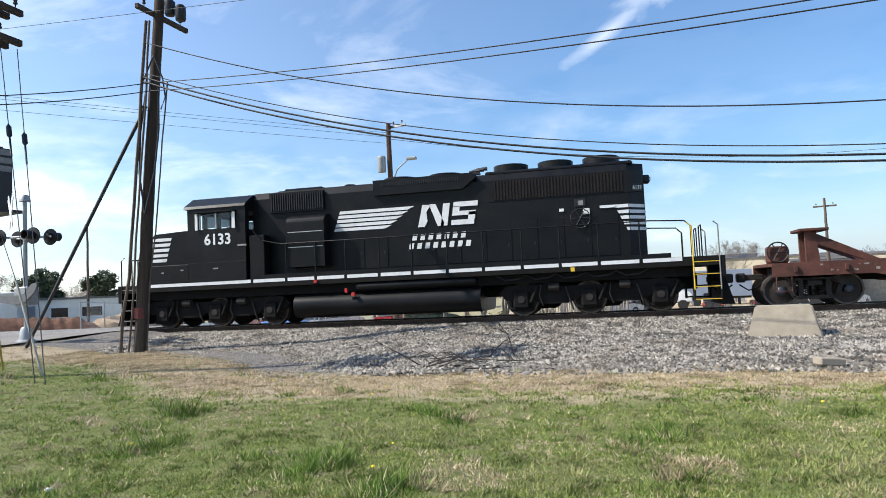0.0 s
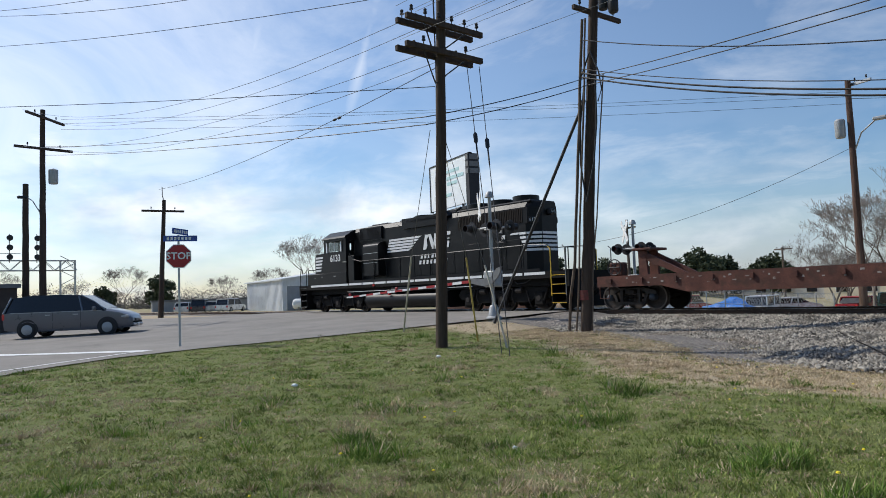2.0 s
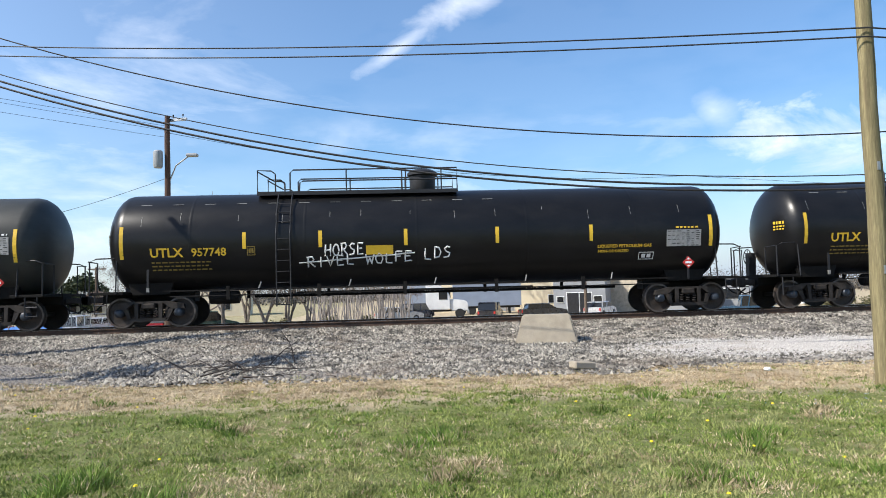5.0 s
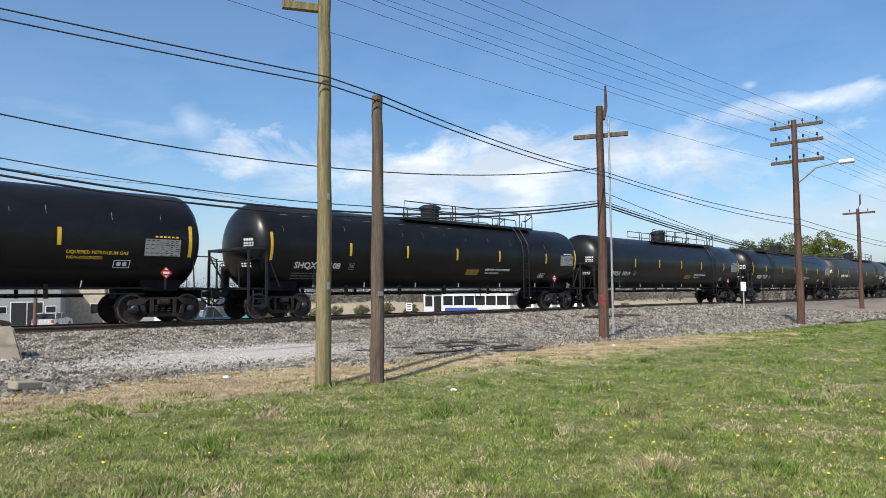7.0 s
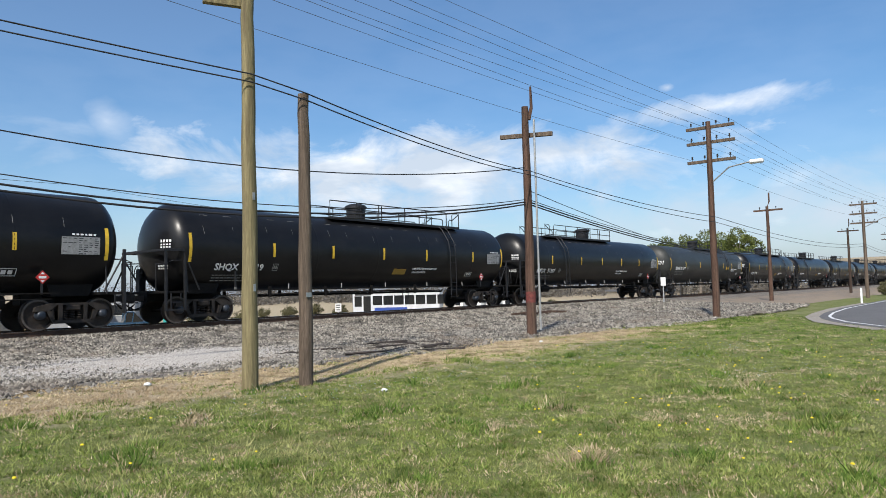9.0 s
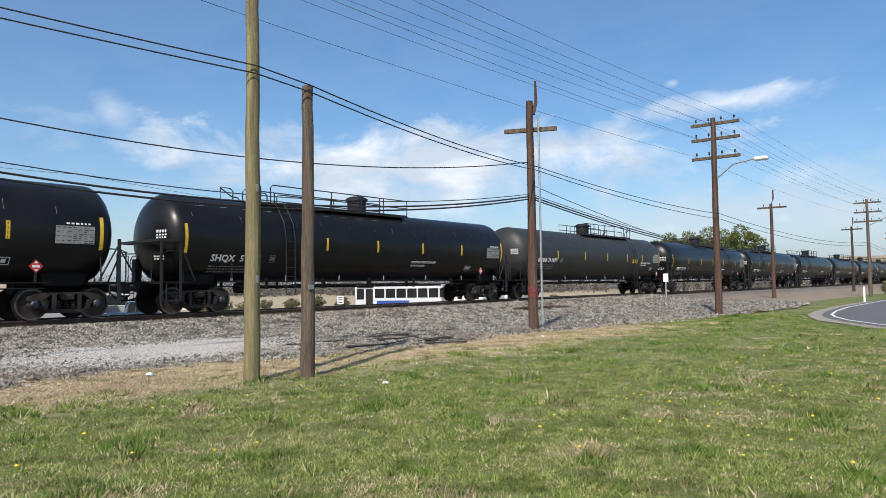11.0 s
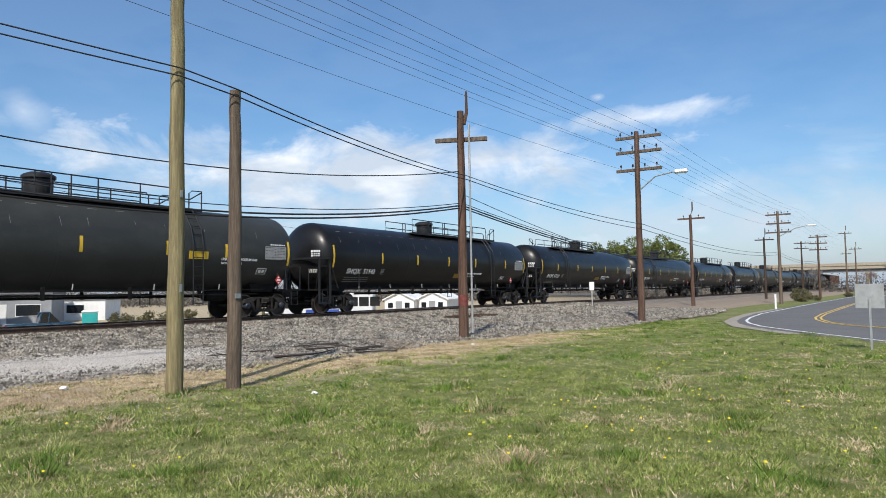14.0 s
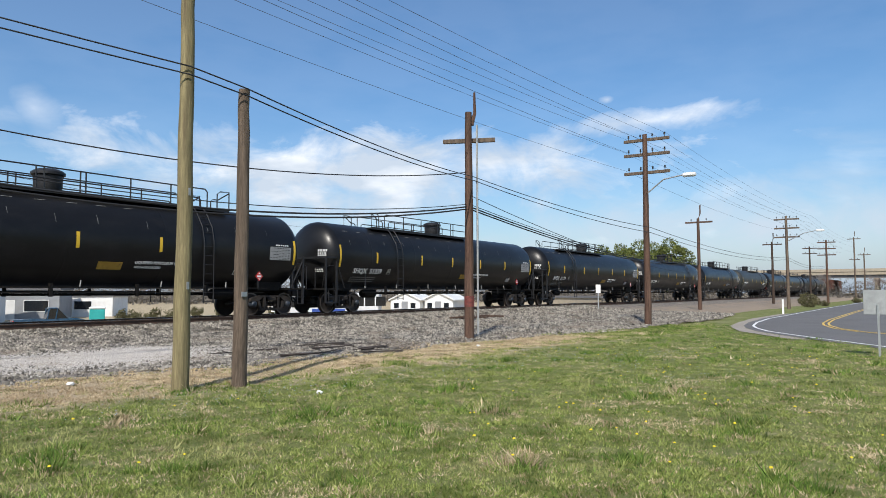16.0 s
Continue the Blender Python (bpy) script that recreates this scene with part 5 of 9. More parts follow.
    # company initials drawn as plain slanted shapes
    def skew(pts, dx, dz):
        return [(x + 0.16 * z + dx, z + dz) for x, z in pts]
    for pts in ([(0.0, 0), (0.22, 0), (0.30, 0.18), (0.22, 0.48), (0.35, 0.70), (0.06, 0.72)], [(0.28, 0.72), (0.50, 0.72), (0.86, 0.10), (0.86, 0), (0.66, 0)], [(0.76, 0), (0.98, 0), (0.98, 0.72), (0.76, 0.72)],
                [(1.10, 0), (1.85, 0), (1.85, 0.16), (1.10, 0.16)], [(1.64, 0.16), (1.86, 0.16), (1.86, 0.40), (1.64, 0.40)], [(1.10, 0.30), (1.86, 0.30), (1.86, 0.44), (1.10, 0.44)], [(1.10, 0.44), (1.32, 0.44), (1.32, 0.60), (1.10, 0.60)], [(1.10, 0.58), (1.90, 0.58), (1.90, 0.74), (1.10, 0.74)]):
        bm = bmesh.new()
        slab(bm, skew(pts, 1.06, 2.99), -0.975, -0.967)
        p("emblem_piece", bm, W, "white emblem shape")
    for row, (x, z, ln) in enumerate(((0.84, 2.57, 7), (0.72, 2.29, 8))):
        for k in range(ln):
            bm = bmesh.new()
            q = x + k * 0.27
            slab(bm, [(q, z), (q + 0.15, z), (q + 0.15 + 0.04, z + 0.19), (q + 0.04, z + 0.19)], -0.975, -0.967)
            p("name_bar", bm, W, "white slanted block")
    lettering("6133", 0.52, W, cab, Matrix.Translation((-5.90, -1.508, 2.98)) @ FACING, "road_number", bold=0.012)
    for x, w_, z, h_ in ((5.62, 0.14, 3.18, 0.09), (6.34, 0.20, 3.05, 0.18), (6.85, 0.46, 3.20, 0.08)):
        p("small_plate", new_box(x, -0.985, z, x + w_, -0.978, z + h_), W)
    bm = bmesh.new()
    for i in range(16):
        t0, t1 = i * math.tau / 16, (i + 1) * math.tau / 16
        tube(bm, [(6.25 + 0.3 * math.cos(t0), -1.06, 2.93 + 0.3 * math.sin(t0)), (6.25 + 0.3 * math.cos(t1), -1.06, 2.93 + 0.3 * math.sin(t1))], 0.016, 5)
    for i in range(3):
        t0 = i * math.pi / 3
        tube(bm, [(6.25 - 0.3 * math.cos(t0), -1.06, 2.93 - 0.3 * math.sin(t0)), (6.25 + 0.3 * math.cos(t0), -1.06, 2.93 + 0.3 * math.sin(t0))], 0.012, 5)
    p("hose_reel", bm, DARK_IRON)
    # small stencilled labels
    for x, z, w_, h_ in ((-8.1, 1.92, 0.10, 0.05), (-7.35, 1.98, 0.12, 0.05), (-6.1, 1.98, 0.20, 0.05), (-5.15, 2.72, 0.34, 0.06)):
        p("small_label", new_box(x, -1.523, z, x + w_, -1.518, z + h_), FADED_WHITE)
    p("small_plate", new_box(6.08, -0.99, 3.30, 6.42, -0.978, 3.54), DARK_IRON)
    p("small_plate", new_box(6.2, -0.994, 3.34, 6.36, -0.991, 3.48), FADED_WHITE)
    # rear end stripes, number boards, lights
    for k in range(5):
        z = 2.48 + k * 0.175
        bm = new_box(8.202, -0.47, z, 8.208, 0.47, z + 0.10)
        p("end_stripe", bm, W, "white stripe on the hood end")
        for q in (-1, 1):
            bm = new_box(-0.32, -0.004, 0, 0.32, 0.004, 0.10)
            part("end_stripe", bm, W, lo, "", m=Matrix.Translation((7.955, q * 0.718, z)) @ Matrix.Rotation(radians(-q * 43.5), 4, "Z"))
        bm = bmesh.new()
        slab(bm, [(7.64 - 0.08 * k, z), (7.70, z), (7.70, z + 0.10), (7.60 - 0.08 * k, z + 0.10)], -0.962, -0.955)
        p("end_stripe", bm, W)
    for q in (-1, 1):
        at = Matrix.Translation((7.97, q * 0.735, 3.78)) @ Matrix.Rotation(radians(-q * 43.5), 4, "Z")
        if q > 0:
            at = at @ Matrix.Rotation(math.pi, 4, "Z")
        nb = part("number_board", new_box(-0.23, -0.03, -0.12, 0.23, 0.02, 0.12, bevel=0.01), DARK_IRON, lo, m=at)
        lettering("6133", 0.19, W, nb, Matrix.Translation((0, -0.034, 0)) @ FACING, "road_number")
    bm = new_box(8.18, -0.16, 3.98, 8.40, 0.16, 4.24, bevel=0.04)
    h_ = p("headlight", bm, DARK_IRON)
    for y in (-0.08, 0.08):
        part("lens", new_tube([(8.41, y, 4.11), (8.43, y, 4.11)], 0.07, 12), GLASS_DARK, h_)
    # end platforms: pilots, steps, plough
    for s in (-1, 1):
        bm = bmesh.new()
        x = -9.75 if s < 0 else 10.15
        box(bm, min(x, x + s * 0.12), -1.5, 0.95, max(x, x + s * 0.12), 1.5, 1.56)
        slab(bm, [(x, 0.15), (x + s * 0.35, 0.15), (x + s * 0.12, 0.95), (x, 0.95)], -1.25, 1.25)
        p("pilot", bm, U)
        coupler(lo, s * 9.9, s)
        for y in (-1.5, 1.5):
            xs = (-9.72, -9.05) if s < 0 else (9.40, 10.12)
            st = p("step_well", new_box(xs[0] - 0.02, min(y, y * 0.72), 0.30, xs[0] + 0.02, max(y, y * 0.72), 1.5), U)
            part("step_side", new_box(xs[1] - 0.02, min(y, y * 0.72), 0.30, xs[1] + 0.02, max(y, y * 0.72), 1.5), U, st)
            for k in range(4):
                part("step", new_box(xs[0], min(y, y * 0.75), 0.32 + k * 0.36, xs[1], max(y, y * 0.75), 0.36 + k * 0.36), U, st)
                part("step_edge", new_box(xs[0], y - 0.012, 0.315 + k * 0.36, xs[1], y + 0.012, 0.338 + k * 0.36), YELLOW_PAINT if s > 0 else FADED_WHITE, st, "painted step edge")
            for xx in xs:
                bm = new_tube([(xx, y, 0.6), (xx, y, 2.45), (xx - s * 0.12, y, 2.55)], 0.022, 6)
                part("grab_rail", bm, YELLOW_PAINT if s > 0 and xx == xs[0] else (FADED_WHITE if s > 0 else B), st)
    # railings along the walkway
    for y in (-1.46, 1.46):
        for x in posts[2:-1]:
            p("stanchion", new_tube([(x, y, 1.4), (x, y, 2.70)], 0.025, 6), B)
        bm = bmesh.new()
        tube(bm, [(-4.6, y, 3.2), (-4.25, y, 2.85), (-3.6, y, 2.70), (8.2, y, 2.68), (9.22, y, 2.62), (9.38, y, 2.47), (9.38, y, 1.6)], 0.022, 6)
        p("walkway_rail", bm, B)
        p("toe_board", new_box(-4.6, y - 0.02, 1.56, 8.8, y + 0.02, 1.70), B)
    for s in (-1, 1):
        for y in (-0.65, 0.65):
            p("end_railing", new_tube([(s * 9.72, y - 0.3, 1.56), (s * 9.72, y - 0.3, 2.45), (s * 9.72, y - 0.25, 2.5), (s * 9.72, y + 0.25, 2.5), (s * 9.72, y + 0.3, 2.45), (s * 9.72, y + 0.3, 1.56)], 0.022, 6), B)
    # fuel tank, air reservoir, hoses
    bm = bmesh.new()
    arc = [(1.08 + 0.40 * math.cos(radians(q)), 0.60 + 0.40 * math.sin(radians(q))) for q in range(-90, 91, 20)]
    sec = [(-y, z) for y, z in reversed(arc)] + arc[0:]
    a_ = [bm.verts.new((-3.2, y, z)) for y, z in sec]
    b_ = [bm.verts.new((3.1, y, z)) for y, z in sec]
    for i in range(len(sec)):
        bm.faces.new((a_[i], a_[(i + 1) % len(sec)], b_[(i + 1) % len(sec)], b_[i]))
    bm.faces.new(a_)
    bm.faces.new(b_)
    p("fuel_tank", bm, B, "", True)
    bm = bmesh.new()
    lathe(bm, [(0, -1.0), (0.12, -0.98), (0.15, -0.9), (0.15, 2.9), (0.12, 2.98), (0, 3.0)], 16, "x", (0, -1.32, 1.16))
    p("air_reservoir", bm, B, "", True)
    p("fuel_filler", new_tube([(-1.05, -1.45, 0.92), (-1.05, -1.58, 0.92)], 0.065, 10), RED_PAINT, "red filler cap")
    p("fuel_gauge", new_box(-1.33, -1.56, 0.98, -1.25, -1.5, 1.12), RED_PAINT, "red emergency cut-off")
    p("fuel_gauge", new_box(-2.40, -1.56, 1.34, -2.30, -1.5, 1.44), RED_PAINT, "red emergency cut-off")
    bm = bmesh.new()
    for k in range(5):
        x = 3.6 + k * 0.9
        tube(bm, [(x, -1.3, 1.28), (x + 0.3, -1.38, 1.12), (x + 0.7, -1.36, 1.15), (x + 0.95, -1.3, 1.28)], 0.025, 5)
    p("cable_run", bm, DARK_IRON)
    p("warning_label", new_box(5.9, -1.506, 1.30, 6.02, -1.502, 1.42), YELLOW_PAINT)
    loco_truck(lo, -6.25)
    loco_truck(lo, 6.4)
    return lo


LOCO = make_locomotive()

# ---------------------------------------------------------------- poles and wires


def polar(az, d, z=None):
    """A place d metres from the camera's stand, az degrees counter-clockwise from the track's far end."""
    a_ = radians(az)
    return (EYE[0] + d * math.cos(a_), EYE[1] + d * math.sin(a_)) + (() if z is None else (z,))


def pole(name, x, y, z0, z1, r0, r1, mat, label, lean=(0, 0), group="utility poles", category="utility pole"):
    """A tapered round timber pole with a roughly sawn top; returns the thing, in whose space z is height above its foot."""
    ob = thing(name, label, category, group, pose(x, y, z0))
    h = z1 - z0
    bm = bmesh.new()
    n, seg = 14, 14
    pts, rad = [], []
    rnd = random.Random(int(x * 10) + 7)
    for i in range(n + 1):
        t = i / n
        pts.append((lean[0] * t + rnd.uniform(-0.012, 0.012), lean[1] * t + rnd.uniform(-0.012, 0.012), -0.15 + (h + 0.15) * t))
        rad.append(r0 + (r1 - r0) * t)
    tube(bm, pts, r0, seg, radii=rad)
    part("shaft", bm, mat, ob, "", True)
    return ob


def insulator(parent, x, y, z, mat=None):
    bm = bmesh.new()
    lathe(bm, [(0, 0.0), (0.014, 0.0), (0.014, 0.09), (0.05, 0.10), (0.045, 0.14), (0.03, 0.15), (0.045, 0.19), (0.03, 0.22), (0, 0.225)], 8, "z", (x, y, z))
    part("insulator", bm, mat or DARK_IRON, parent, "", True)


def crossarm(parent, z, a_, b_, mat, pins=6, double=False, braces=True):
    """A timber arm from a to b (offsets x, y from the pole's axis), with pins, insulators and braces."""
    va, vb = Vector((*a_, 0)), Vector((*b_, 0))
    d = (vb - va).normalized()
    nrm = Vector((-d.y, d.x, 0))
    for s in ((-1, 1) if double else (1,)):
        bm = new_box(0, -0.055, -0.07, (vb - va).length, 0.055, 0.07, bevel=0.008)
        off = nrm * (0.19 * s)
        ang = math.atan2(d.y, d.x)
        part("crossarm", bm, mat, parent, m=Matrix.Translation(va + off + Vector((0, 0, z))) @ Matrix.Rotation(ang, 4, "Z"))
        for k in range(pins):
            q = va + (vb - va) * ((k + 0.4) / (pins - 0.2)) + off
            insulator(parent, q.x, q.y, z + 0.07)
    if braces:
        for t in (0.22, 0.78):
            q = va + (vb - va) * t + nrm * 0.19
            bm = new_tube([(q.x, q.y, z - 0.05), (nrm.x * 0.16, nrm.y * 0.16, z - 0.75)], 0.018, 5)
            part("brace", bm, DARK_IRON, parent)


def wire(name, pts, sag, r, mat, label, n=14):
    """One hanging wire through the points, sagging between them."""
    bm = bmesh.new()
    out = []
    for (p, q) in zip(pts, pts[1:]):
        p, q = Vector(p), Vector(q)
        s = sag if isinstance(sag, (int, float)) else sag[len(out) // n]
        for i in range(n):
            t = i / n
            v = p.lerp(q, t)
            v.z -= 4 * s * t * (1 - t)
            out.append(v)
    out.append(Vector(pts[-1]))
    tube(bm, out, r, 5)
    ob = part(name, bm, mat, None, "", True)
    return tagged(ob, label, "wire", "overhead wires")


P1 = (-12.95, -11.6, -0.47)
P2 = (*polar(127.15, 21.8), -0.55)
Q1, Q2 = (*polar(54.6, 12.0), -0.64), (*polar(50.3, 12.3), -0.58)
Q3, Q4 = (*polar(32.2, 23.0), -0.46), (*polar(18.15, 34.3), -0.84)
FP = (*polar(107.7, 39.5), -0.5)


def make_poles():
    p = pole("utility_pole", *P1[:2], P1[2], 11.3, 0.15, 0.105, POLE_DARK, "dark creosoted pole with double crossarms", (0.28, 0.30))
    h = -P1[2]
    for z, pins in ((7.48, 6), (6.80, 2), (10.2, 6), (9.5, 4)):
        k = (z + h) / (11.3 + h)
        crossarm(p, z + h, (0.04 + 0.28 * k, 1.22 + 0.30 * k), (-0.04 + 0.28 * k, -1.22 + 0.30 * k), POLE_DARK, pins, True)
    for dy in (-0.55, 0.75):
        bm = lathe(bmesh.new(), [(0, 0), (0.22, 0.02), (0.25, 0.08), (0.25, 0.80), (0.18, 0.90), (0, 0.92)], 14, "z", (0.55, dy, 9.0 + h))
        part("transformer", bm, ALU_PAINT, p, "grey transformer can", True)
    bm = bmesh.new()
    tube(bm, [(0.0, 0.18, 0.3), (0.0, 0.16, 9.5)], 0.02, 6)
    part("ground_wire", bm, WIRE_BLACK, p)
    p = pole("utility_pole", *P2[:2], P2[2], 10.0, 0.185, 0.14, POLE_DARK, "leaning dark pole wrapped with cables and conduits", (0.60, 0.42))
    h = -P2[2]
    crossarm(p, 9.35 + h, (0.63, -0.45), (0.78, 1.75), POLE_DARK, 3, False, False)
    bm = bmesh.new()
    for k, (dx, dy, r) in enumerate(((-0.30, -0.25, 0.045), (-0.16, -0.24, 0.03), (0.22, -0.05, 0.02), (-0.2, 0.05, 0.02))):
        rnd = random.Random(k)
        pts = [(dx * (1.5 if k == 0 and i < 2 else 1) + 0.66 * i / 9 + rnd.uniform(-0.03, 0.03), dy + 0.34 * i / 9, 0.05 + i * (9.6 if k < 2 else 7.8) / 9) for i in range(10)]
        tube(bm, pts, r, 6)
    part("conduit", bm, POLE_GREY, p)
    bm = bmesh.new()
    for s in (-1, 1):
        tube(bm, [(0.5 + 0.28 * s, 0.1, 7.0), (0.52 + 0.42 * s, 0.1, 7.35), (0.54 + 0.32 * s, 0.1, 7.9), (0.58, 0.1, 8.6)], 0.022, 6)
        tube(bm, [(0.54 + 0.2 * s, 0.08, 7.7), (0.45 + 0.3 * s, 0.03, 6.4), (0.37 + 0.25 * s, -0.02, 5.2), (0.3, -0.06, 4.0)], 0.025, 6)
    part("cable_loop", bm, WIRE_BLACK, p)
    for z, dx in ((9.4, 0.65), (9.2, 1.0)):
        bm = bmesh.new()
        lathe(bm, [(0, 0), (0.13, 0.02), (0.15, 0.06), (0.15, 0.42), (0.1, 0.48), (0, 0.5)], 12, "z", (dx + 0.33, 0.35, z + 0.4))
        part("cutout", bm, DARK_IRON, p, "", True)
    part("marker_band", new_tube([(0.02, 0, 1.05), (0.02, 0, 1.35)], 0.192, 14), FADED_RED, p, "faded red painted band")
    # guys: cable from the leaning pole down beside the signal
    g = new_tube([(P2[0] + 0.30, P2[1] + 0.1, 6.6), (P2[0] - 3.6, P2[1] - 0.25, -0.2)], 0.05, 6)
    tagged(part("guy_cable", g, WIRE_BLACK), "black guy cable slanting from the pole to the ground", "guy cable")
    p = pole("utility_pole", *Q1[:2], Q1[2], 6.6, 0.135, 0.10, POLE_GREEN, "tall smooth greenish treated timber pole")
    h = -Q1[2]
    crossarm(p, 5.85 + h, (-0.62, 0.32), (0.1, -0.05), POLE_GREEN, 2, False, False)
    for z in (1.6, 3.1):
        part("tag", new_box(-0.02, -0.14, z, 0.02, -0.11, z + 0.12), GALV, p)
    p = pole("pole_stub", *Q2[:2], Q2[2], 4.36, 0.125, 0.092, POLE_GREY, "weathered grey pole stub cut off at the top")
    part("tag", new_box(-0.08, -0.13, 1.42, 0.02, -0.10, 1.50), GALV, p, "small pale metal tag")
    p = pole("utility_pole", *Q3[:2], Q3[2], 6.85, 0.165, 0.11, POLE_RED, "split brown pole with one worn crossarm")
    h = -Q3[2]
    crossarm(p, 5.95 + h, (-0.3, 0.85), (0.4, -0.75), POLE_GREY, 0, False, False)
    bm = new_tube([(0.10, -0.05, 6.9), (0.20, -0.12, 7.3), (0.18, -0.12, 8.0)], 0.05, 6, radii=[0.09, 0.06, 0.04])
    part("split_top", bm, POLE_RED, p)
    part("conduit", new_tube([(0.22, -0.2, 0.0), (0.20, -0.2, 6.9)], 0.035, 8), ALU_PAINT, p, "grey conduit")
    part("marker_band", new_tube([(0.0, 0, 0.9), (0.0, 0, 1.25)], 0.163, 14), FADED_RED, p)
    p = pole("street_light", *Q4[:2], Q4[2], 8.35, 0.17, 0.11, POLE_RED, "reddish pole with three crossarms and a street light", category="utility pole")
    h = -Q4[2]
    for z in (8.12, 7.42, 6.55):
        crossarm(p, z + h, (-0.05, 1.05), (0.05, -1.10), POLE_GREY, 4, False, False)
    bm = new_tube([(0, -0.1, 5.55 + h), (0.15, -0.8, 6.15 + h), (0.25, -1.7, 6.30 + h)], 0.035, 6)
    part("lamp_arm", bm, GALV, p)
    bm = new_box(0.15, -2.25, 6.20 + h, 0.42, -1.65, 6.38 + h, bevel=0.05)
    part("lamp_head", bm, WHITE_PAINT, p, "pale street light head")
    # along the line beyond
    for x, y, z1, arms, mat, lamp in FAR_POLES:
        p = pole("utility_pole", x, y, -0.8, z1, 0.17, 0.11, mat, "utility pole with %s beside the line" % ("three crossarms" if arms == 3 else "a crossarm"))
        for q in range(arms):
            crossarm(p, z1 + 0.8 - 0.3 - 0.85 * q, (0, 1.1), (0, -1.1), mat, 4 if arms == 3 else 2, False, False)
        if arms == 1:
            part("split_top", new_tube([(0, 0, z1 + 0.7), (0.1, -0.15, z1 + 1.2), (0.1, -0.15, z1 + 1.9)], 0.06, 6), mat, p)
        if lamp:
            part("lamp_arm", new_tube([(0, -0.1, z1 - 1.6), (0, -1.5, z1 - 0.9), (0, -2.6, z1 - 0.7)], 0.04, 6), GALV, p)
            part("lamp_head", new_box(-0.15, -3.2, z1 - 0.8, 0.15, -2.5, z1 - 0.62, bevel=0.05), WHITE_PAINT, p)
    # behind the track, with a transformer and a street light
    p = pole("street_light", *FP[:2], FP[2], 10.5, 0.19, 0.13, POLE_RED, "grey-brown pole with transformer and street light")
    h = -FP[2]
    bm = bmesh.new()
    lathe(bm, [(0, 8.2), (0.2, 8.2), (0.24, 8.3), (0.24, 9.05), (0.18, 9.12), (0, 9.15)], 14, "z", (-0.42, -0.2, 0))
    part("transformer", bm, ALU_PAINT, p, "grey transformer can", True)
    part("lamp_arm", new_tube([(0.1, 0, 7.5), (0.5, -0.2, 8.3), (1.25, -0.5, 8.75)], 0.035, 6), GALV, p)
    part("lamp_head", new_box(1.15, -0.75, 8.68, 1.75, -0.45, 8.85, bevel=0.05), ALU_PAINT, p)
    crossarm(p, 10.3 + h, (0, 0), (1.0, -0.3), GALV, 2, False, False)


FAR_POLES = [(60.1, -7.6, 7.0, 1, POLE_RED, False), (93.8, -7.7, 7.0, 1, POLE_DARK, False), (73.5, -12.3, 8.1, 3, POLE_GREY, True), (129, -7.6, 8.3, 2, POLE_DARK, False),
             (106.4, -12.3, 7.8, 3, POLE_RED, False), (151, -12.4, 11.0, 1, POLE_GREY, False), (160, -13.4, 8.4, 1, POLE_GREY, False), (185, -10, 8.5, 1, POLE_DARK, False)]


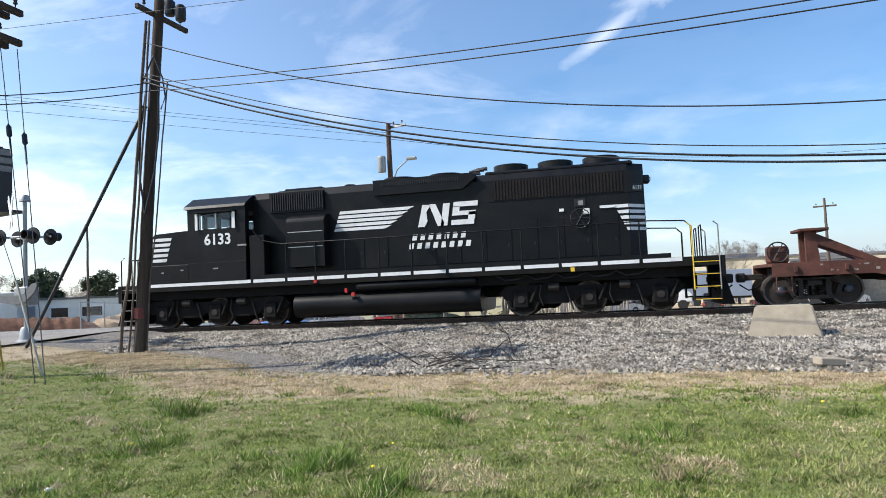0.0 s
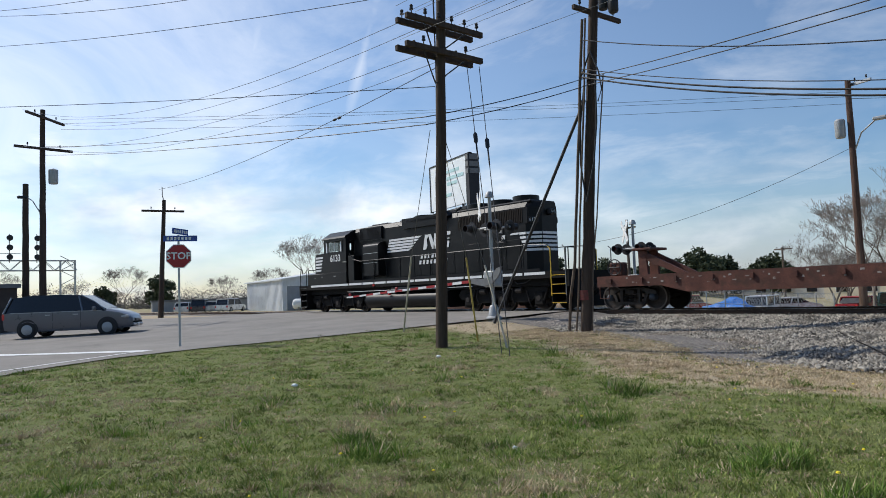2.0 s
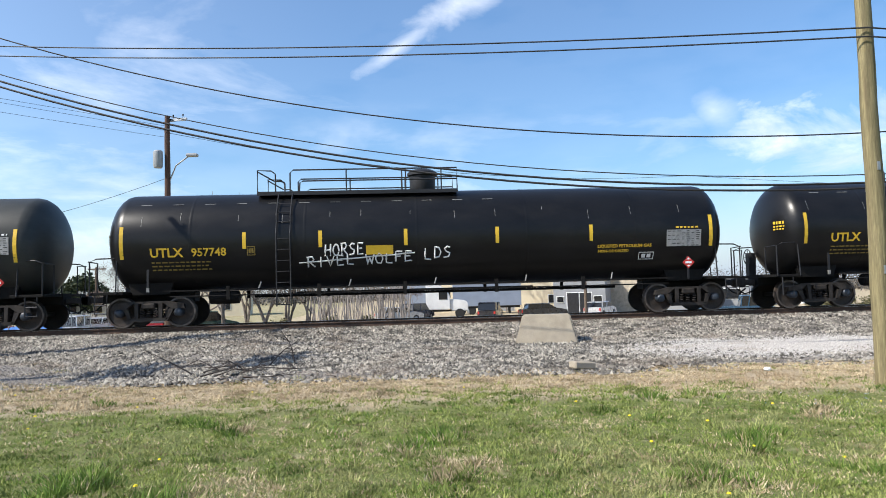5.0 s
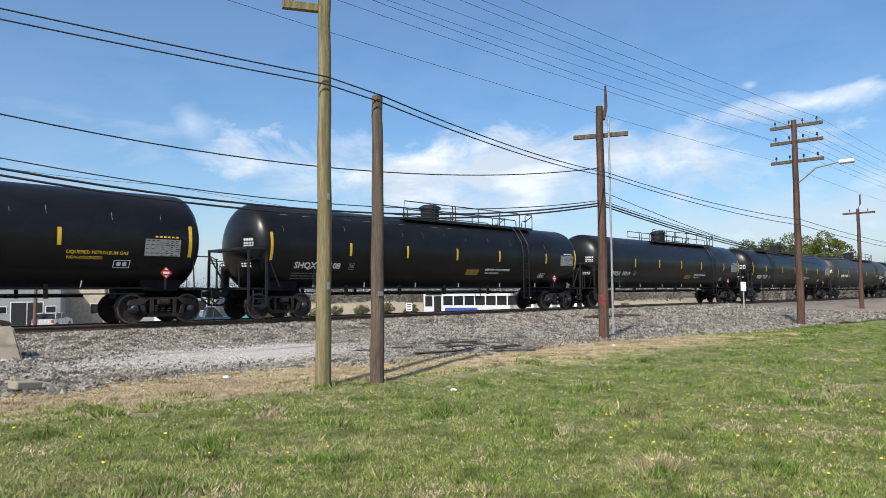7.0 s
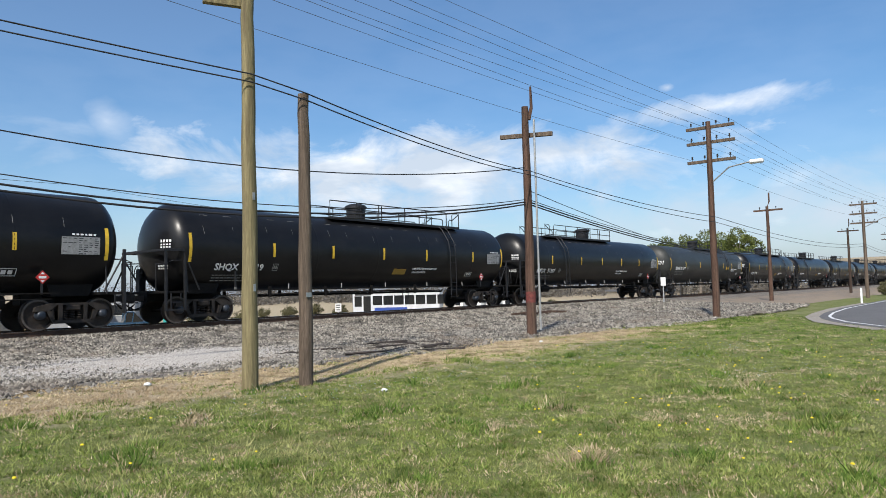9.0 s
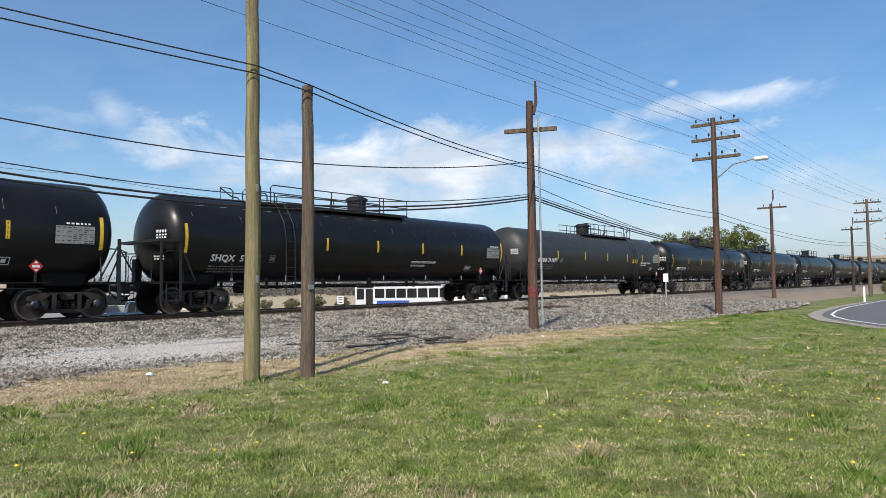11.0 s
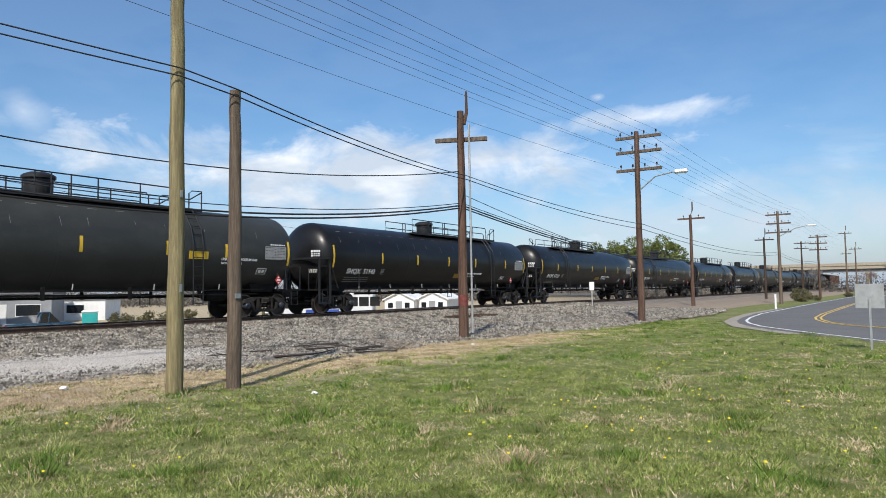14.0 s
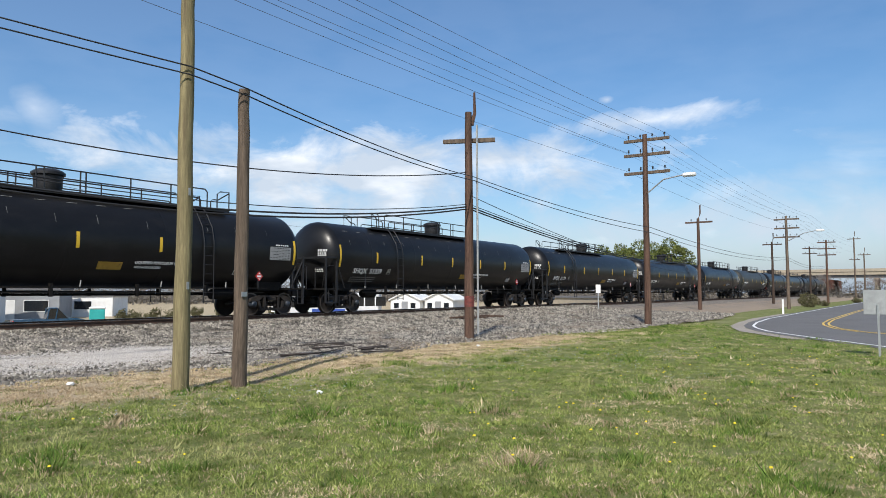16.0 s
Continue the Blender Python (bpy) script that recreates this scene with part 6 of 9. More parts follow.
def make_wires():
    W, G = WIRE_BLACK, WIRE_GREY
    # bare conductors along the pole line in front of the track
    for z1, z4, offs in ((7.80, 8.27, (-1.05, -0.45, 0.45, 1.0)), (7.62, 7.55, (-0.9, 0.9)), (7.0, 6.7, (-0.95, 0.95))):
        for o in offs:
            wire("conductor", [(P1[0], P1[1] + o, z1), (Q4[0], Q4[1] + o, z4), (81, -12.6 + o, z4 + 0.4), (128, -13.2 + o, z4 + 0.4)], 0.45, 0.0055, G, "thin bare conductor along the pole line")
    # from the crossarm pole over the street to the tall pole beyond it
    left = Vector((*polar(168.0, 45), 0))
    for a_, b_, sg in (((0.15, -1.15, 7.30), (1.1, -1.2, 11.6), 1.15), ((0.18, -0.5, 7.32), (-1.1, 1.2, 11.6), 0.94), ((0.18, -0.6, 6.62), (0.1, -1.3, 9.8), 0.84), ((0.2, 0.1, 6.62), (-0.1, 1.3, 9.8), 0.8)):
        wire("conductor", [Vector((P1[0], P1[1], 0)) + Vector(a_), left + Vector(b_)], sg, 0.007, G, "thin bare conductor over the street")
    for z, b_, sg in ((8.5, (-33.57, -17.55, 11.78), 0.21), (9.45, (-33.57, -17.57, 13.07), 0.41), (10.15, (-33.57, -17.57, 13.28), 0.33)):
        a_ = Vector((P1[0] + 0.25, P1[1] + 0.2, z))
        wire("conductor", [a_, Vector(b_), Vector(b_) * 1.8 - a_ * 0.8], sg, 0.010, W, "black conductor over the street")
    wire("telephone_cable", [(P1[0] + 0.12, P1[1], 5.98), (*polar(170.8, 29), 8.0), (*polar(174, 38), 9.4)], 0.05, 0.010, W, "black telephone cable between poles")
    leaning = (*polar(160.3, 52), 8.7)
    wire("service_cable", [(P1[0] + 0.15, P1[1], 6.43), leaning], 0.42, 0.010, W, "thin service wire to the leaning pole")
    for dz, sg in ((0.0, 0.1), (-0.35, 0.25), (0.25, 0.2)):
        wire("service_cable", [left + Vector((-1.1, 1.2, 11.6 + dz)), (FP[0], FP[1], 9.7 + dz)], sg, 0.009, W, "thin service wire behind the train")
    # telephone pair: far left pole, crossarm pole, leaning pole, green pole, stub and on
    far = polar(168, 45)
    for dz, k in ((0.0, 1.0), (-0.24, 0.55)):
        wire("telephone_cable", [(*far, 9.9 + dz * 2), (P1[0], P1[1] - 0.2, 5.22 + dz * 0.8), (P2[0] + 0.5, P2[1] + 0.05, 7.25 + dz), (Q1[0] - 0.05, Q1[1] - 0.16, 4.54 + dz * 0.55), (Q2[0] - 0.05, Q2[1] - 0.15, 4.34 + dz * 0.5), (Q3[0], Q3[1] - 0.2, 4.68 + dz * 0.5), (Q4[0], Q4[1] - 0.2, 3.92 + dz), (73.5, -12.3, 4.2 + dz), (106.4, -12.3, 4.4 + dz)], [0.2, 0.08, 0.24, 0.0, 0.15, 0.18, 0.5, 0.5], 0.013, W, "black telephone cable between poles")
    wire("service_cable", [(P2[0] + 0.4, P2[1], 8.42), (Q3[0], Q3[1], 4.85)], 2.40, 0.015, W, "black service cable hanging between two poles", 40)
    for dz, sg, r in ((0.0, 2.34, 0.024), (-0.13, 2.36, 0.024), (0.13, 2.25, 0.012)):
        wire("bundled_cable", [(P2[0] + 0.3, P2[1], 7.42 + dz), (Q3[0], Q3[1], 3.72 + dz * 0.6), (60.1, -7.6, 3.4 + dz)], [sg, 0.7], r, W, "thick black bundled cable in front of the train", 40)
    wire("service_cable", [(FP[0], FP[1], 7.2), (-30, 18, 4.0)], 0.6, 0.012, W, "thin service wire from the far pole")
    wire("service_cable", [(FP[0], FP[1], 9.6), (20, 24, 8.3), (90, 30, 8.0)], 1.0, 0.012, W, "thin service wire behind the train")
    wire("service_cable", [(Q3[0], Q3[1], 4.1), (Q4[0] + 20, Q4[1] + 3, 2.2)], 0.5, 0.012, W, "thin wire falling from the split pole")


make_poles()
make_wires()


def make_van():
    v = thing("minivan", "dark grey minivan driving slowly towards the crossing", "minivan")
    body = material("grey_car_paint", (0.115, 0.123, 0.14), 0.30, 0.35, 0.05, 2, 60, 0, coat=0.5)
    black = material("tyre_rubber", (0.02, 0.02, 0.02), 0.85, 0, 0.2, 8, 60, 0.1)
    L_ = 2.55
    # cross-sections from tail to nose: x, sill height, belt height, half width, top height, half width of the top
    cuts = ((-2.56, 0.52, 0.92, 0.80, 0.98, 0.74), (-2.50, 0.34, 1.03, 0.93, 1.06, 0.90), (-2.22, 0.28, 1.06, 0.97, 1.66, 0.72), (-1.6, 0.25, 1.06, 0.98, 1.75, 0.75), (-0.4, 0.24, 1.05, 0.98, 1.77, 0.76), (0.55, 0.24, 1.04, 0.98, 1.71, 0.74),
            (1.05, 0.24, 1.03, 0.98, 1.42, 0.79), (1.55, 0.25, 1.02, 0.97, 1.10, 0.86), (2.10, 0.26, 0.92, 0.94, 0.97, 0.76), (2.40, 0.28, 0.80, 0.86, 0.85, 0.66), (2.55, 0.36, 0.66, 0.74, 0.70, 0.58), (2.58, 0.40, 0.52, 0.70, 0.54, 0.50))
    rows = []
    for x, zb, zl, w, zt, wt in cuts:
        half = [(0.6 * w, zb), (w - 0.07, zb), (w + 0.015, zb + 0.42 * (zl - zb)), (w, zl), (wt, zt)]
        rows.append([(x, -y, z) for y, z in half] + [(x, y, z) for y, z in reversed(half)])

    def skin(name, pick, mat, lab=""):
        bm = bmesh.new()
        for i, (ra, rb) in enumerate(zip(rows, rows[1:])):
            for k in range(10):
                if pick(i, k):
                    bm.faces.new([bm.verts.new(p) for p in (ra[k], ra[(k + 1) % 10], rb[(k + 1) % 10], rb[k])])
        bmesh.ops.remove_doubles(bm, verts=bm.verts, dist=0.001)
        return part(name, bm, mat, v, lab, True)

    def glass(i, k):
        return (k in (3, 5) and 1 <= i <= 6) or (k == 4 and i in (1, 5, 6))
    skin("body", lambda i, k: not glass(i, k), body)
    DG = DARK_IRON_GLOSS
    skin("side_window", lambda i, k: k == 3 and 1 <= i <= 6, DG, "dark tinted side glass")
    skin("side_window", lambda i, k: k == 5 and 1 <= i <= 6, DG, "dark tinted side glass")
    skin("windscreen", lambda i, k: k == 4 and i in (5, 6), DG, "sloping windscreen")
    skin("rear_window", lambda i, k: k == 4 and i == 1, DG)
    bm = bmesh.new()
    for q in (0, 1, 2, 3):
        box(bm, 2.57, -0.42, 0.50 + q * 0.04, 2.60, 0.42, 0.52 + q * 0.04)
    part("grille", bm, DARK_IRON, v, "dark slatted grille")
    for s in (-1, 1):
        part("trim_strip", new_box(-2.2, s * 0.985 - 0.006, 1.03, 1.4, s * 0.985 + 0.006, 1.055), ALU_PAINT, v)
        for x in (-1.55, 1.62):
            # dark disc on the closed body side, standing in for the wheel opening's shade
            part("wheel_arch", lathe(bmesh.new(), [(0, s * 0.93), (0.40, s * 0.93), (0.41, s * 0.99), (0.38, s * 0.996), (0, s * 0.97)], 22, "y", (x, 0, 0.36)), DARK_IRON, v, "", True)
        for x0, x1 in ((-2.48, -2.24), (0.62, 0.42)):
            part("pillar", new_tube([(x0, s * 0.965, 1.04), (x1, s * 0.755, 1.70)], 0.04, 6), body, v)
        part("pillar", new_tube([(1.52, s * 0.94, 1.06), (1.05, s * 0.80, 1.42), (0.50, s * 0.75, 1.72)], 0.035, 6), body, v)
        part("mirror", new_box(1.05, s * 1.08 - 0.1, 1.05, 1.2, s * 1.08 + 0.1, 1.22, bevel=0.04), body, v)
        part("headlight", new_box(2.12, s * 0.80 - 0.13, 0.68, 2.46, s * 0.80 + 0.10, 0.82, bevel=0.04), ALU_PAINT, v)
        part("tail_light", new_box(-L_ - 0.01, s * 0.85 - 0.1, 0.75, -L_ + 0.12, s * 0.85 + 0.10, 1.02, bevel=0.03), RED_PAINT, v)
        for x in (-0.55, 0.55):
            part("door_seam", new_box(x - 0.006, s * 0.99 - 0.002, 0.35, x + 0.006, s * 0.99 + 0.002, 1.04), DARK_IRON, v)
            part("door_handle", new_box(x - 0.3, s * 0.995 - 0.015, 0.90, x - 0.1, s * 0.995 + 0.015, 0.94), ALU_PAINT, v)
        for x in (-1.55, 1.62):
            w_ = new("wheel")
            w_.parent = v
            w_.matrix_basis = Matrix.Translation((x, s * 0.915, 0.33))
            bm = bmesh.new()
            lathe(bm, [(0.20, -0.11), (0.30, -0.11), (0.33, -0.08), (0.33, 0.08), (0.30, 0.11), (0.20, 0.11)], 24, "y")
            part("tyre", bm, black, w_, "", True)
            bm = bmesh.new()
            lathe(bm, [(0, -0.13), (0.05, -0.13), (0.08, -0.115), (0.20, -0.118), (0.225, -0.105), (0.225, 0.105), (0.20, 0.118), (0.08, 0.115), (0.05, 0.13), (0, 0.13)], 20, "y")
            part("rim", bm, ALU_PAINT, w_, "silver hubcap", True)
    part("bumper", new_box(2.42, -0.72, 0.30, 2.62, 0.72, 0.46, bevel=0.05), body, v)
    part("number_plate", new_box(2.62, -0.15, 0.34, 2.63, 0.15, 0.46), WHITE_PAINT, v)
    return v


DARK_IRON_GLOSS = material("tinted_glass", (0.012, 0.014, 0.016), 0.06, 0, 0.05, 2, 40, 0, spec=0.6)
VAN = make_van()

# ---------------------------------------------------------------- at the crossing
AMBER = glow_material("lamp_red", (0.35, 0.01, 0.01), 0.15)
SIGN_RED = material("sign_red", (0.34, 0.015, 0.018), 0.4, 0, 0.06, 3, 60, 0.02)
SIGN_BLUE = material("sign_blue", (0.03, 0.07, 0.30), 0.4, 0, 0.06, 3, 60, 0.02)
FIBRE_GREY = material("weathered_stake", (0.42, 0.38, 0.30), 0.7, 0, 0.2, 6, 50, 0.2)
FIBRE_YELLOW = material("faded_yellow_stake", (0.42, 0.30, 0.07), 0.6, 0, 0.2, 6, 50, 0.1)


BRACKET_GREY = material("dull_grey_casting", (0.17, 0.172, 0.17), 0.6, 0.2, 0.2, 6, 50, 0.1)


def crossing_signal(x, y, z, top, arm, label):
    s = thing("crossing_signal", label, "crossing signal", m=pose(x, y, z))
    h = top - z
    bm = bmesh.new()
    lathe(bm, [(0, 0), (0.30, 0), (0.30, 0.06), (0.20, 0.12), (0.16, 0.42), (0.11, 0.5), (0, 0.5)], 16)
    part("base", bm, ALU_PAINT, s, "", True)
    part("mast", new_tube([(0, 0, 0.4), (0, 0, h)], 0.062, 12), ALU_PAINT, s, "", True)
    for k in (-1, 1):
        bm = new_box(-0.62, -0.012, -0.115, 0.62, 0.012, 0.115)
        part("crossbuck_blade", bm, WHITE_PAINT, s, "white crossbuck board", m=Matrix.Translation((-0.26, -0.27 - 0.015 * k, h - 0.32)) @ Matrix.Rotation(radians(-38), 4, "Z") @ Matrix.Rotation(radians(48 * k), 4, "Y"))
    for yy, zz in ((-0.22, h - 1.12), (0.22, h - 1.12)):
        bm = new_tube([(-0.75, yy, zz), (0.75, yy, zz)], 0.035, 8)
        part("light_arm", bm, ALU_PAINT, s)
        for k in (-1, 1):
            bm = bmesh.new()
            sy = -1 if yy < 0 else 1
            lathe(bm, [(0, 0.0), (0.25, 0.0), (0.26, 0.02 * sy), (0.25, 0.04 * sy), (0.12, 0.05 * sy), (0.10, -0.14 * sy), (0, -0.16 * sy)], 18, "y", (k * 0.62, yy + sy * 0.1, zz))
            f_ = part("flasher", bm, DARK_IRON, s, "round dark flasher backboard", True)
            bm = bmesh.new()
            lathe(bm, [(0.12, 0.0), (0.14, 0.32 * sy), (0.12, 0.32 * sy), (0.10, 0.02)], 14, "y", (k * 0.62, yy + sy * 0.13, zz + 0.02))
            part("hood", bm, DARK_IRON, f_, "", True)
            bm = new_tube([(k * 0.62, yy + sy * 0.13, zz), (k * 0.62, yy + sy * 0.16, zz)], 0.10, 14)
            part("lens", bm, AMBER, f_, "red lens")
    bm = bmesh.new()
    lathe(bm, [(0, 0.22), (0.10, 0.20), (0.15, 0.1), (0.17, 0), (0, 0)], 14, "z", (0, 0, h))
    part("bell", bm, ALU_PAINT, s, "", True)
    bm = new_box(-0.28, -0.2, 1.35 - 0.2, 0.25, 0.3, 1.35 + 0.38, bevel=0.04)
    part("gate_mechanism", bm, ALU_PAINT, s, "grey gate mechanism box")
    if arm:
        bm = bmesh.new()
        slab(bm, [(-0.9, 1.32), (-0.15, 1.18), (0.25, 1.25), (0.6, 1.55), (0.75, 1.85), (0.5, 1.8), (0.2, 1.5), (-0.2, 1.45), (-0.9, 1.48)], -0.30, -0.24)
        part("gate_bracket", bm, BRACKET_GREY, s)
        n = 16
        x0, z0, x1, z1 = -0.8, 1.38, -arm, 0.95
        g = part("gate_arm", new_box(x1, -0.27, -0.01, x0, -0.25, 0.01), WHITE_PAINT, s, m=Matrix.Translation((0, 0, 1.2)))
        for k in range(n):
            a_, b_ = x0 + (x1 - x0) * k / n, x0 + (x1 - x0) * (k + 1) / n
            za, zb = z0 + (z1 - z0) * k / n - 1.2, z0 + (z1 - z0) * (k + 1) / n - 1.2
            bm = bmesh.new()
            w_ = 0.05 - 0.018 * k / n
            slab(bm, [(a_, za - w_), (b_, zb - w_), (b_, zb + w_), (a_, za + w_)], -0.30, -0.27)
            part("gate_stripe", bm, SIGN_RED if k % 2 == 0 else WHITE_PAINT, g, "red stripe" if k % 2 == 0 else "white stripe")
        for t in (0.55, 0.97):
            bm = new_box(x0 + (x1 - x0) * t - 0.06, -0.32, z0 + (z1 - z0) * t - 1.2 + 0.05, x0 + (x1 - x0) * t + 0.06, -0.24, z0 + (z1 - z0) * t - 1.2 + 0.17, bevel=0.02)
            part("gate_lamp", bm, SIGN_RED, g)
    return s


crossing_signal(*polar(134.4, 25.3), -0.13, 4.25, 8.9, "aluminium crossing signal with lowered striped gate arm")
crossing_signal(-18.4, 5.2, -0.35, 3.7, 0, "aluminium crossing signal beyond the tracks")


def stop_sign():
    x, y = polar(158.95, 22.0)
    s = thing("stop_sign", "red stop sign under two blue street name plates", "stop sign", m=pose(x, y, -0.48, 0, 0, 68))
    # local -y faces the lawn
    part("post", new_box(-0.03, -0.02, -0.1, 0.03, 0.02, 3.35), GALV, s)
    for r, mat, yy, lab in ((0.375, WHITE_PAINT, -0.035, "white border"), (0.35, SIGN_RED, -0.042, "red face")):
        bm = bmesh.new()
        slab(bm, [(r * math.cos(radians(22.5 + 45 * k)), r * math.sin(radians(22.5 + 45 * k)) + 2.72) for k in range(8)], yy, -0.025)
        part("octagon", bm, mat, s, lab)
    lettering("STOP", 0.29, WHITE_PAINT, s, Matrix.Translation((0, -0.05, 2.72)) @ FACING, "stop_lettering", bold=0.006)
    for z, ang, w in ((3.24, 0, 0.47), (3.44, 60, 0.42)):
        pl = part("street_name_plate", new_box(-w, -0.006, -0.085, w, 0.006, 0.085), SIGN_BLUE, s, "blue street name plate", m=Matrix.Translation((0.05, -0.03, z)) @ Matrix.Rotation(radians(ang), 4, "Z"))
        bm = bmesh.new()
        for k in range(7):
            box(bm, -w + 0.1 + k * 0.1, -0.010, -0.045, -w + 0.165 + k * 0.1, -0.006, 0.045)
        part("name_bars", bm, WHITE_PAINT, pl)


stop_sign()


def stake(a_, b_, r, mat, label):
    o = Vector(a_)
    bm = new_tube([(0, 0, -0.1), tuple(Vector(b_) - o)], r, 8)
    ob = part("guy_guard", bm, mat, None, "", True, m=Matrix.Translation(o))
    tagged(ob, label, "guy guard", "guy guards by the pole")


stake((*polar(141.87, 22.0), -0.5), (*polar(140.93, 20.9), 1.98), 0.028, FIBRE_GREY, "pale leaning guy wire guard in the grass")
stake((*polar(135.74, 19.2), -0.5), (*polar(136.47, 18.8), 1.80), 0.024, FIBRE_YELLOW, "yellow guy wire guard leaning in the grass")
stake((*polar(133.27, 16.6), -0.6), (*polar(134.98, 17.6), 1.53), 0.026, FIBRE_GREY, "pale leaning guy wire guard near the signal")


def strain_insulators(a_, b_, spots, size=1.0):
    """Dark strain insulators threaded on a guy wire."""
    a_, b_ = Vector(a_), Vector(b_)
    for t in spots:
        c_, d_ = a_.lerp(b_, t), (b_ - a_).normalized()
        ob = part("strain_insulator", new_tube([c_ - d_ * (0.17 * size), c_ - d_ * (0.1 * size), c_ + d_ * (0.1 * size), c_ + d_ * (0.17 * size)], 0, 10, True, [0.015, 0.05 * size, 0.05 * size, 0.015]), DARK_IRON, None, "", True)
        tagged(ob, "dark strain insulator threaded on a guy wire", "insulator", "strain insulators on the guys")


GUYS = (((140.93, 20.9, 1.98), (P1[0], P1[1] - 0.1, 4.9)), ((136.47, 18.8, 1.80), (P1[0] + 0.12, P1[1] + 0.1, 5.05)), ((134.98, 17.6, 1.53), (P1[0] + 0.12, P1[1] + 0.12, 5.10)))
for a_, b_ in GUYS:
    wire("guy_wire", [polar(*a_), b_], 0.0, 0.008, WIRE_GREY, "steel guy wire up to the crossarm pole", 4)
for a_, b_, spot in ((polar(133.9, 14.4, -0.4), (P1[0] + 0.05, P1[1] + 1.2, 6.75), 0.70), (polar(133.27, 14.0, -0.4), (P1[0] + 0.2, P1[1] + 1.5, 6.75), 0.675)):
    wire("guy_wire", [a_, b_], 0.0, 0.010, WIRE_BLACK, "steel guy wire down from the crossarm", 4)
    strain_insulators(a_, b_, (spot,), 1.05)
    strain_insulators(a_, b_, [spot - 0.026 - 0.012 * k for k in range(5)], 0.4)
strain_insulators((P1[0] + 0.15, P1[1], 6.19), (*polar(160.3, 52), 8.46), (0.160, 0.170), 0.8)


def footing():
    bm = bmesh.new()
    b0, b1, t0, t1 = 0.80, 0.55, 0.60, 0.42
    lo_ = [bm.verts.new((sx * b0, sy * b1, 0)) for sx, sy in ((-1, -1), (1, -1), (1, 1), (-1, 1))]
    hi_ = [bm.verts.new((sx * t0, sy * t1, 0.78)) for sx, sy in ((-1, -1), (1, -1), (1, 1), (-1, 1))]
    bm.faces.new(hi_)
    bm.faces.new(lo_)
    for i in range(4):
        bm.faces.new((lo_[i], lo_[(i + 1) % 4], hi_[(i + 1) % 4], hi_[i]))
    bmesh.ops.bevel(bm, geom=bm.edges[:], offset=0.03, segments=2, affect="EDGES")
    ob = part("concrete_footing", bm, CONCRETE, m=pose(3.78, -4.9, -0.58, 0, 0, -12))
    tagged(ob, "tapered stained concrete footing standing on the gravel", "concrete block")
    bm = new_box(-0.22, -0.12, 0, 0.22, 0.12, 0.13, bevel=0.02)
    tagged(part("concrete_block", bm, CONCRETE, m=pose(3.3, -10.2, -0.60, 0, 5, 20)), "small pale concrete block lying on gravel", "concrete block")


footing()

# ---------------------------------------------------------------- left of the crossing: poles, gantry, billboard
BRICK_DARK = material("dark_brown_wall", (0.06, 0.045, 0.038), 0.85, 0, 0.25, 2, 40, 0.2)
BILL_WHITE = material("billboard_white", (0.80, 0.84, 0.85), 0.5, 0, 0.05, 1, 30, 0)
BILL_TEAL = material("billboard_teal", (0.45, 0.66, 0.66), 0.5, 0, 0.05, 1, 30, 0)


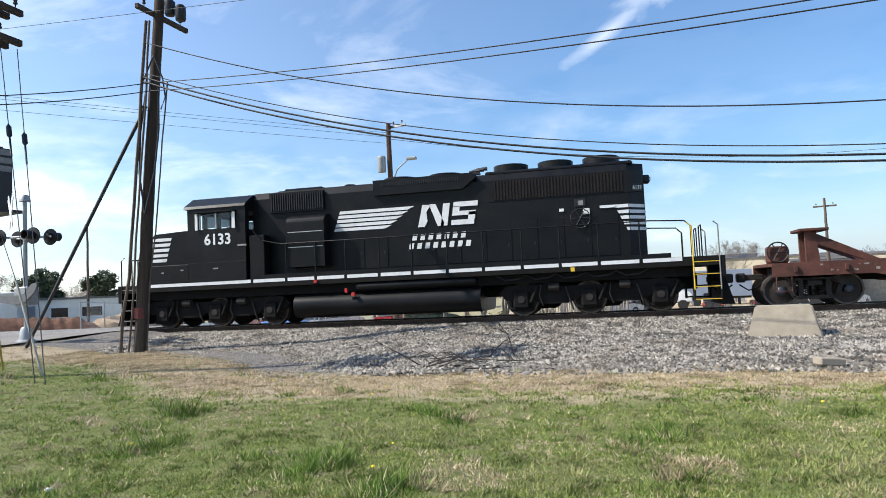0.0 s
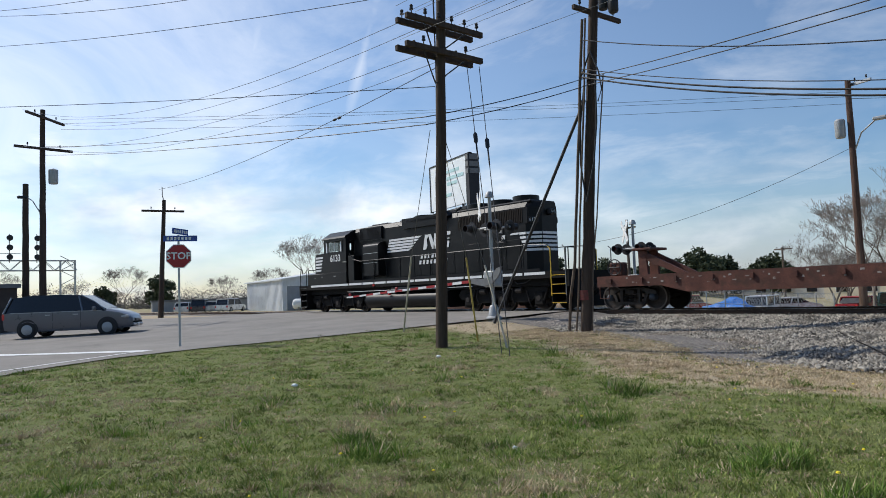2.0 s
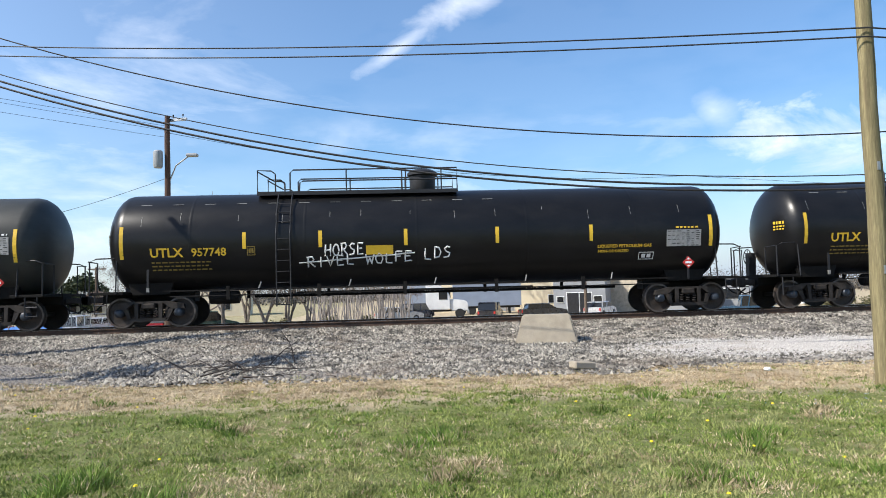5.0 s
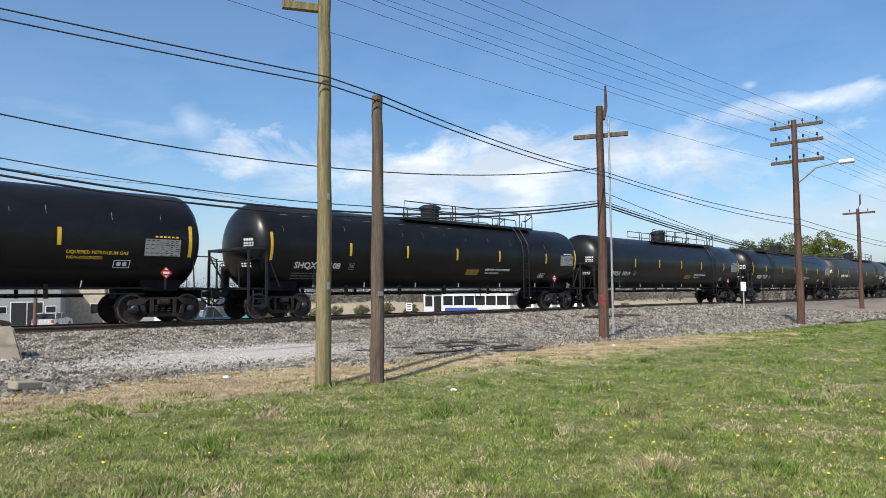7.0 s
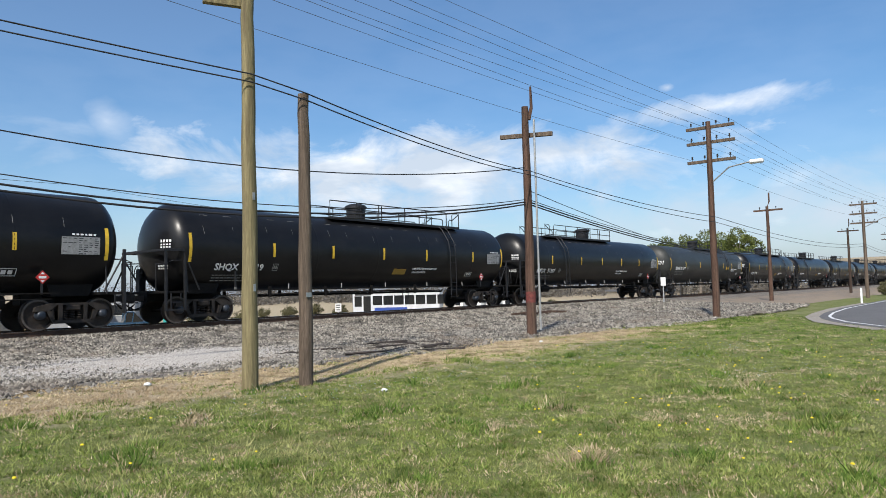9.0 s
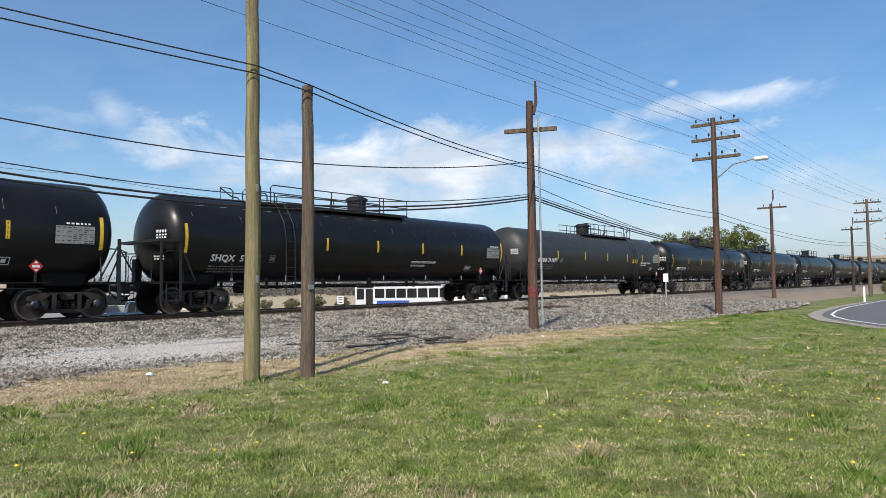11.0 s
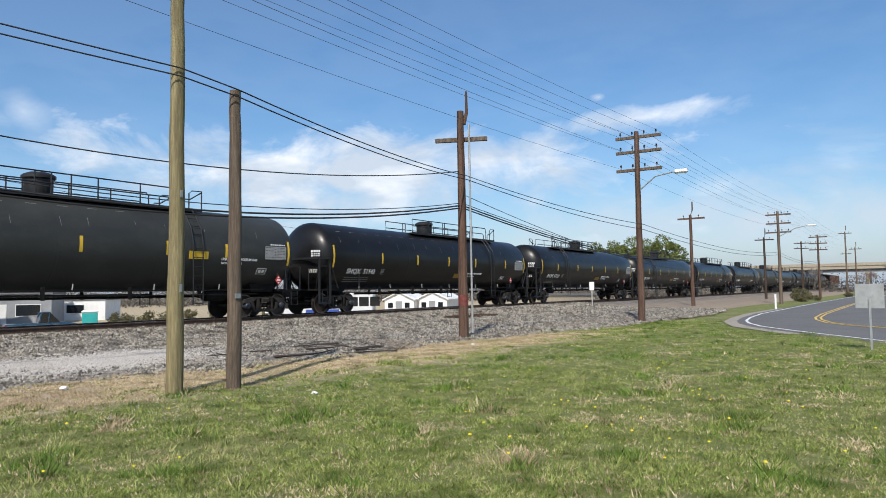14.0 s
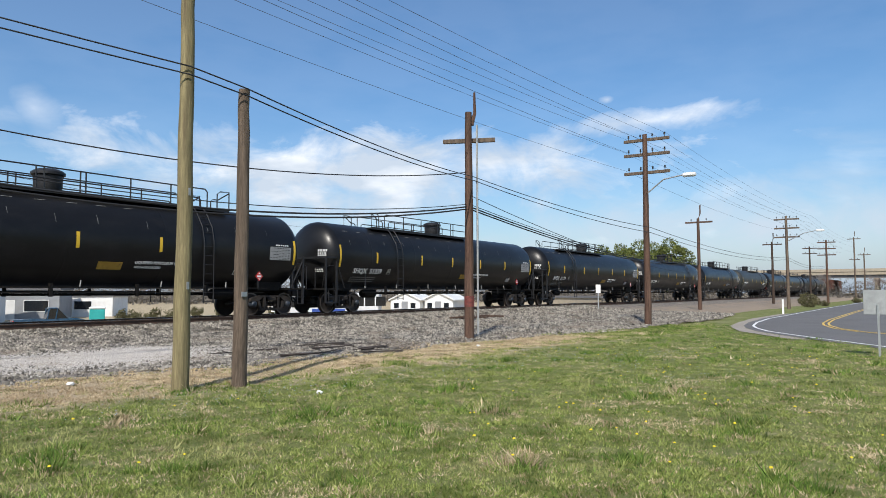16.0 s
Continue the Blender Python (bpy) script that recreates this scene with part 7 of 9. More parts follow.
def left_poles():
    x, y = polar(168.0, 45)
    p = pole("utility_pole", x, y, -0.5, 12.0, 0.2, 0.13, POLE_DARK, "tall dark pole with two crossarms and a transformer")
    crossarm(p, 12.0, (-1.1, 1.2), (1.1, -1.2), POLE_DARK, 2, False, False)
    crossarm(p, 9.9 + 0.35, (-0.1, 1.5), (0.1, -1.47), POLE_DARK, 2, False, False)
    bm = bmesh.new()
    lathe(bm, [(0, 8.3), (0.22, 8.3), (0.25, 8.4), (0.25, 9.1), (0, 9.2)], 14, "z", (0.15, 0.5, 0))
    part("transformer", bm, ALU_PAINT, p, "grey transformer can", True)
    part("lamp_arm", new_tube([(0, -0.1, 6.6), (0, -0.5, 7.3), (0, -0.8, 7.5)], 0.03, 6), GALV, p)
    part("lamp_head", new_box(-0.12, -1.25, 7.4, 0.12, -0.75, 7.55, bevel=0.04), DARK_IRON, p)
    x, y = polar(169.05, 46)
    p = pole("pole_stub", x, y, -0.5, 7.9, 0.2, 0.15, POLE_DARK, "dark bare pole beside the road")
    x, y = polar(160.3, 52)
    p = pole("utility_pole", x, y, -0.4, 8.0, 0.19, 0.12, POLE_DARK, "dark leaning pole with one thin crossarm", (0.0, 0.35))
    crossarm(p, 7.6, (0.3, 1.6), (-0.3, -1.1), POLE_DARK, 2, False, False)
    part("split_top", new_tube([(0, 0.33, 8.3), (-0.05, 0.25, 8.8), (-0.05, 0.25, 9.3)], 0.03, 5), POLE_DARK, p)
    x, y = polar(130.5, 50)
    p = pole("flag_pole", x, y, -0.6, 5.95, 0.09, 0.06, POLE_GREY, "slim grey pole beyond the tracks", category="pole")
    x, y = polar(123.6, 62)
    p = pole("utility_pole", x, y, -1.8, 6.5, 0.15, 0.1, POLE_GREY, "grey pole beyond the parking lot")
    crossarm(p, 7.6, (-0.8, 0.2), (0.8, -0.2), POLE_GREY, 2, False, False)
    x, y = polar(75.0, 70)
    p = pole("utility_pole", x, y, -2, 7.5, 0.16, 0.1, POLE_GREY, "grey pole behind the buildings")
    crossarm(p, 8.8, (-0.9, 0.2), (0.9, -0.2), POLE_GREY, 3, False, False)
    x, y = polar(112.6, 90)
    p = pole("utility_pole", x, y, -2, 4.6, 0.16, 0.1, POLE_GREY, "grey pole behind the buildings")
    crossarm(p, 6.4, (-1.1, 0.2), (1.1, -0.2), POLE_GREY, 3, False, False)
    x, y = polar(70.5, 60)
    p = pole("utility_pole", x, y, -2, 6.5, 0.16, 0.1, POLE_GREY, "grey pole with floodlight behind the buildings")


left_poles()


def gantry():
    g = thing("signal_gantry", "grey steel lattice signal bridge over the tracks", "signal gantry")
    x = -128
    y0, y1 = -34.0, 9.0
    for z in (6.8, 8.4):
        for dx in (-0.5, 0.5):
            part("chord", new_tube([(x + dx, y0, z), (x + dx, y1, z)], 0.09, 5), GALV, g)
    bm = bmesh.new()
    k = 0
    for y in np.arange(y0, y1, 1.6):
        for dx in (-0.5, 0.5):
            tube(bm, [(x + dx, y, 6.8 if k % 2 else 8.4), (x + dx, y + 1.6, 8.4 if k % 2 else 6.8)], 0.05, 4)
        k += 1
    part("lattice", bm, GALV, g)
    for yb in (y1, y1 - 2.2):
        part("leg", new_tube([(x, yb, -0.6), (x, yb, 8.5)], 0.16, 6), GALV, g)
    bm = bmesh.new()
    for k, z in enumerate(np.arange(-0.4, 8, 1.2)):
        tube(bm, [(x, y1 - (0 if k % 2 else 2.2), z), (x, y1 - (2.2 if k % 2 else 0), z + 1.2)], 0.06, 4)
    part("leg_lattice", bm, GALV, g)
    part("walkway_rail", new_tube([(x + 0.5, y0, 9.5), (x + 0.5, y1 - 8, 9.5)], 0.05, 4), GALV, g)
    for az in (170.1, 168.45):
        y = -22.95 + math.tan(radians(180 - az)) * 128
        bm = new_tube([(x + 0.9, y, 8.0), (x + 0.9, y, 12.6)], 0.07, 5)
        m_ = part("signal_mast", bm, DARK_IRON, g)
        for z in (8.9, 10.4, 11.9):
            bm = bmesh.new()
            lathe(bm, [(0, 0.9), (0.44, 0.92), (0.47, 1.0), (0.44, 1.05), (0, 1.1)], 14, "x", (x + 0.4, y, z))
            part("signal_head", bm, DARK_IRON, m_)


gantry()


def billboard():
    b = thing("billboard", "white billboard on a dark steel post with a catwalk", "billboard", m=Matrix.Translation((0, 0, -0.65)))
    px, py = polar(137.0, 64)
    part("post", new_tube([(px, py, -0.9), (px, py, 8.6)], 0.42, 14), DARK_IRON, b, "", True)
    a_, c_ = Vector((*polar(139.1, 67.0), 0)), Vector((*polar(135.8, 60.0), 0))
    d = (c_ - a_).normalized()
    n = Vector((d.y, -d.x, 0))
    if n.dot(Vector((-px, -22.95 - py, 0))) < 0:
        n = -n
    ang = math.atan2(d.y, d.x)
    L_ = (c_ - a_).length
    frame_ = Matrix.Translation(a_) @ Matrix.Rotation(ang, 4, "Z")
    part("panel", new_box(0, -0.1, 9.2, L_, 0.1, 13.4), BILL_WHITE, b, m=frame_)
    for k, (x0, x1, z) in enumerate(((0.30, 0.75, 12.3), (0.35, 0.85, 11.7), (0.45, 0.7, 11.2), (0.35, 0.55, 10.2), (0.2, 0.3, 12.6))):
        part("panel_bar", new_box(L_ * x0, -0.13, z, L_ * x1, 0.13, z + 0.28), BILL_TEAL if k < 4 else SIGN_RED, b, m=frame_)
    bm = bmesh.new()
    for x in (0.0, L_ - 0.1):
        box(bm, x - 0.05, -0.15, 9.1, x + 0.1, 0.15, 13.5)
    box(bm, 0, -0.15, 13.38, L_, 0.15, 13.5)
    part("panel_frame", bm, DARK_IRON, b, m=frame_)
    # side seen end-on: dark braced frame
    bm = bmesh.new()
    box(bm, L_ + 0.12, -0.6, 8.6, L_ + 0.70, 0.4, 13.25)
    part("end_frame", bm, DARK_IRON, b, m=frame_)
    for z in (11.55, 12.15, 12.75):
        part("end_slat", new_box(L_ + 0.70, -0.52, z, L_ + 0.73, 0.34, z + 0.42), BRACKET_GREY, b, m=frame_)
        part("end_slat", new_box(L_ + 0.18, -0.64, z, L_ + 0.64, -0.6, z + 0.42), BRACKET_GREY, b, m=frame_)
    part("catwalk", new_box(-0.6, -1.0, 8.55, L_ + 1.2, 0.9, 8.75), DARK_IRON, b, m=frame_)
    for x in (L_ * 0.3, L_ * 0.8):
        part("strut", new_tube([(x, 0, 8.6), (x, 0, 9.3)], 0.12, 6), DARK_IRON, b, m=frame_)


billboard()

# ---------------------------------------------------------------- buildings
STUCCO = material("cream_stucco", (0.66, 0.58, 0.42), 0.85, 0, 0.08, 1.2, 40, 0.1, (0.5, 0.44, 0.33), 0.25, 0.6)
WALL_WHITE = material("white_wall", (0.74, 0.74, 0.72), 0.7, 0, 0.08, 1, 40, 0.08, (0.55, 0.54, 0.5), 0.25, 0.7)
WALL_GREY = material("grey_wall", (0.26, 0.27, 0.28), 0.75, 0, 0.12, 1, 40, 0.1, (0.18, 0.18, 0.18), 0.3, 0.7)
WALL_BLUE = material("blue_grey_wall", (0.22, 0.26, 0.33), 0.7, 0, 0.1, 1, 40, 0.1)
STONE_WALL = material("pale_stone_wall", (0.5, 0.43, 0.33), 0.9, 0, 0.25, 2.5, 20, 0.5, (0.36, 0.31, 0.25), 0.5, 2)
ROOF_GREY = material("grey_roofing", (0.14, 0.14, 0.145), 0.85, 0, 0.2, 1, 30, 0.2)


def building(name, az, d, width, depth, z0, height, mat, label, turn=0.0, gable=0.0, doors=(), windows=(), ribs=0.0, roof_mat=None):
    """A building with its front middle at (az, d), facing the camera's stand but for turn; x runs along the front."""
    x, y = polar(az, d)
    b = thing(name, label, "building", m=pose(x, y, z0, 0, 0, az - 90 + turn))
    w = width / 2
    bm = bmesh.new()
    if gable:
        slab(bm, [(-w, -0.3), (w, -0.3), (w, height), (0, height + gable), (-w, height)], 0, depth)
    else:
        box(bm, -w, 0, -0.3, w, depth, height)
    part("wall", bm, mat, b)
    if ribs:
        bm = bmesh.new()
        for k in np.arange(-w, w, ribs):
            box(bm, k, -0.04, 0, k + ribs * 0.35, 0.0, height)
        for k in np.arange(0, depth, ribs):
            for s in (-1, 1):
                box(bm, s * w - 0.04, k, 0, s * w + 0.04, k + ribs * 0.35, height)
        r = part("cladding_ribs", bm, mat, b)
        tagged(r, kind="stuff")
    bm = bmesh.new()
    if gable:
        slab(bm, [(-w - 0.3, height - 0.12), (0, height + gable), (w + 0.3, height - 0.12), (w + 0.3, height + 0.03), (0, height + gable + 0.16), (-w - 0.3, height + 0.03)], -0.3, depth + 0.3)
    else:
        box(bm, -w - 0.15, -0.15, height, w + 0.15, depth + 0.15, height + 0.22)
    part("roof", bm, roof_mat or ROOF_GREY, b)
    for x0, x1, z1, m_ in doors:
        dr = part("door", new_box(x0, -0.06, 0, x1, 0.02, z1), m_, b)
        part("door_frame", new_box(x0 - 0.08, -0.04, 0, x1 + 0.08, -0.01, z1 + 0.08), WALL_WHITE, dr)
    for x0, x1, za, zb in windows:
        wn = part("window", new_box(x0 - 0.07, -0.05, za - 0.07, x1 + 0.07, -0.01, zb + 0.07), WALL_WHITE, b)
        part("pane", new_box(x0, -0.07, za, x1, -0.05, zb), DARK_IRON_GLOSS, wn)
    return b


building("metal_shed", 146.7, 84, 14, 15, -0.55, 3.6, CORRUGATED, "pale corrugated metal shed with low gabled roof", 22, 0.8, ((-6.5, -3.5, 2.8, WALL_GREY),), (), 0.45, CORRUGATED)
building("metal_shed", 139.0, 84, 12, 12, -0.7, 3.1, CORRUGATED, "long pale corrugated shed wing", -12, 0.0, ((-2, 1, 2.6, WALL_GREY),), (), 0.45, CORRUGATED)
building("low_building", 132.2, 88, 15, 10, -1.0, 2.8, WALL_WHITE, "low white building behind the crossing", 0, 0, ((-4, -2.5, 2.2, WALL_GREY),), ((-1, 0.6, 0.9, 1.9), (2, 4, 0.9, 1.9)))
building("shop_building", 79.8, 92, 22, 12, -2.1, 5.2, STUCCO, "cream stucco building with a recessed doorway", -3, 0, ((-3.4, -1.4, 2.3, WALL_GREY), (6.5, 8.0, 2.2, WALL_WHITE)), ((3, 4.2, 1.0, 2.0), (-8, -6.6, 1.0, 2.0)))
building("warehouse", 84.6, 104, 18, 14, -2.1, 6.0, WALL_BLUE, "blue-grey warehouse behind the parked trucks", 0, 0, (), ())
building("store_front", 75.5, 78, 5.6, 6, -2.1, 4.4, WALL_GREY, "grey building with double doors and white notices", -8, 0, ((-1.3, -0.05, 2.3, DARK_IRON), (0.05, 1.3, 2.3, DARK_IRON)), ((-2.4, -1.7, 1.3, 1.9), (1.6, 2.4, 1.3, 1.9)))
building("stone_building", 72.2, 84, 10, 9, -2.1, 4.8, STONE_WALL, "pale rough stone building", -6, 0, (), ((-3, -2, 1, 2), (1, 2, 1, 2)))
building("garage", 68.3, 82, 4.4, 7, -2.1, 4.7, WALL_WHITE, "white garage with a wide door", -10, 0, ((-1.5, 1.5, 2.4, WALL_GREY),), ())
building("low_building", 65.0, 92, 7, 8, -2.1, 3.4, WALL_GREY, "grey flat-roofed building beyond the lot", -12, 0, ((-2, -1, 2.2, WALL_WHITE),), ((0, 2.4, 1, 2.2),))
building("low_building", 60.8, 100, 5, 8, -2.1, 2.6, WALL_WHITE, "white flat-roofed building beyond the lot", -15, 0, (), ((-2, 0, 1, 2),))
for az in (37.4, 34.7):
    building("small_house", az, 96, 4.2, 6, -2.0, 1.9, WALL_WHITE, "small white gabled house", -20, 1.0, ((-0.5, 0.4, 1.7, WALL_GREY),), ((0.8, 1.5, 0.8, 1.5), (-1.6, -0.9, 0.8, 1.5)), 0, WALL_WHITE)
building("low_wall", 24.2, 78, 9, 0.5, -1.6, 1.9, CONCRETE, "grey concrete wall beyond the track", -50)
building("brick_building", 174.6, 44, 8, 8, -0.6, 2.6, BRICK_DARK, "dark brown building at the roadside", 10)
building("canopy_building", 157.0, 104, 14, 6, -0.6, 1.6, WALL_GREY, "long grey carport beyond the tracks", 5)
for az, d, w, h, m_ in ((115, 120, 22, 3.6, WALL_WHITE), (124, 125, 18, 4.2, WALL_GREY), (106, 110, 16, 4.6, STUCCO)):
    building("low_building", az, d, w, 10, -2.1, h, m_, "low flat-roofed building in the distance", -8, 0, (), tuple((q, q + 1.4, 1.0, 2.2) for q in np.arange(-w / 2 + 1.5, w / 2 - 2, 3.5)))

# ---------------------------------------------------------------- parked vehicles
RUBBER = material("black_rubber", (0.02, 0.02, 0.02), 0.85, 0, 0.2, 8, 60, 0.1)


def car(az, d, z, turn, colour, kind="car", label=""):
    x, y = polar(az, d)
    paint = material("car_paint_" + kind, colour, 0.28, 0.2, 0.05, 2, 60, 0, coat=0.5)
    c = thing("parked_" + kind, label, kind, "parked vehicles", pose(x, y, z, 0, 0, az - 90 + turn))
    L_, H = (2.7, 1.85) if kind == "pickup" else (2.35, 1.72) if kind == "suv" else (2.3, 1.45)
    bm = bmesh.new()
    slab(bm, [(-L_, 0.35), (-L_, 0.92), (L_ - 0.9, 0.98), (L_ - 0.1, 0.8), (L_, 0.4), (L_ - 0.1, 0.25), (-L_ + 0.1, 0.25)], -0.9, 0.9)
    bmesh.ops.bevel(bm, geom=bm.edges[:], offset=0.06, segments=2, affect="EDGES")
    part("body", bm, paint, c, "", True)
    r0, r1 = (-0.4, 1.2) if kind == "pickup" else (-L_ + 0.1, L_ - 1.0) if kind == "suv" else (-L_ + 0.5, L_ - 1.1)
    bm = bmesh.new()
    slab(bm, [(r0, 0.95), (r1, 0.97), (r1 - 0.75, H - 0.07), (r0 + 0.3, H - 0.07)], -0.8, 0.8)
    part("glazing", bm, DARK_IRON_GLOSS, c)
    part("roof", new_box(r0 + 0.22, -0.78, H - 0.1, r1 - 0.7, 0.78, H, bevel=0.04), paint, c)
    for s in (-1, 1):
        for q in (r0 + 0.1, (r0 + r1) / 2 - 0.1):
            part("pillar", new_tube([(q, s * 0.82, 0.95), (q + 0.12, s * 0.79, H - 0.05)], 0.05, 5), paint, c)
        for q in (-L_ + 0.8, L_ - 0.85):
            w_ = part("wheel", lathe(bmesh.new(), [(0, -0.1), (0.3, -0.1), (0.33, -0.06), (0.33, 0.06), (0.3, 0.1), (0, 0.1)], 18, "y", (q, s * 0.82, 0.33)), RUBBER, c, "", True)
            part("hubcap", lathe(bmesh.new(), [(0, -0.12), (0.17, -0.11), (0.17, 0.11), (0, 0.12)], 12, "y", (q, s * 0.82, 0.33)), ALU_PAINT, w_, "", True)
        part("headlight", new_box(L_ - 0.14, s * 0.65 - 0.15, 0.58, L_ + 0.01, s * 0.65 + 0.15, 0.72, bevel=0.03), WHITE_PAINT, c)
        part("tail_light", new_box(-L_ - 0.01, s * 0.78 - 0.08, 0.6, -L_ + 0.08, s * 0.78 + 0.08, 0.85), RED_PAINT, c)
    return c


for az, d, z, turn, col, kind, lab in (
        (82.6, 70, -2.1, 80, (0.03, 0.03, 0.035), "suv", "dark parked sport utility vehicle in the lot"), (78.4, 70, -2.1, 15, (0.03, 0.03, 0.032), "car", "black parked sedan in the lot"), (90.0, 70, -2.1, 20, (0.5, 0.5, 0.5), "car", "silver parked sedan in the lot"),
        (88.6, 74, -2.1, 60, (0.05, 0.06, 0.09), "suv", "dark blue parked sport utility vehicle"), (73.9, 72, -2.1, 70, (0.55, 0.55, 0.56), "car", "silver parked sedan in the lot"), (104.8, 60, -2.0, 5, (0.03, 0.07, 0.06), "suv", "dark green parked sport utility vehicle"),
        (107.7, 62, -2.0, 60, (0.28, 0.02, 0.02), "car", "red parked sedan in the lot"), (124.5, 66, -1.9, 5, (0.3, 0.02, 0.02), "car", "red parked sedan with open lot around"), (121.8, 64, -1.9, 5, (0.75, 0.75, 0.74), "pickup", "white parked pickup truck"),
        (119.4, 66, -1.9, 50, (0.3, 0.02, 0.02), "suv", "red parked sport utility vehicle"), (113.9, 62, -2.0, 70, (0.75, 0.75, 0.75), "suv", "white parked sport utility vehicle"), (112.3, 64, -2.0, 30, (0.7, 0.7, 0.7), "car", "white parked sedan in the lot"),
        (63.4, 66, -2.1, 8, (0.03, 0.08, 0.14), "pickup", "dark blue parked pickup truck"), (158.6, 96, -0.6, 80, (0.6, 0.6, 0.6), "car", "silver parked sedan beyond the track"), (157.4, 96, -0.6, 80, (0.05, 0.05, 0.06), "suv", "black parked sport utility vehicle beyond the track"),
        (156.4, 96, -0.6, 80, (0.5, 0.5, 0.5), "car", "grey parked sedan beyond the track"), (155.2, 95, -0.6, 60, (0.7, 0.7, 0.7), "suv", "white parked sport utility vehicle beyond the track")):
    car(az, d, z, turn, col, kind, lab)


def semi_truck():
    x, y = polar(86.6, 76)
    t = thing("semi_truck", "white semi truck parked before a warehouse", "truck", m=pose(x, y, -2.1, 0, 0, -4))
    bm = bmesh.new()
    slab(bm, [(-1.6, 0.9), (1.0, 0.9), (1.0, 2.3), (0.7, 3.0), (-0.1, 3.5), (-1.6, 3.6)], -1.2, 1.2)
    bmesh.ops.bevel(bm, geom=bm.edges[:], offset=0.08, segments=2, affect="EDGES")
    part("cab", bm, WALL_WHITE, t, "", True)
    bm = bmesh.new()
    slab(bm, [(1.0, 0.8), (2.9, 0.75), (2.9, 1.55), (2.6, 1.85), (1.0, 2.05)], -1.0, 1.0)
    bmesh.ops.bevel(bm, geom=bm.edges[:], offset=0.08, segments=2, affect="EDGES")
    part("bonnet", bm, WALL_WHITE, t, "", True)
    part("windscreen", new_box(0.78, -1.05, 2.15, 1.04, 1.05, 2.85), DARK_IRON_GLOSS, t)
    part("side_window", new_box(-0.2, -1.23, 2.0, 0.7, -1.2, 2.75), DARK_IRON_GLOSS, t)
    part("frame", new_box(-3.4, -0.5, 0.7, 2.8, 0.5, 0.95), DARK_IRON, t)
    part("bumper", new_box(2.8, -1.15, 0.45, 3.0, 1.15, 0.8, bevel=0.03), ALU_PAINT, t)
    for q in (-2.9, -1.6, 2.0):
        for s in (-1, 1):
            part("wheel", lathe(bmesh.new(), [(0, -0.14), (0.46, -0.14), (0.5, -0.08), (0.5, 0.08), (0.46, 0.14), (0, 0.14)], 18, "y", (q, s * 0.98, 0.5)), RUBBER, t, "", True)
    x, y = polar(82.9, 84)
    b = thing("box_trailer", "grey-blue box trailer parked behind the truck", "trailer", m=pose(x, y, -2.1, 0, 0, -4))
    part("body", new_box(-4, -1.25, 1.0, 4, 1.25, 3.9, bevel=0.03), WALL_BLUE, b)
    part("underframe", new_box(-3.9, -0.5, 0.75, 3.9, 0.5, 1.0), DARK_IRON, b)
    for q in (-3, -1.8):
        for s in (-1, 1):
            part("wheel", lathe(bmesh.new(), [(0, -0.14), (0.46, -0.14), (0.5, -0.08), (0.5, 0.08), (0.46, 0.14), (0, 0.14)], 18, "y", (q, s * 0.98, 0.5)), RUBBER, b, "", True)
    for s in (-1, 1):
        part("landing_leg", new_box(2.6, s * 0.8 - 0.06, 0, 2.75, s * 0.8 + 0.06, 0.8), DARK_IRON, b)


semi_truck()


BUS_GREY = material("dull_white_coachwork", (0.62, 0.63, 0.64), 0.4, 0, 0.08, 1, 40, 0.03, (0.35, 0.35, 0.34), 0.25, 0.7)


def bus():
    x, y = polar(42.6, 82)
    b = thing("bus", "white transit bus with dark windows and blue trim", "bus", m=pose(x, y, -2.15, 0, 0, 43.7 - 90 - 12))
    bm = new_box(-5.6, -1.25, 0.35, 4.6, 1.25, 3.1, bevel=0.12)
    part("body", bm, BUS_GREY, b, "", True)
    for k in range(7):
        q = -3.2 + k * 1.25
        part("window", new_box(q, -1.27, 1.55, q + 1.1, -1.24, 2.6), DARK_IRON_GLOSS, b)
    for q in (-5.35, -4.3):
        part("window", new_box(q, -1.27, 0.7 if q > -5 else 1.4, q + 0.85, -1.24, 2.6), DARK_IRON_GLOSS, b)
    part("windscreen", new_box(-5.64, -1.05, 1.2, -5.58, 1.05, 2.5), DARK_IRON_GLOSS, b)
    part("destination_sign", new_box(-5.3, -1.28, 2.68, -3.4, -1.24, 2.95), DARK_IRON, b)
    part("stripe", new_box(-3.0, -1.28, 0.85, 0.8, -1.25, 1.25), SIGN_BLUE, b, "blue painted trim")
    for q in (-3.6, 3.4):
        for s in (-1, 1):
            part("wheel", lathe(bmesh.new(), [(0, -0.14), (0.44, -0.14), (0.48, -0.08), (0.48, 0.08), (0.44, 0.14), (0, 0.14)], 18, "y", (q, s * 1.15, 0.48)), RUBBER, b, "", True)


bus()


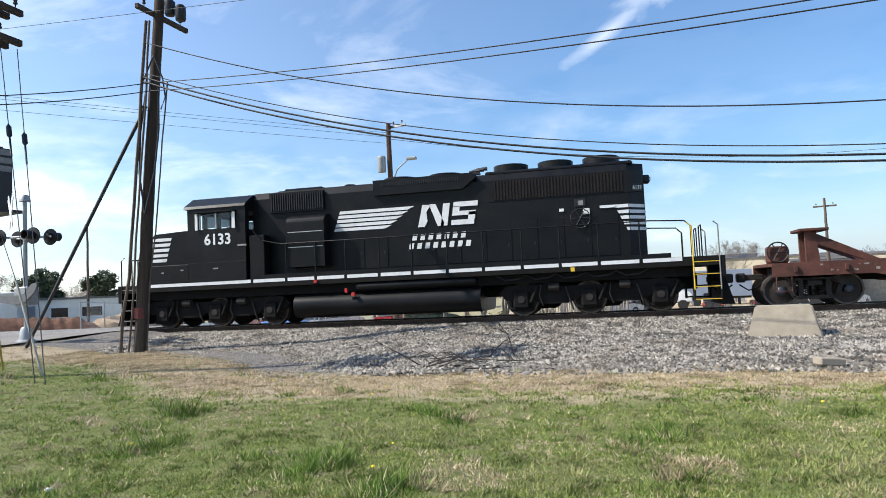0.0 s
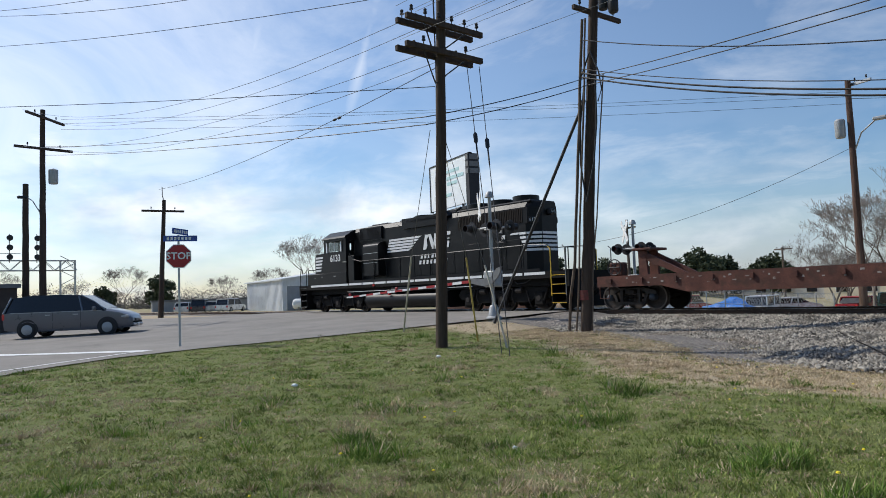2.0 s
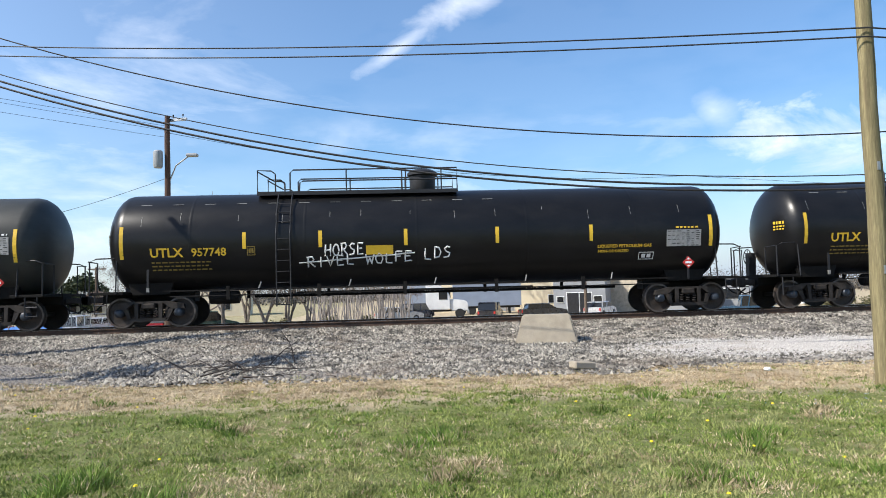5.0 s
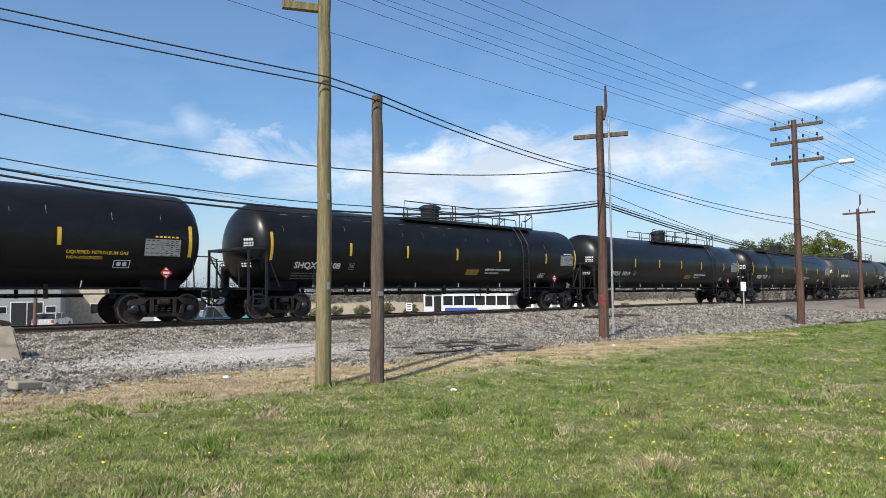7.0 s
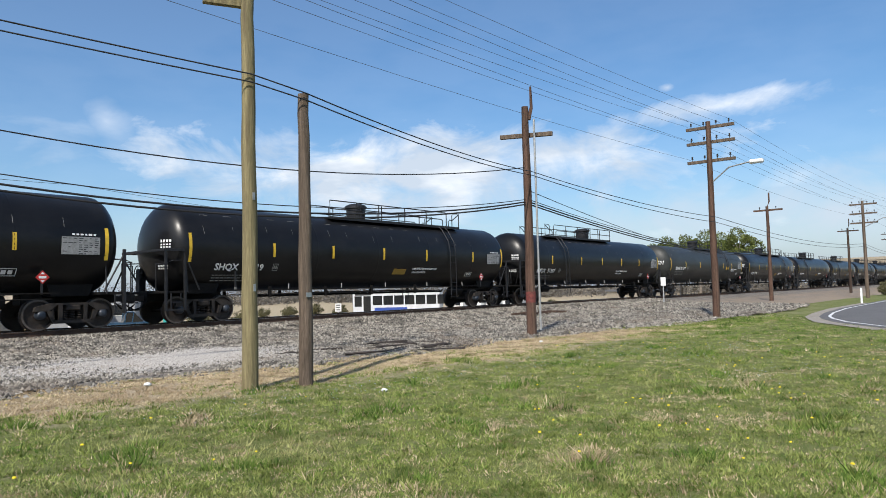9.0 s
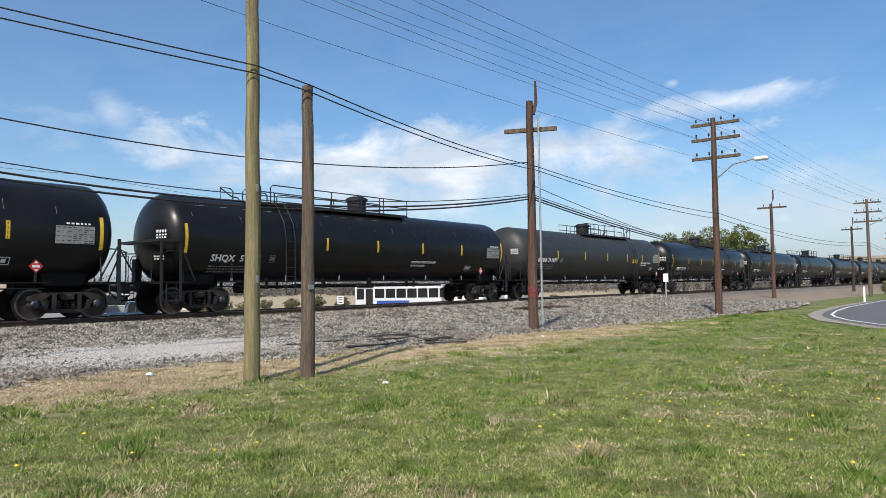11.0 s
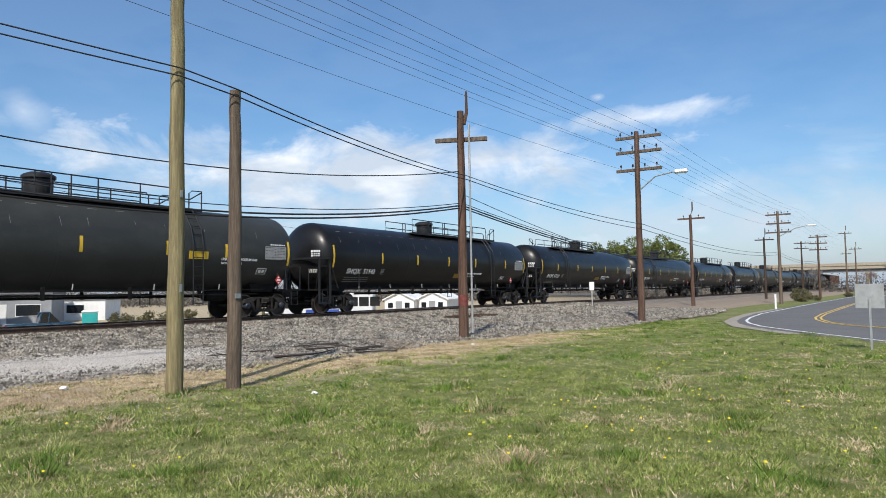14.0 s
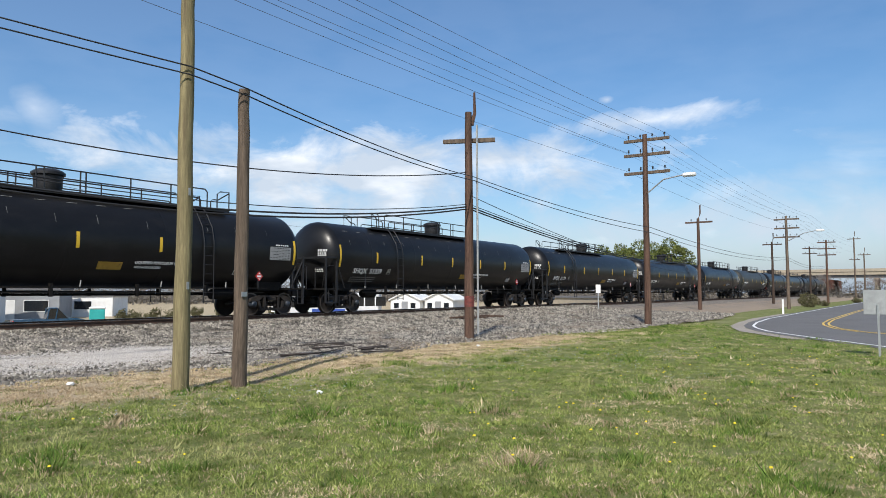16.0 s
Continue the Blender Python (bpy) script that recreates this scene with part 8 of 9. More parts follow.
def lot_clutter():
    TARP = material("blue_tarpaulin", (0.03, 0.16, 0.50), 0.5, 0, 0.2, 2, 30, 0.3)
    SAND = material("tan_sand", (0.36, 0.26, 0.16), 0.95, 0, 0.2, 3, 40, 0.4)
    for az, d, z, w, h, mat, nm, lab, cat in ((116.4, 58, -2.0, 2.4, 1.25, TARP, "tarpaulin_mound", "blue tarpaulin draped over a mound", "tarpaulin"), (127.6, 52, -1.3, 3.2, 1.5, SAND, "sand_pile", "tan sand pile behind the crossing", "sand pile")):
        x, y = polar(az, d)
        bm = bmesh.new()
        bmesh.ops.create_icosphere(bm, subdivisions=4, radius=1)
        for v in bm.verts:
            if v.co.z < 0:
                v.co.z *= 0.1
            k = 1 + 0.35 * noise.noise(v.co * 2.1 + Vector((az, 0, 0))) + 0.12 * noise.noise(v.co * 6)
            v.co = Vector((v.co.x * w * k, v.co.y * w * 0.8 * k, v.co.z * h * k * 1.1))
        tagged(part(nm, bm, mat, None, "", True, pose(x, y, z)), lab, cat)
    # long low bank of red-brown spoil along the far side of the street
    SPOIL = material("red_brown_spoil", (0.16, 0.085, 0.055), 0.95, 0, 0.35, 2.5, 40, 0.5, (0.09, 0.055, 0.04), 0.5, 1.2, 0.2, bump_depth=0.05)
    a_, b_ = Vector((*polar(139.5, 49), 0)), Vector((*polar(128.9, 49), 0))
    d_ = (b_ - a_).normalized()
    side = Vector((-d_.y, d_.x, 0))
    verts = []
    for i in range(61):
        for j in range(9):
            u, v = i / 60, j / 8 * 2 - 1
            p_ = a_.lerp(b_, u) + side * (v * 1.6)
            end = min(1, u * 10, (1 - u) * 5)
            h = (1.35 - 0.45 * u) * max(0, 1 - v * v) ** 0.6 * end * (1 + 0.22 * noise.noise((i * 0.35, v * 1.5, 3)))
            verts.append((p_.x, p_.y, -0.75 + h))
    k = np.arange(60)[:, None] * 9 + np.arange(8)[None, :]
    bank = from_numpy("spoil_bank", verts, np.stack([k, k + 1, k + 10, k + 9], -1).reshape(-1, 4), SPOIL, smooth=True)
    tagged(bank, "long low bank of red-brown earth beside the street", "earth bank")
    x, y = polar(60.4, 62)
    t = thing("portable_toilet", "teal portable toilet at the building site", "portable toilet", m=pose(x, y, -2.1, 0, 0, -30))
    TEAL = material("teal_plastic", (0.03, 0.35, 0.33), 0.45, 0, 0.08, 3, 40, 0.02)
    part("cabin", new_box(-0.55, -0.55, 0, 0.55, 0.55, 1.75, bevel=0.04), TEAL, t)
    part("roof", new_box(-0.6, -0.6, 1.75, 0.6, 0.6, 1.95, bevel=0.08), WALL_WHITE, t)
    part("door", new_box(-0.4, -0.58, 0.1, 0.4, -0.55, 1.65), TEAL, t)
    x, y = polar(149.4, 80)
    t = thing("propane_tank", "white cylindrical tank beside the shed", "tank", m=pose(x, y, -0.6, 0, 0, 60))
    part("vessel", lathe(bmesh.new(), [(0, -1.6), (0.45, -1.5), (0.6, -1.2), (0.6, 1.2), (0.45, 1.5), (0, 1.6)], 20, "x", (0, 0, 0.8)), WALL_WHITE, t, "", True)
    for q in (-0.9, 0.9):
        part("saddle", new_box(q - 0.1, -0.5, 0, q + 0.1, 0.5, 0.5), CONCRETE, t)
    # chain-link fence before the lot
    f = thing("chain_link_fence", "galvanised chain-link fence along the parking lot", "fence")
    a_, b_ = Vector((*polar(131, 44), 0)), Vector((*polar(109.5, 52), 0))
    n = 16
    for i in range(n + 1):
        p = a_.lerp(b_, i / n)
        z = ground_z(p.x, p.y)
        part("post", new_tube([(p.x, p.y, z - 0.1), (p.x, p.y, z + 1.9)], 0.035, 6), GALV, f)
    for h in (0.15, 1.0, 1.85):
        bm = new_tube([(p.x, p.y, ground_z(p.x, p.y) + h) for p in (a_.lerp(b_, i / n) for i in range(n + 1))], 0.018, 5)
        part("rail", bm, GALV, f)
    bm = bmesh.new()
    m_ = 190
    for i in range(m_):
        p, q = a_.lerp(b_, i / m_), a_.lerp(b_, min(1, (i + 6) / m_))
        for p0, q0 in ((p, q), (q, p)):
            tube(bm, [(p0.x, p0.y, ground_z(p0.x, p0.y) + 0.12), (q0.x, q0.y, ground_z(q0.x, q0.y) + 1.85)], 0.004, 3, False)
    tagged(part("mesh", bm, GALV, f), kind="stuff")


lot_clutter()

# ---------------------------------------------------------------- right of the lawn
def right_side():
    s = thing("sign_back", "grey metal back of a road sign on a thin post", "road sign", m=pose(*polar(2.7, 20.2), -0.72, 0, 0, -90))
    part("post", new_box(-0.025, -0.02, -0.1, 0.025, 0.02, 1.3), GALV, s)
    part("panel", new_box(-0.31, 0.02, 1.06, 0.31, 0.035, 1.66, bevel=0.005), ALU_PAINT, s)
    m_ = thing("marker_post", "white roadside marker post in the grass", "marker post", m=pose(*polar(8.62, 58), -0.8))
    part("post", new_box(-0.06, -0.06, -0.1, 0.06, 0.06, 1.15), WHITE_PAINT, m_)
    w = thing("mile_sign", "small white trackside sign on a grey post", "track sign", m=pose(*polar(21.92, 52.5), -0.3, 0, 0, -68))
    part("post", new_box(-0.04, -0.03, -0.1, 0.04, 0.03, 1.3), GALV, w)
    part("panel", new_box(-0.17, -0.05, 1.15, 0.17, -0.03, 1.75), WHITE_PAINT, w)
    w = thing("speed_sign", "white speed sign beyond the tracks", "road sign", m=pose(*polar(47.75, 46), -1.9, 0, 0, -42))
    part("post", new_box(-0.03, -0.02, -0.1, 0.03, 0.02, 1.6), GALV, w)
    pn = part("panel", new_box(-0.2, -0.05, 1.6, 0.2, -0.03, 2.12), WHITE_PAINT, w)
    for q in (1.68, 1.84, 1.98):
        part("sign_bar", new_box(-0.13, -0.056, q, 0.13, -0.05, q + 0.06), DARK_IRON, pn)
    # road bridge over the line
    b = thing("road_bridge", "concrete road bridge crossing above the tracks", "bridge")
    part("deck", new_box(228, -120, 5.6, 240, 60, 6.5), CONCRETE, b)
    part("girder", new_box(228.6, -120, 4.7, 229.2, 60, 5.6), ROOF_GREY, b)
    part("parapet", new_box(227.8, -120, 6.5, 228.2, 60, 7.3), CONCRETE, b)
    for y in np.arange(-110, 60, 14.0):
        if -7 < y < 7:
            continue
        for x in (229.5, 234, 238.5):
            part("pier", new_tube([(x, y, -1.5), (x, y, 4.8)], 0.5, 10), CONCRETE, b, "", True)
        part("pier_cap", new_box(228.6, y - 0.6, 4.2, 239.5, y + 0.6, 4.75), CONCRETE, b)


right_side()

# ---------------------------------------------------------------- trees
BARK = material("grey_bark", (0.19, 0.16, 0.135), 0.9, 0, 0.3, 4, 40, 0.4, (0.22, 0.195, 0.17), 0.4, 2)
TWIG = material("bare_twigs", (0.27, 0.24, 0.215), 0.9, 0, 0.25, 3, 20, 0)
DEAD_TWIG = material("dead_dark_twigs", (0.05, 0.04, 0.034), 0.9, 0, 0.3, 6, 40, 0.2)
TWIG_RED = material("reddish_twigs", (0.27, 0.21, 0.185), 0.9, 0, 0.25, 3, 20, 0)


def leaf_material(name, ca, cb, through_light=0.0):
    m = bpy.data.materials.new(name)
    m.use_nodes = True
    nt = m.node_tree
    b = nt.nodes["Principled BSDF"]
    g = nt.nodes.new("ShaderNodeNewGeometry")
    r = nt.nodes.new("ShaderNodeValToRGB")
    r.color_ramp.elements[0].color, r.color_ramp.elements[1].color = (*ca, 1), (*cb, 1)
    nt.links.new(g.outputs["Random Per Island"], r.inputs[0])
    nt.links.new(r.outputs[0], b.inputs["Base Color"])
    b.inputs["Roughness"].default_value = 0.7
    b.inputs["Specular IOR Level"].default_value = 0.25
    if through_light:
        t, x = nt.nodes.new("ShaderNodeBsdfTranslucent"), nt.nodes.new("ShaderNodeMixShader")
        nt.links.new(r.outputs[0], t.inputs["Color"])
        x.inputs[0].default_value = through_light
        nt.links.new(b.outputs[0], x.inputs[1])
        nt.links.new(t.outputs[0], x.inputs[2])
        nt.links.new(x.outputs[0], nt.nodes["Material Output"].inputs["Surface"])
    return m


EVERGREEN = leaf_material("evergreen_leaves", (0.034, 0.048, 0.024), (0.085, 0.10, 0.052))
SPRING = leaf_material("spring_leaves", (0.06, 0.085, 0.02), (0.17, 0.19, 0.05))
BRUSH = leaf_material("brush_leaves", (0.07, 0.07, 0.03), (0.16, 0.14, 0.07))


def limbs(rnd, p, d, length, r, depth, out, spread, droop=0.0):
    """Grow a limb in bends and split it; out collects (points, radii)."""
    pts, rad = [p.copy()], [r]
    n = 3
    for i in range(n):
        d = (d + Vector((rnd.uniform(-1, 1), rnd.uniform(-1, 1), rnd.uniform(-0.5, 0.9) - droop)) * 0.16).normalized()
        p = p + d * (length / n)
        pts.append(p.copy())
        rad.append(r * (1 - 0.45 * (i + 1) / n))
    out.append((pts, rad, depth))
    if depth == 0:
        return
    for k in range(rnd.choice((2, 3, 3)) if depth > 1 else 3):
        side = Vector((rnd.uniform(-1, 1), rnd.uniform(-1, 1), rnd.uniform(-0.2, 0.5))).normalized()
        nd = (d * (1 - spread * 0.5) + side * spread).normalized()
        at = pts[-1] if k < 2 else pts[-2]
        limbs(rnd, at.copy(), nd, length * rnd.uniform(0.58, 0.82), r * 0.55, depth - 1, out, spread, droop)


def bare_tree(seed, height, depth=6, stems=1, twig=None, label="leafless tree with a fine spreading crown", name="bare_tree"):
    rnd = random.Random(seed)
    t = thing(name, label, "tree", "bare trees")
    out = []
    for s in range(stems):
        d = Vector((rnd.uniform(-0.25, 0.25), rnd.uniform(-0.25, 0.25), 1)).normalized() if stems > 1 else Vector((0, 0, 1))
        limbs(rnd, Vector((rnd.uniform(-0.3, 0.3) * (stems > 1), 0, -0.2)), d, height * 0.30, height * 0.012 + 0.02, depth, out, 0.62)
    bm = bmesh.new()
    for pts, rad, k in out:
        if k >= depth - 2:
            tube(bm, pts, 0, 6, True, rad)
    part("trunk", bm, BARK, t, "", True)
    verts, faces = [], []
    for pts, rad, k in out:
        if k >= depth - 2:
            continue
        base = len(verts)
        for p, r in zip(pts, rad):
            r = max(r, 0.011)
            for a_ in (0, 2.09, 4.19):
                verts.append((p.x + r * math.cos(a_), p.y + r * math.sin(a_), p.z + 0.3 * r * math.sin(a_ * 2)))
        for i in range(len(pts) - 1):
            for j in range(3):
                a_, b_ = base + i * 3 + j, base + i * 3 + (j + 1) % 3
                faces.append((a_, b_, b_ + 3, a_ + 3))
    crown = from_numpy("crown", verts, faces, twig or TWIG, t)
    tagged(crown, kind="stuff")
    return t


def leafy_tree(seed, height, width, mat, label, trunk=0.25, name="evergreen_tree", leaves=5200, leaf=0.28):
    rnd = np.random.default_rng(seed)
    t = thing(name, label, "tree", "leafy trees")
    bm = bmesh.new()
    tube(bm, [(0, 0, -0.3), (0.1, 0, height * 0.4), (0, 0.1, height * 0.85)], 0, 7, True, [trunk, trunk * 0.7, trunk * 0.2])
    for k in range(7):
        a_ = k * 2.4
        z = height * (0.3 + 0.07 * k)
        tube(bm, [(0, 0, z), (math.cos(a_) * width * 0.3, math.sin(a_) * width * 0.3, z + height * 0.12)], 0, 5, True, [trunk * 0.4, trunk * 0.12])
    part("trunk", bm, BARK, t, "", True)
    clumps = []
    for k in range(26):
        a_, h = rnd.uniform(0, math.tau), rnd.uniform(0.28, 0.98)
        r = width * 0.5 * math.sqrt(max(0.05, 1 - (2 * (h - 0.28) / 0.72 - 0.85) ** 2 * 0.75)) * rnd.uniform(0.3, 0.95)
        clumps.append((r * math.cos(a_), r * math.sin(a_), h * height, rnd.uniform(0.12, 0.24) * width))
    c = np.array(clumps)
    pick = rnd.integers(0, len(c), leaves)
    v = rnd.normal(size=(leaves, 3))
    v /= np.linalg.norm(v, axis=1)[:, None]
    pos = c[pick, :3] + v * (c[pick, 3] * rnd.uniform(0.5, 1.0, leaves))[:, None] * np.array([1, 1, 0.75])
    u = rnd.normal(size=(leaves, 3)) * leaf
    w = rnd.normal(size=(leaves, 3)) * leaf
    verts = np.stack([pos - u / 2, pos + w / 2, pos + u / 2, pos - w / 2], 1).reshape(-1, 3)
    faces = np.arange(leaves * 4).reshape(-1, 4)
    tagged(from_numpy("crown", verts, faces, mat, t), kind="stuff")
    return t


def plant(ob, az, d, z, turn=0, size=1.0):
    return copy_thing(ob, pose(*polar(az, d), z, 0, 0, turn) @ Matrix.Scale(size, 4))


def make_trees():
    kinds = [bare_tree(21, 9.5, 7, 3), bare_tree(22, 10.5, 7, 2), bare_tree(23, 9.0, 7, 4, TWIG_RED), bare_tree(24, 11.0, 8, 1), bare_tree(25, 9.0, 8, 1, TWIG_RED)]
    first = [(103.6, 58, 0.95), (100.6, 60, 1.0), (97.2, 58, 0.95), (149.3, 98, 0.95), (146.0, 100, 0.75)]
    for k, (az, d, s) in zip(kinds, first):
        k.matrix_basis = pose(*polar(az, d), -2.1 if az < 120 else -0.6) @ Matrix.Scale(s * (1.08 if az < 120 else 1.1), 4)
    rnd = random.Random(8)
    spots = [(105.6, 62, 0.85, 1), (94.2, 60, 0.9, 3), (91.4, 59, 0.8, 0), (98.9, 64, 1.0, 2), (89.6, 63, 0.55, 4), (102.0, 66, 0.95, 0), (96.0, 66, 0.9, 1), (107.2, 56, 0.8, 3), (108.6, 70, 0.6, 0),
             (141.0, 125, 0.6, 3), (139.2, 118, 0.55, 1), (143.6, 124, 0.55, 2), (152.2, 115, 0.55, 3), (153.4, 125, 0.55, 4), (155.8, 130, 0.5, 3), (162.8, 140, 0.7, 3), (163.8, 150, 0.6, 4), (135.8, 116, 0.55, 3), (134.0, 112, 0.5, 1), (131.0, 115, 0.5, 2),
             (81.3, 90, 0.62, 3), (79.8, 96, 0.55, 1), (71.6, 95, 0.6, 2), (113.0, 100, 0.6, 4), (109.4, 85, 0.7, 1), (127.0, 110, 0.5, 3), (117.0, 120, 0.55, 2), (168, 150, 0.6, 4), (171, 150, 0.7, 3), (166.5, 160, 0.6, 1), (6.0, 190, 0.5, 3), (3.0, 170, 0.5, 2), (1.0, 150, 0.5, 3), (0.2, 120, 0.45, 1)]
    for az, d, s, k in spots:
        plant(kinds[k], az, d, -2.1 if 40 < az < 128 else -0.7, rnd.uniform(0, 360), s * (1.12 if 88 < az < 110 else 1.2))
    # dark evergreens beyond the parking lot
    e0 = leafy_tree(41, 7.5, 7.0, EVERGREEN, "dense dark evergreen tree behind the parking lot", 0.25)
    e0.matrix_basis = pose(*polar(118.4, 112), -2.1)
    for az, d, s in ((120.2, 118, 0.85), (116.6, 116, 0.85), (113.4, 116, 0.85), (122.6, 118, 0.8), (125.6, 112, 0.9), (160.4, 135, 0.8), (164.2, 140, 0.6), (129.5, 108, 0.8), (133.4, 100, 0.8)):
        plant(e0, az, d, -2.1 if az < 128 else -0.7, az * 7, s)
    p0 = leafy_tree(42, 13.0, 8.5, SPRING, "tall pine with yellow-green sparse crown", 0.3, "pine_tree", 9000, 0.22)
    p0.matrix_basis = pose(*polar(16.3, 150), -1.5) @ Matrix.Scale(0.98, 4)
    for az, d, s in ((21.8, 158, 0.95), (20.6, 165, 1.0), (19.2, 160, 1.03), (18.0, 168, 1.02), (17.0, 160, 0.9)):
        plant(p0, az, d, -1.5, az * 31, s)
    # brush beside the far track and the road
    b0 = leafy_tree(43, 2.6, 4.2, BRUSH, "tangled brown bush beside the track", 0.06, "bush", 2600, 0.14)
    b0.matrix_basis = pose(*polar(6.95, 84), -0.9) @ Matrix.Scale(0.55, 4)
    for az, d, s, z in ((56.0, 52, 0.9, -1.6), (57.3, 54, 0.75, -1.7), (58.4, 70, 0.9, -2.0), (54.8, 60, 0.7, -1.8), (95.5, 50, 0.75, -1.9), (99.5, 49, 0.7, -1.9), (92.5, 52, 0.7, -1.9), (102.0, 50, 0.6, -1.9), (6.0, 92, 0.5, -0.9), (4.0, 120, 0.6, -0.9), (47.5, 88, 0.9, -2.0), (49.5, 90, 1.0, -2.0), (51.5, 86, 0.9, -2.0), (53.5, 88, 0.8, -2.0), (30.5, 92, 0.8, -1.9), (28.0, 90, 0.7, -1.9), (40.5, 100, 0.9, -2.0), (45.0, 100, 1.0, -2.0)):
        plant(b0, az, d, z, az * 13, s)
    # thicket of thin saplings
    th = thing("sapling_thicket", "thicket of thin bare saplings by the track", "saplings")
    rr = random.Random(17)
    bm = bmesh.new()
    for k in range(90):
        x, y = polar(rr.uniform(89.2, 97), rr.uniform(46, 51))
        h = rr.uniform(2.5, 4.5)
        a_, b_ = rr.uniform(-0.5, 0.5), rr.uniform(-0.3, 0.3)
        tube(bm, [(x, y, -2.1), (x + a_ * 0.4, y + b_ * 0.4, -2.1 + h * 0.5), (x + a_, y + b_, -2.1 + h)], 0, 4, False, [0.04, 0.03, 0.012])
        tube(bm, [(x + a_ * 0.4, y + b_ * 0.4, -2.1 + h * 0.5), (x + a_ * 1.5 + rr.uniform(-0.4, 0.4), y, -2.1 + h * 0.9)], 0, 3, False, [0.02, 0.008])
    tagged(part("thicket_growth", bm, TWIG, th), kind="stuff")


make_trees()


def far_woods():
    """A low ragged belt of trees along the horizon."""
    rnd = np.random.default_rng(5)
    verts = []
    for i in range(1500):
        az = rnd.uniform(-12, 200)
        if 0 < az < 12 and rnd.random() < 0.4:
            continue
        d = rnd.uniform(190, 300)
        x, y = polar(az, d)
        h, w = rnd.uniform(5.0, 10.5), rnd.uniform(3.0, 7.0)
        if az < 20:
            h *= 0.8
        k = 230 if az < 20 else 210
        a_ = rnd.uniform(0, math.tau, k)
        rr_ = np.sqrt(rnd.uniform(0, 1, k)) * w
        z = rnd.uniform(0.03, 1, k) ** 1.2 * h * np.sqrt(np.maximum(0.05, 1 - (rr_ / (w * 1.05)) ** 2)) - 1.8
        cx, cy = x + rr_ * np.cos(a_), y + rr_ * np.sin(a_)
        s = rnd.uniform(0.05, 0.30, (k, 3, 3)) * rnd.choice([-1, 1], (k, 3, 3))
        tip = np.clip((z + 1.8) / h, 0, 1)
        s *= (1.5 - 1.0 * tip)[:, None, None]
        tri = np.stack([cx, cy, z], 1)[:, None, :] + s
        verts.append(tri.reshape(-1, 3))
    v = np.concatenate(verts)
    wood = leaf_material("distant_woods", (0.085, 0.075, 0.066), (0.17, 0.155, 0.13))
    ob = from_numpy("far_woods", v, np.arange(len(v)).reshape(-1, 3), wood)
    tagged(ob, "grey-brown leafless woods along the horizon", "woods", kind="stuff")


far_woods()

# ---------------------------------------------------------------- grass, stones, litter


class Sampled:
    """A height or mask worked out once on a grid and read between its points."""

    def __init__(self, fn, x0, x1, y0, y1, step):
        self.x0, self.y0, self.step = x0, y0, step
        self.nx, self.ny = int((x1 - x0) / step) + 2, int((y1 - y0) / step) + 2
        self.v = np.array([[fn(x0 + i * step, y0 + j * step) for i in range(self.nx)] for j in range(self.ny)])

    def __call__(self, x, y):
        fx, fy = np.clip((x - self.x0) / self.step, 0, self.nx - 1.001), np.clip((y - self.y0) / self.step, 0, self.ny - 1.001)
        i, j = fx.astype(int), fy.astype(int)
        u, w = fx - i, fy - j
        v = self.v
        return (v[j, i] * (1 - u) + v[j, i + 1] * u) * (1 - w) + (v[j + 1, i] * (1 - u) + v[j + 1, i + 1] * u) * w


def ease(a_, b_, x):
    t = np.clip((x - a_) / (b_ - a_), 0, 1)
    return t * t * (3 - 2 * t)


def grass_material(name, ca, cb, cc, through_light=0.28, layers=3):
    """Blades that differ one by one, and shift in tone over clumps and patches."""
    m = leaf_material(name, ca, cb, through_light)
    nt = m.node_tree
    b = nt.nodes["Principled BSDF"]
    src = b.inputs["Base Color"].links[0].from_socket
    tc = nt.nodes.new("ShaderNodeTexCoord")
    out = src
    for scale, colour, lo, hi, amount in ((0.7, cc, 0.53, 0.70, 0.55), (1.9, tuple(q * 0.62 for q in ca), 0.50, 0.64, 0.75), (6.0, tuple(q * 0.55 for q in ca), 0.55, 0.68, 0.6))[:layers]:
        n, r, x = nt.nodes.new("ShaderNodeTexNoise"), nt.nodes.new("ShaderNodeMapRange"), nt.nodes.new("ShaderNodeMix")
        n.inputs["Scale"].default_value, n.inputs["Detail"].default_value = scale, 5
        nt.links.new(tc.outputs["Object"], n.inputs["Vector"])
        r.inputs["From Min"].default_value, r.inputs["From Max"].default_value, r.inputs["To Max"].default_value = lo, hi, amount
        nt.links.new(n.outputs["Fac"], r.inputs["Value"])
        x.data_type = "RGBA"
        nt.links.new(r.outputs[0], x.inputs["Factor"])
        nt.links.new(out, x.inputs["A"])
        x.inputs["B"].default_value = (*colour, 1)
        out = x.outputs["Result"]
    for node in [n for n in nt.nodes if n.bl_idname in ("ShaderNodeBsdfPrincipled", "ShaderNodeBsdfTranslucent")]:
        nt.links.new(out, node.inputs[0])
    return m


TOE = [toe(-60 + 0.1 * i) for i in range(1800)]


def toe_at(x):
    return np.interp(x, -60 + 0.1 * np.arange(1800), TOE)


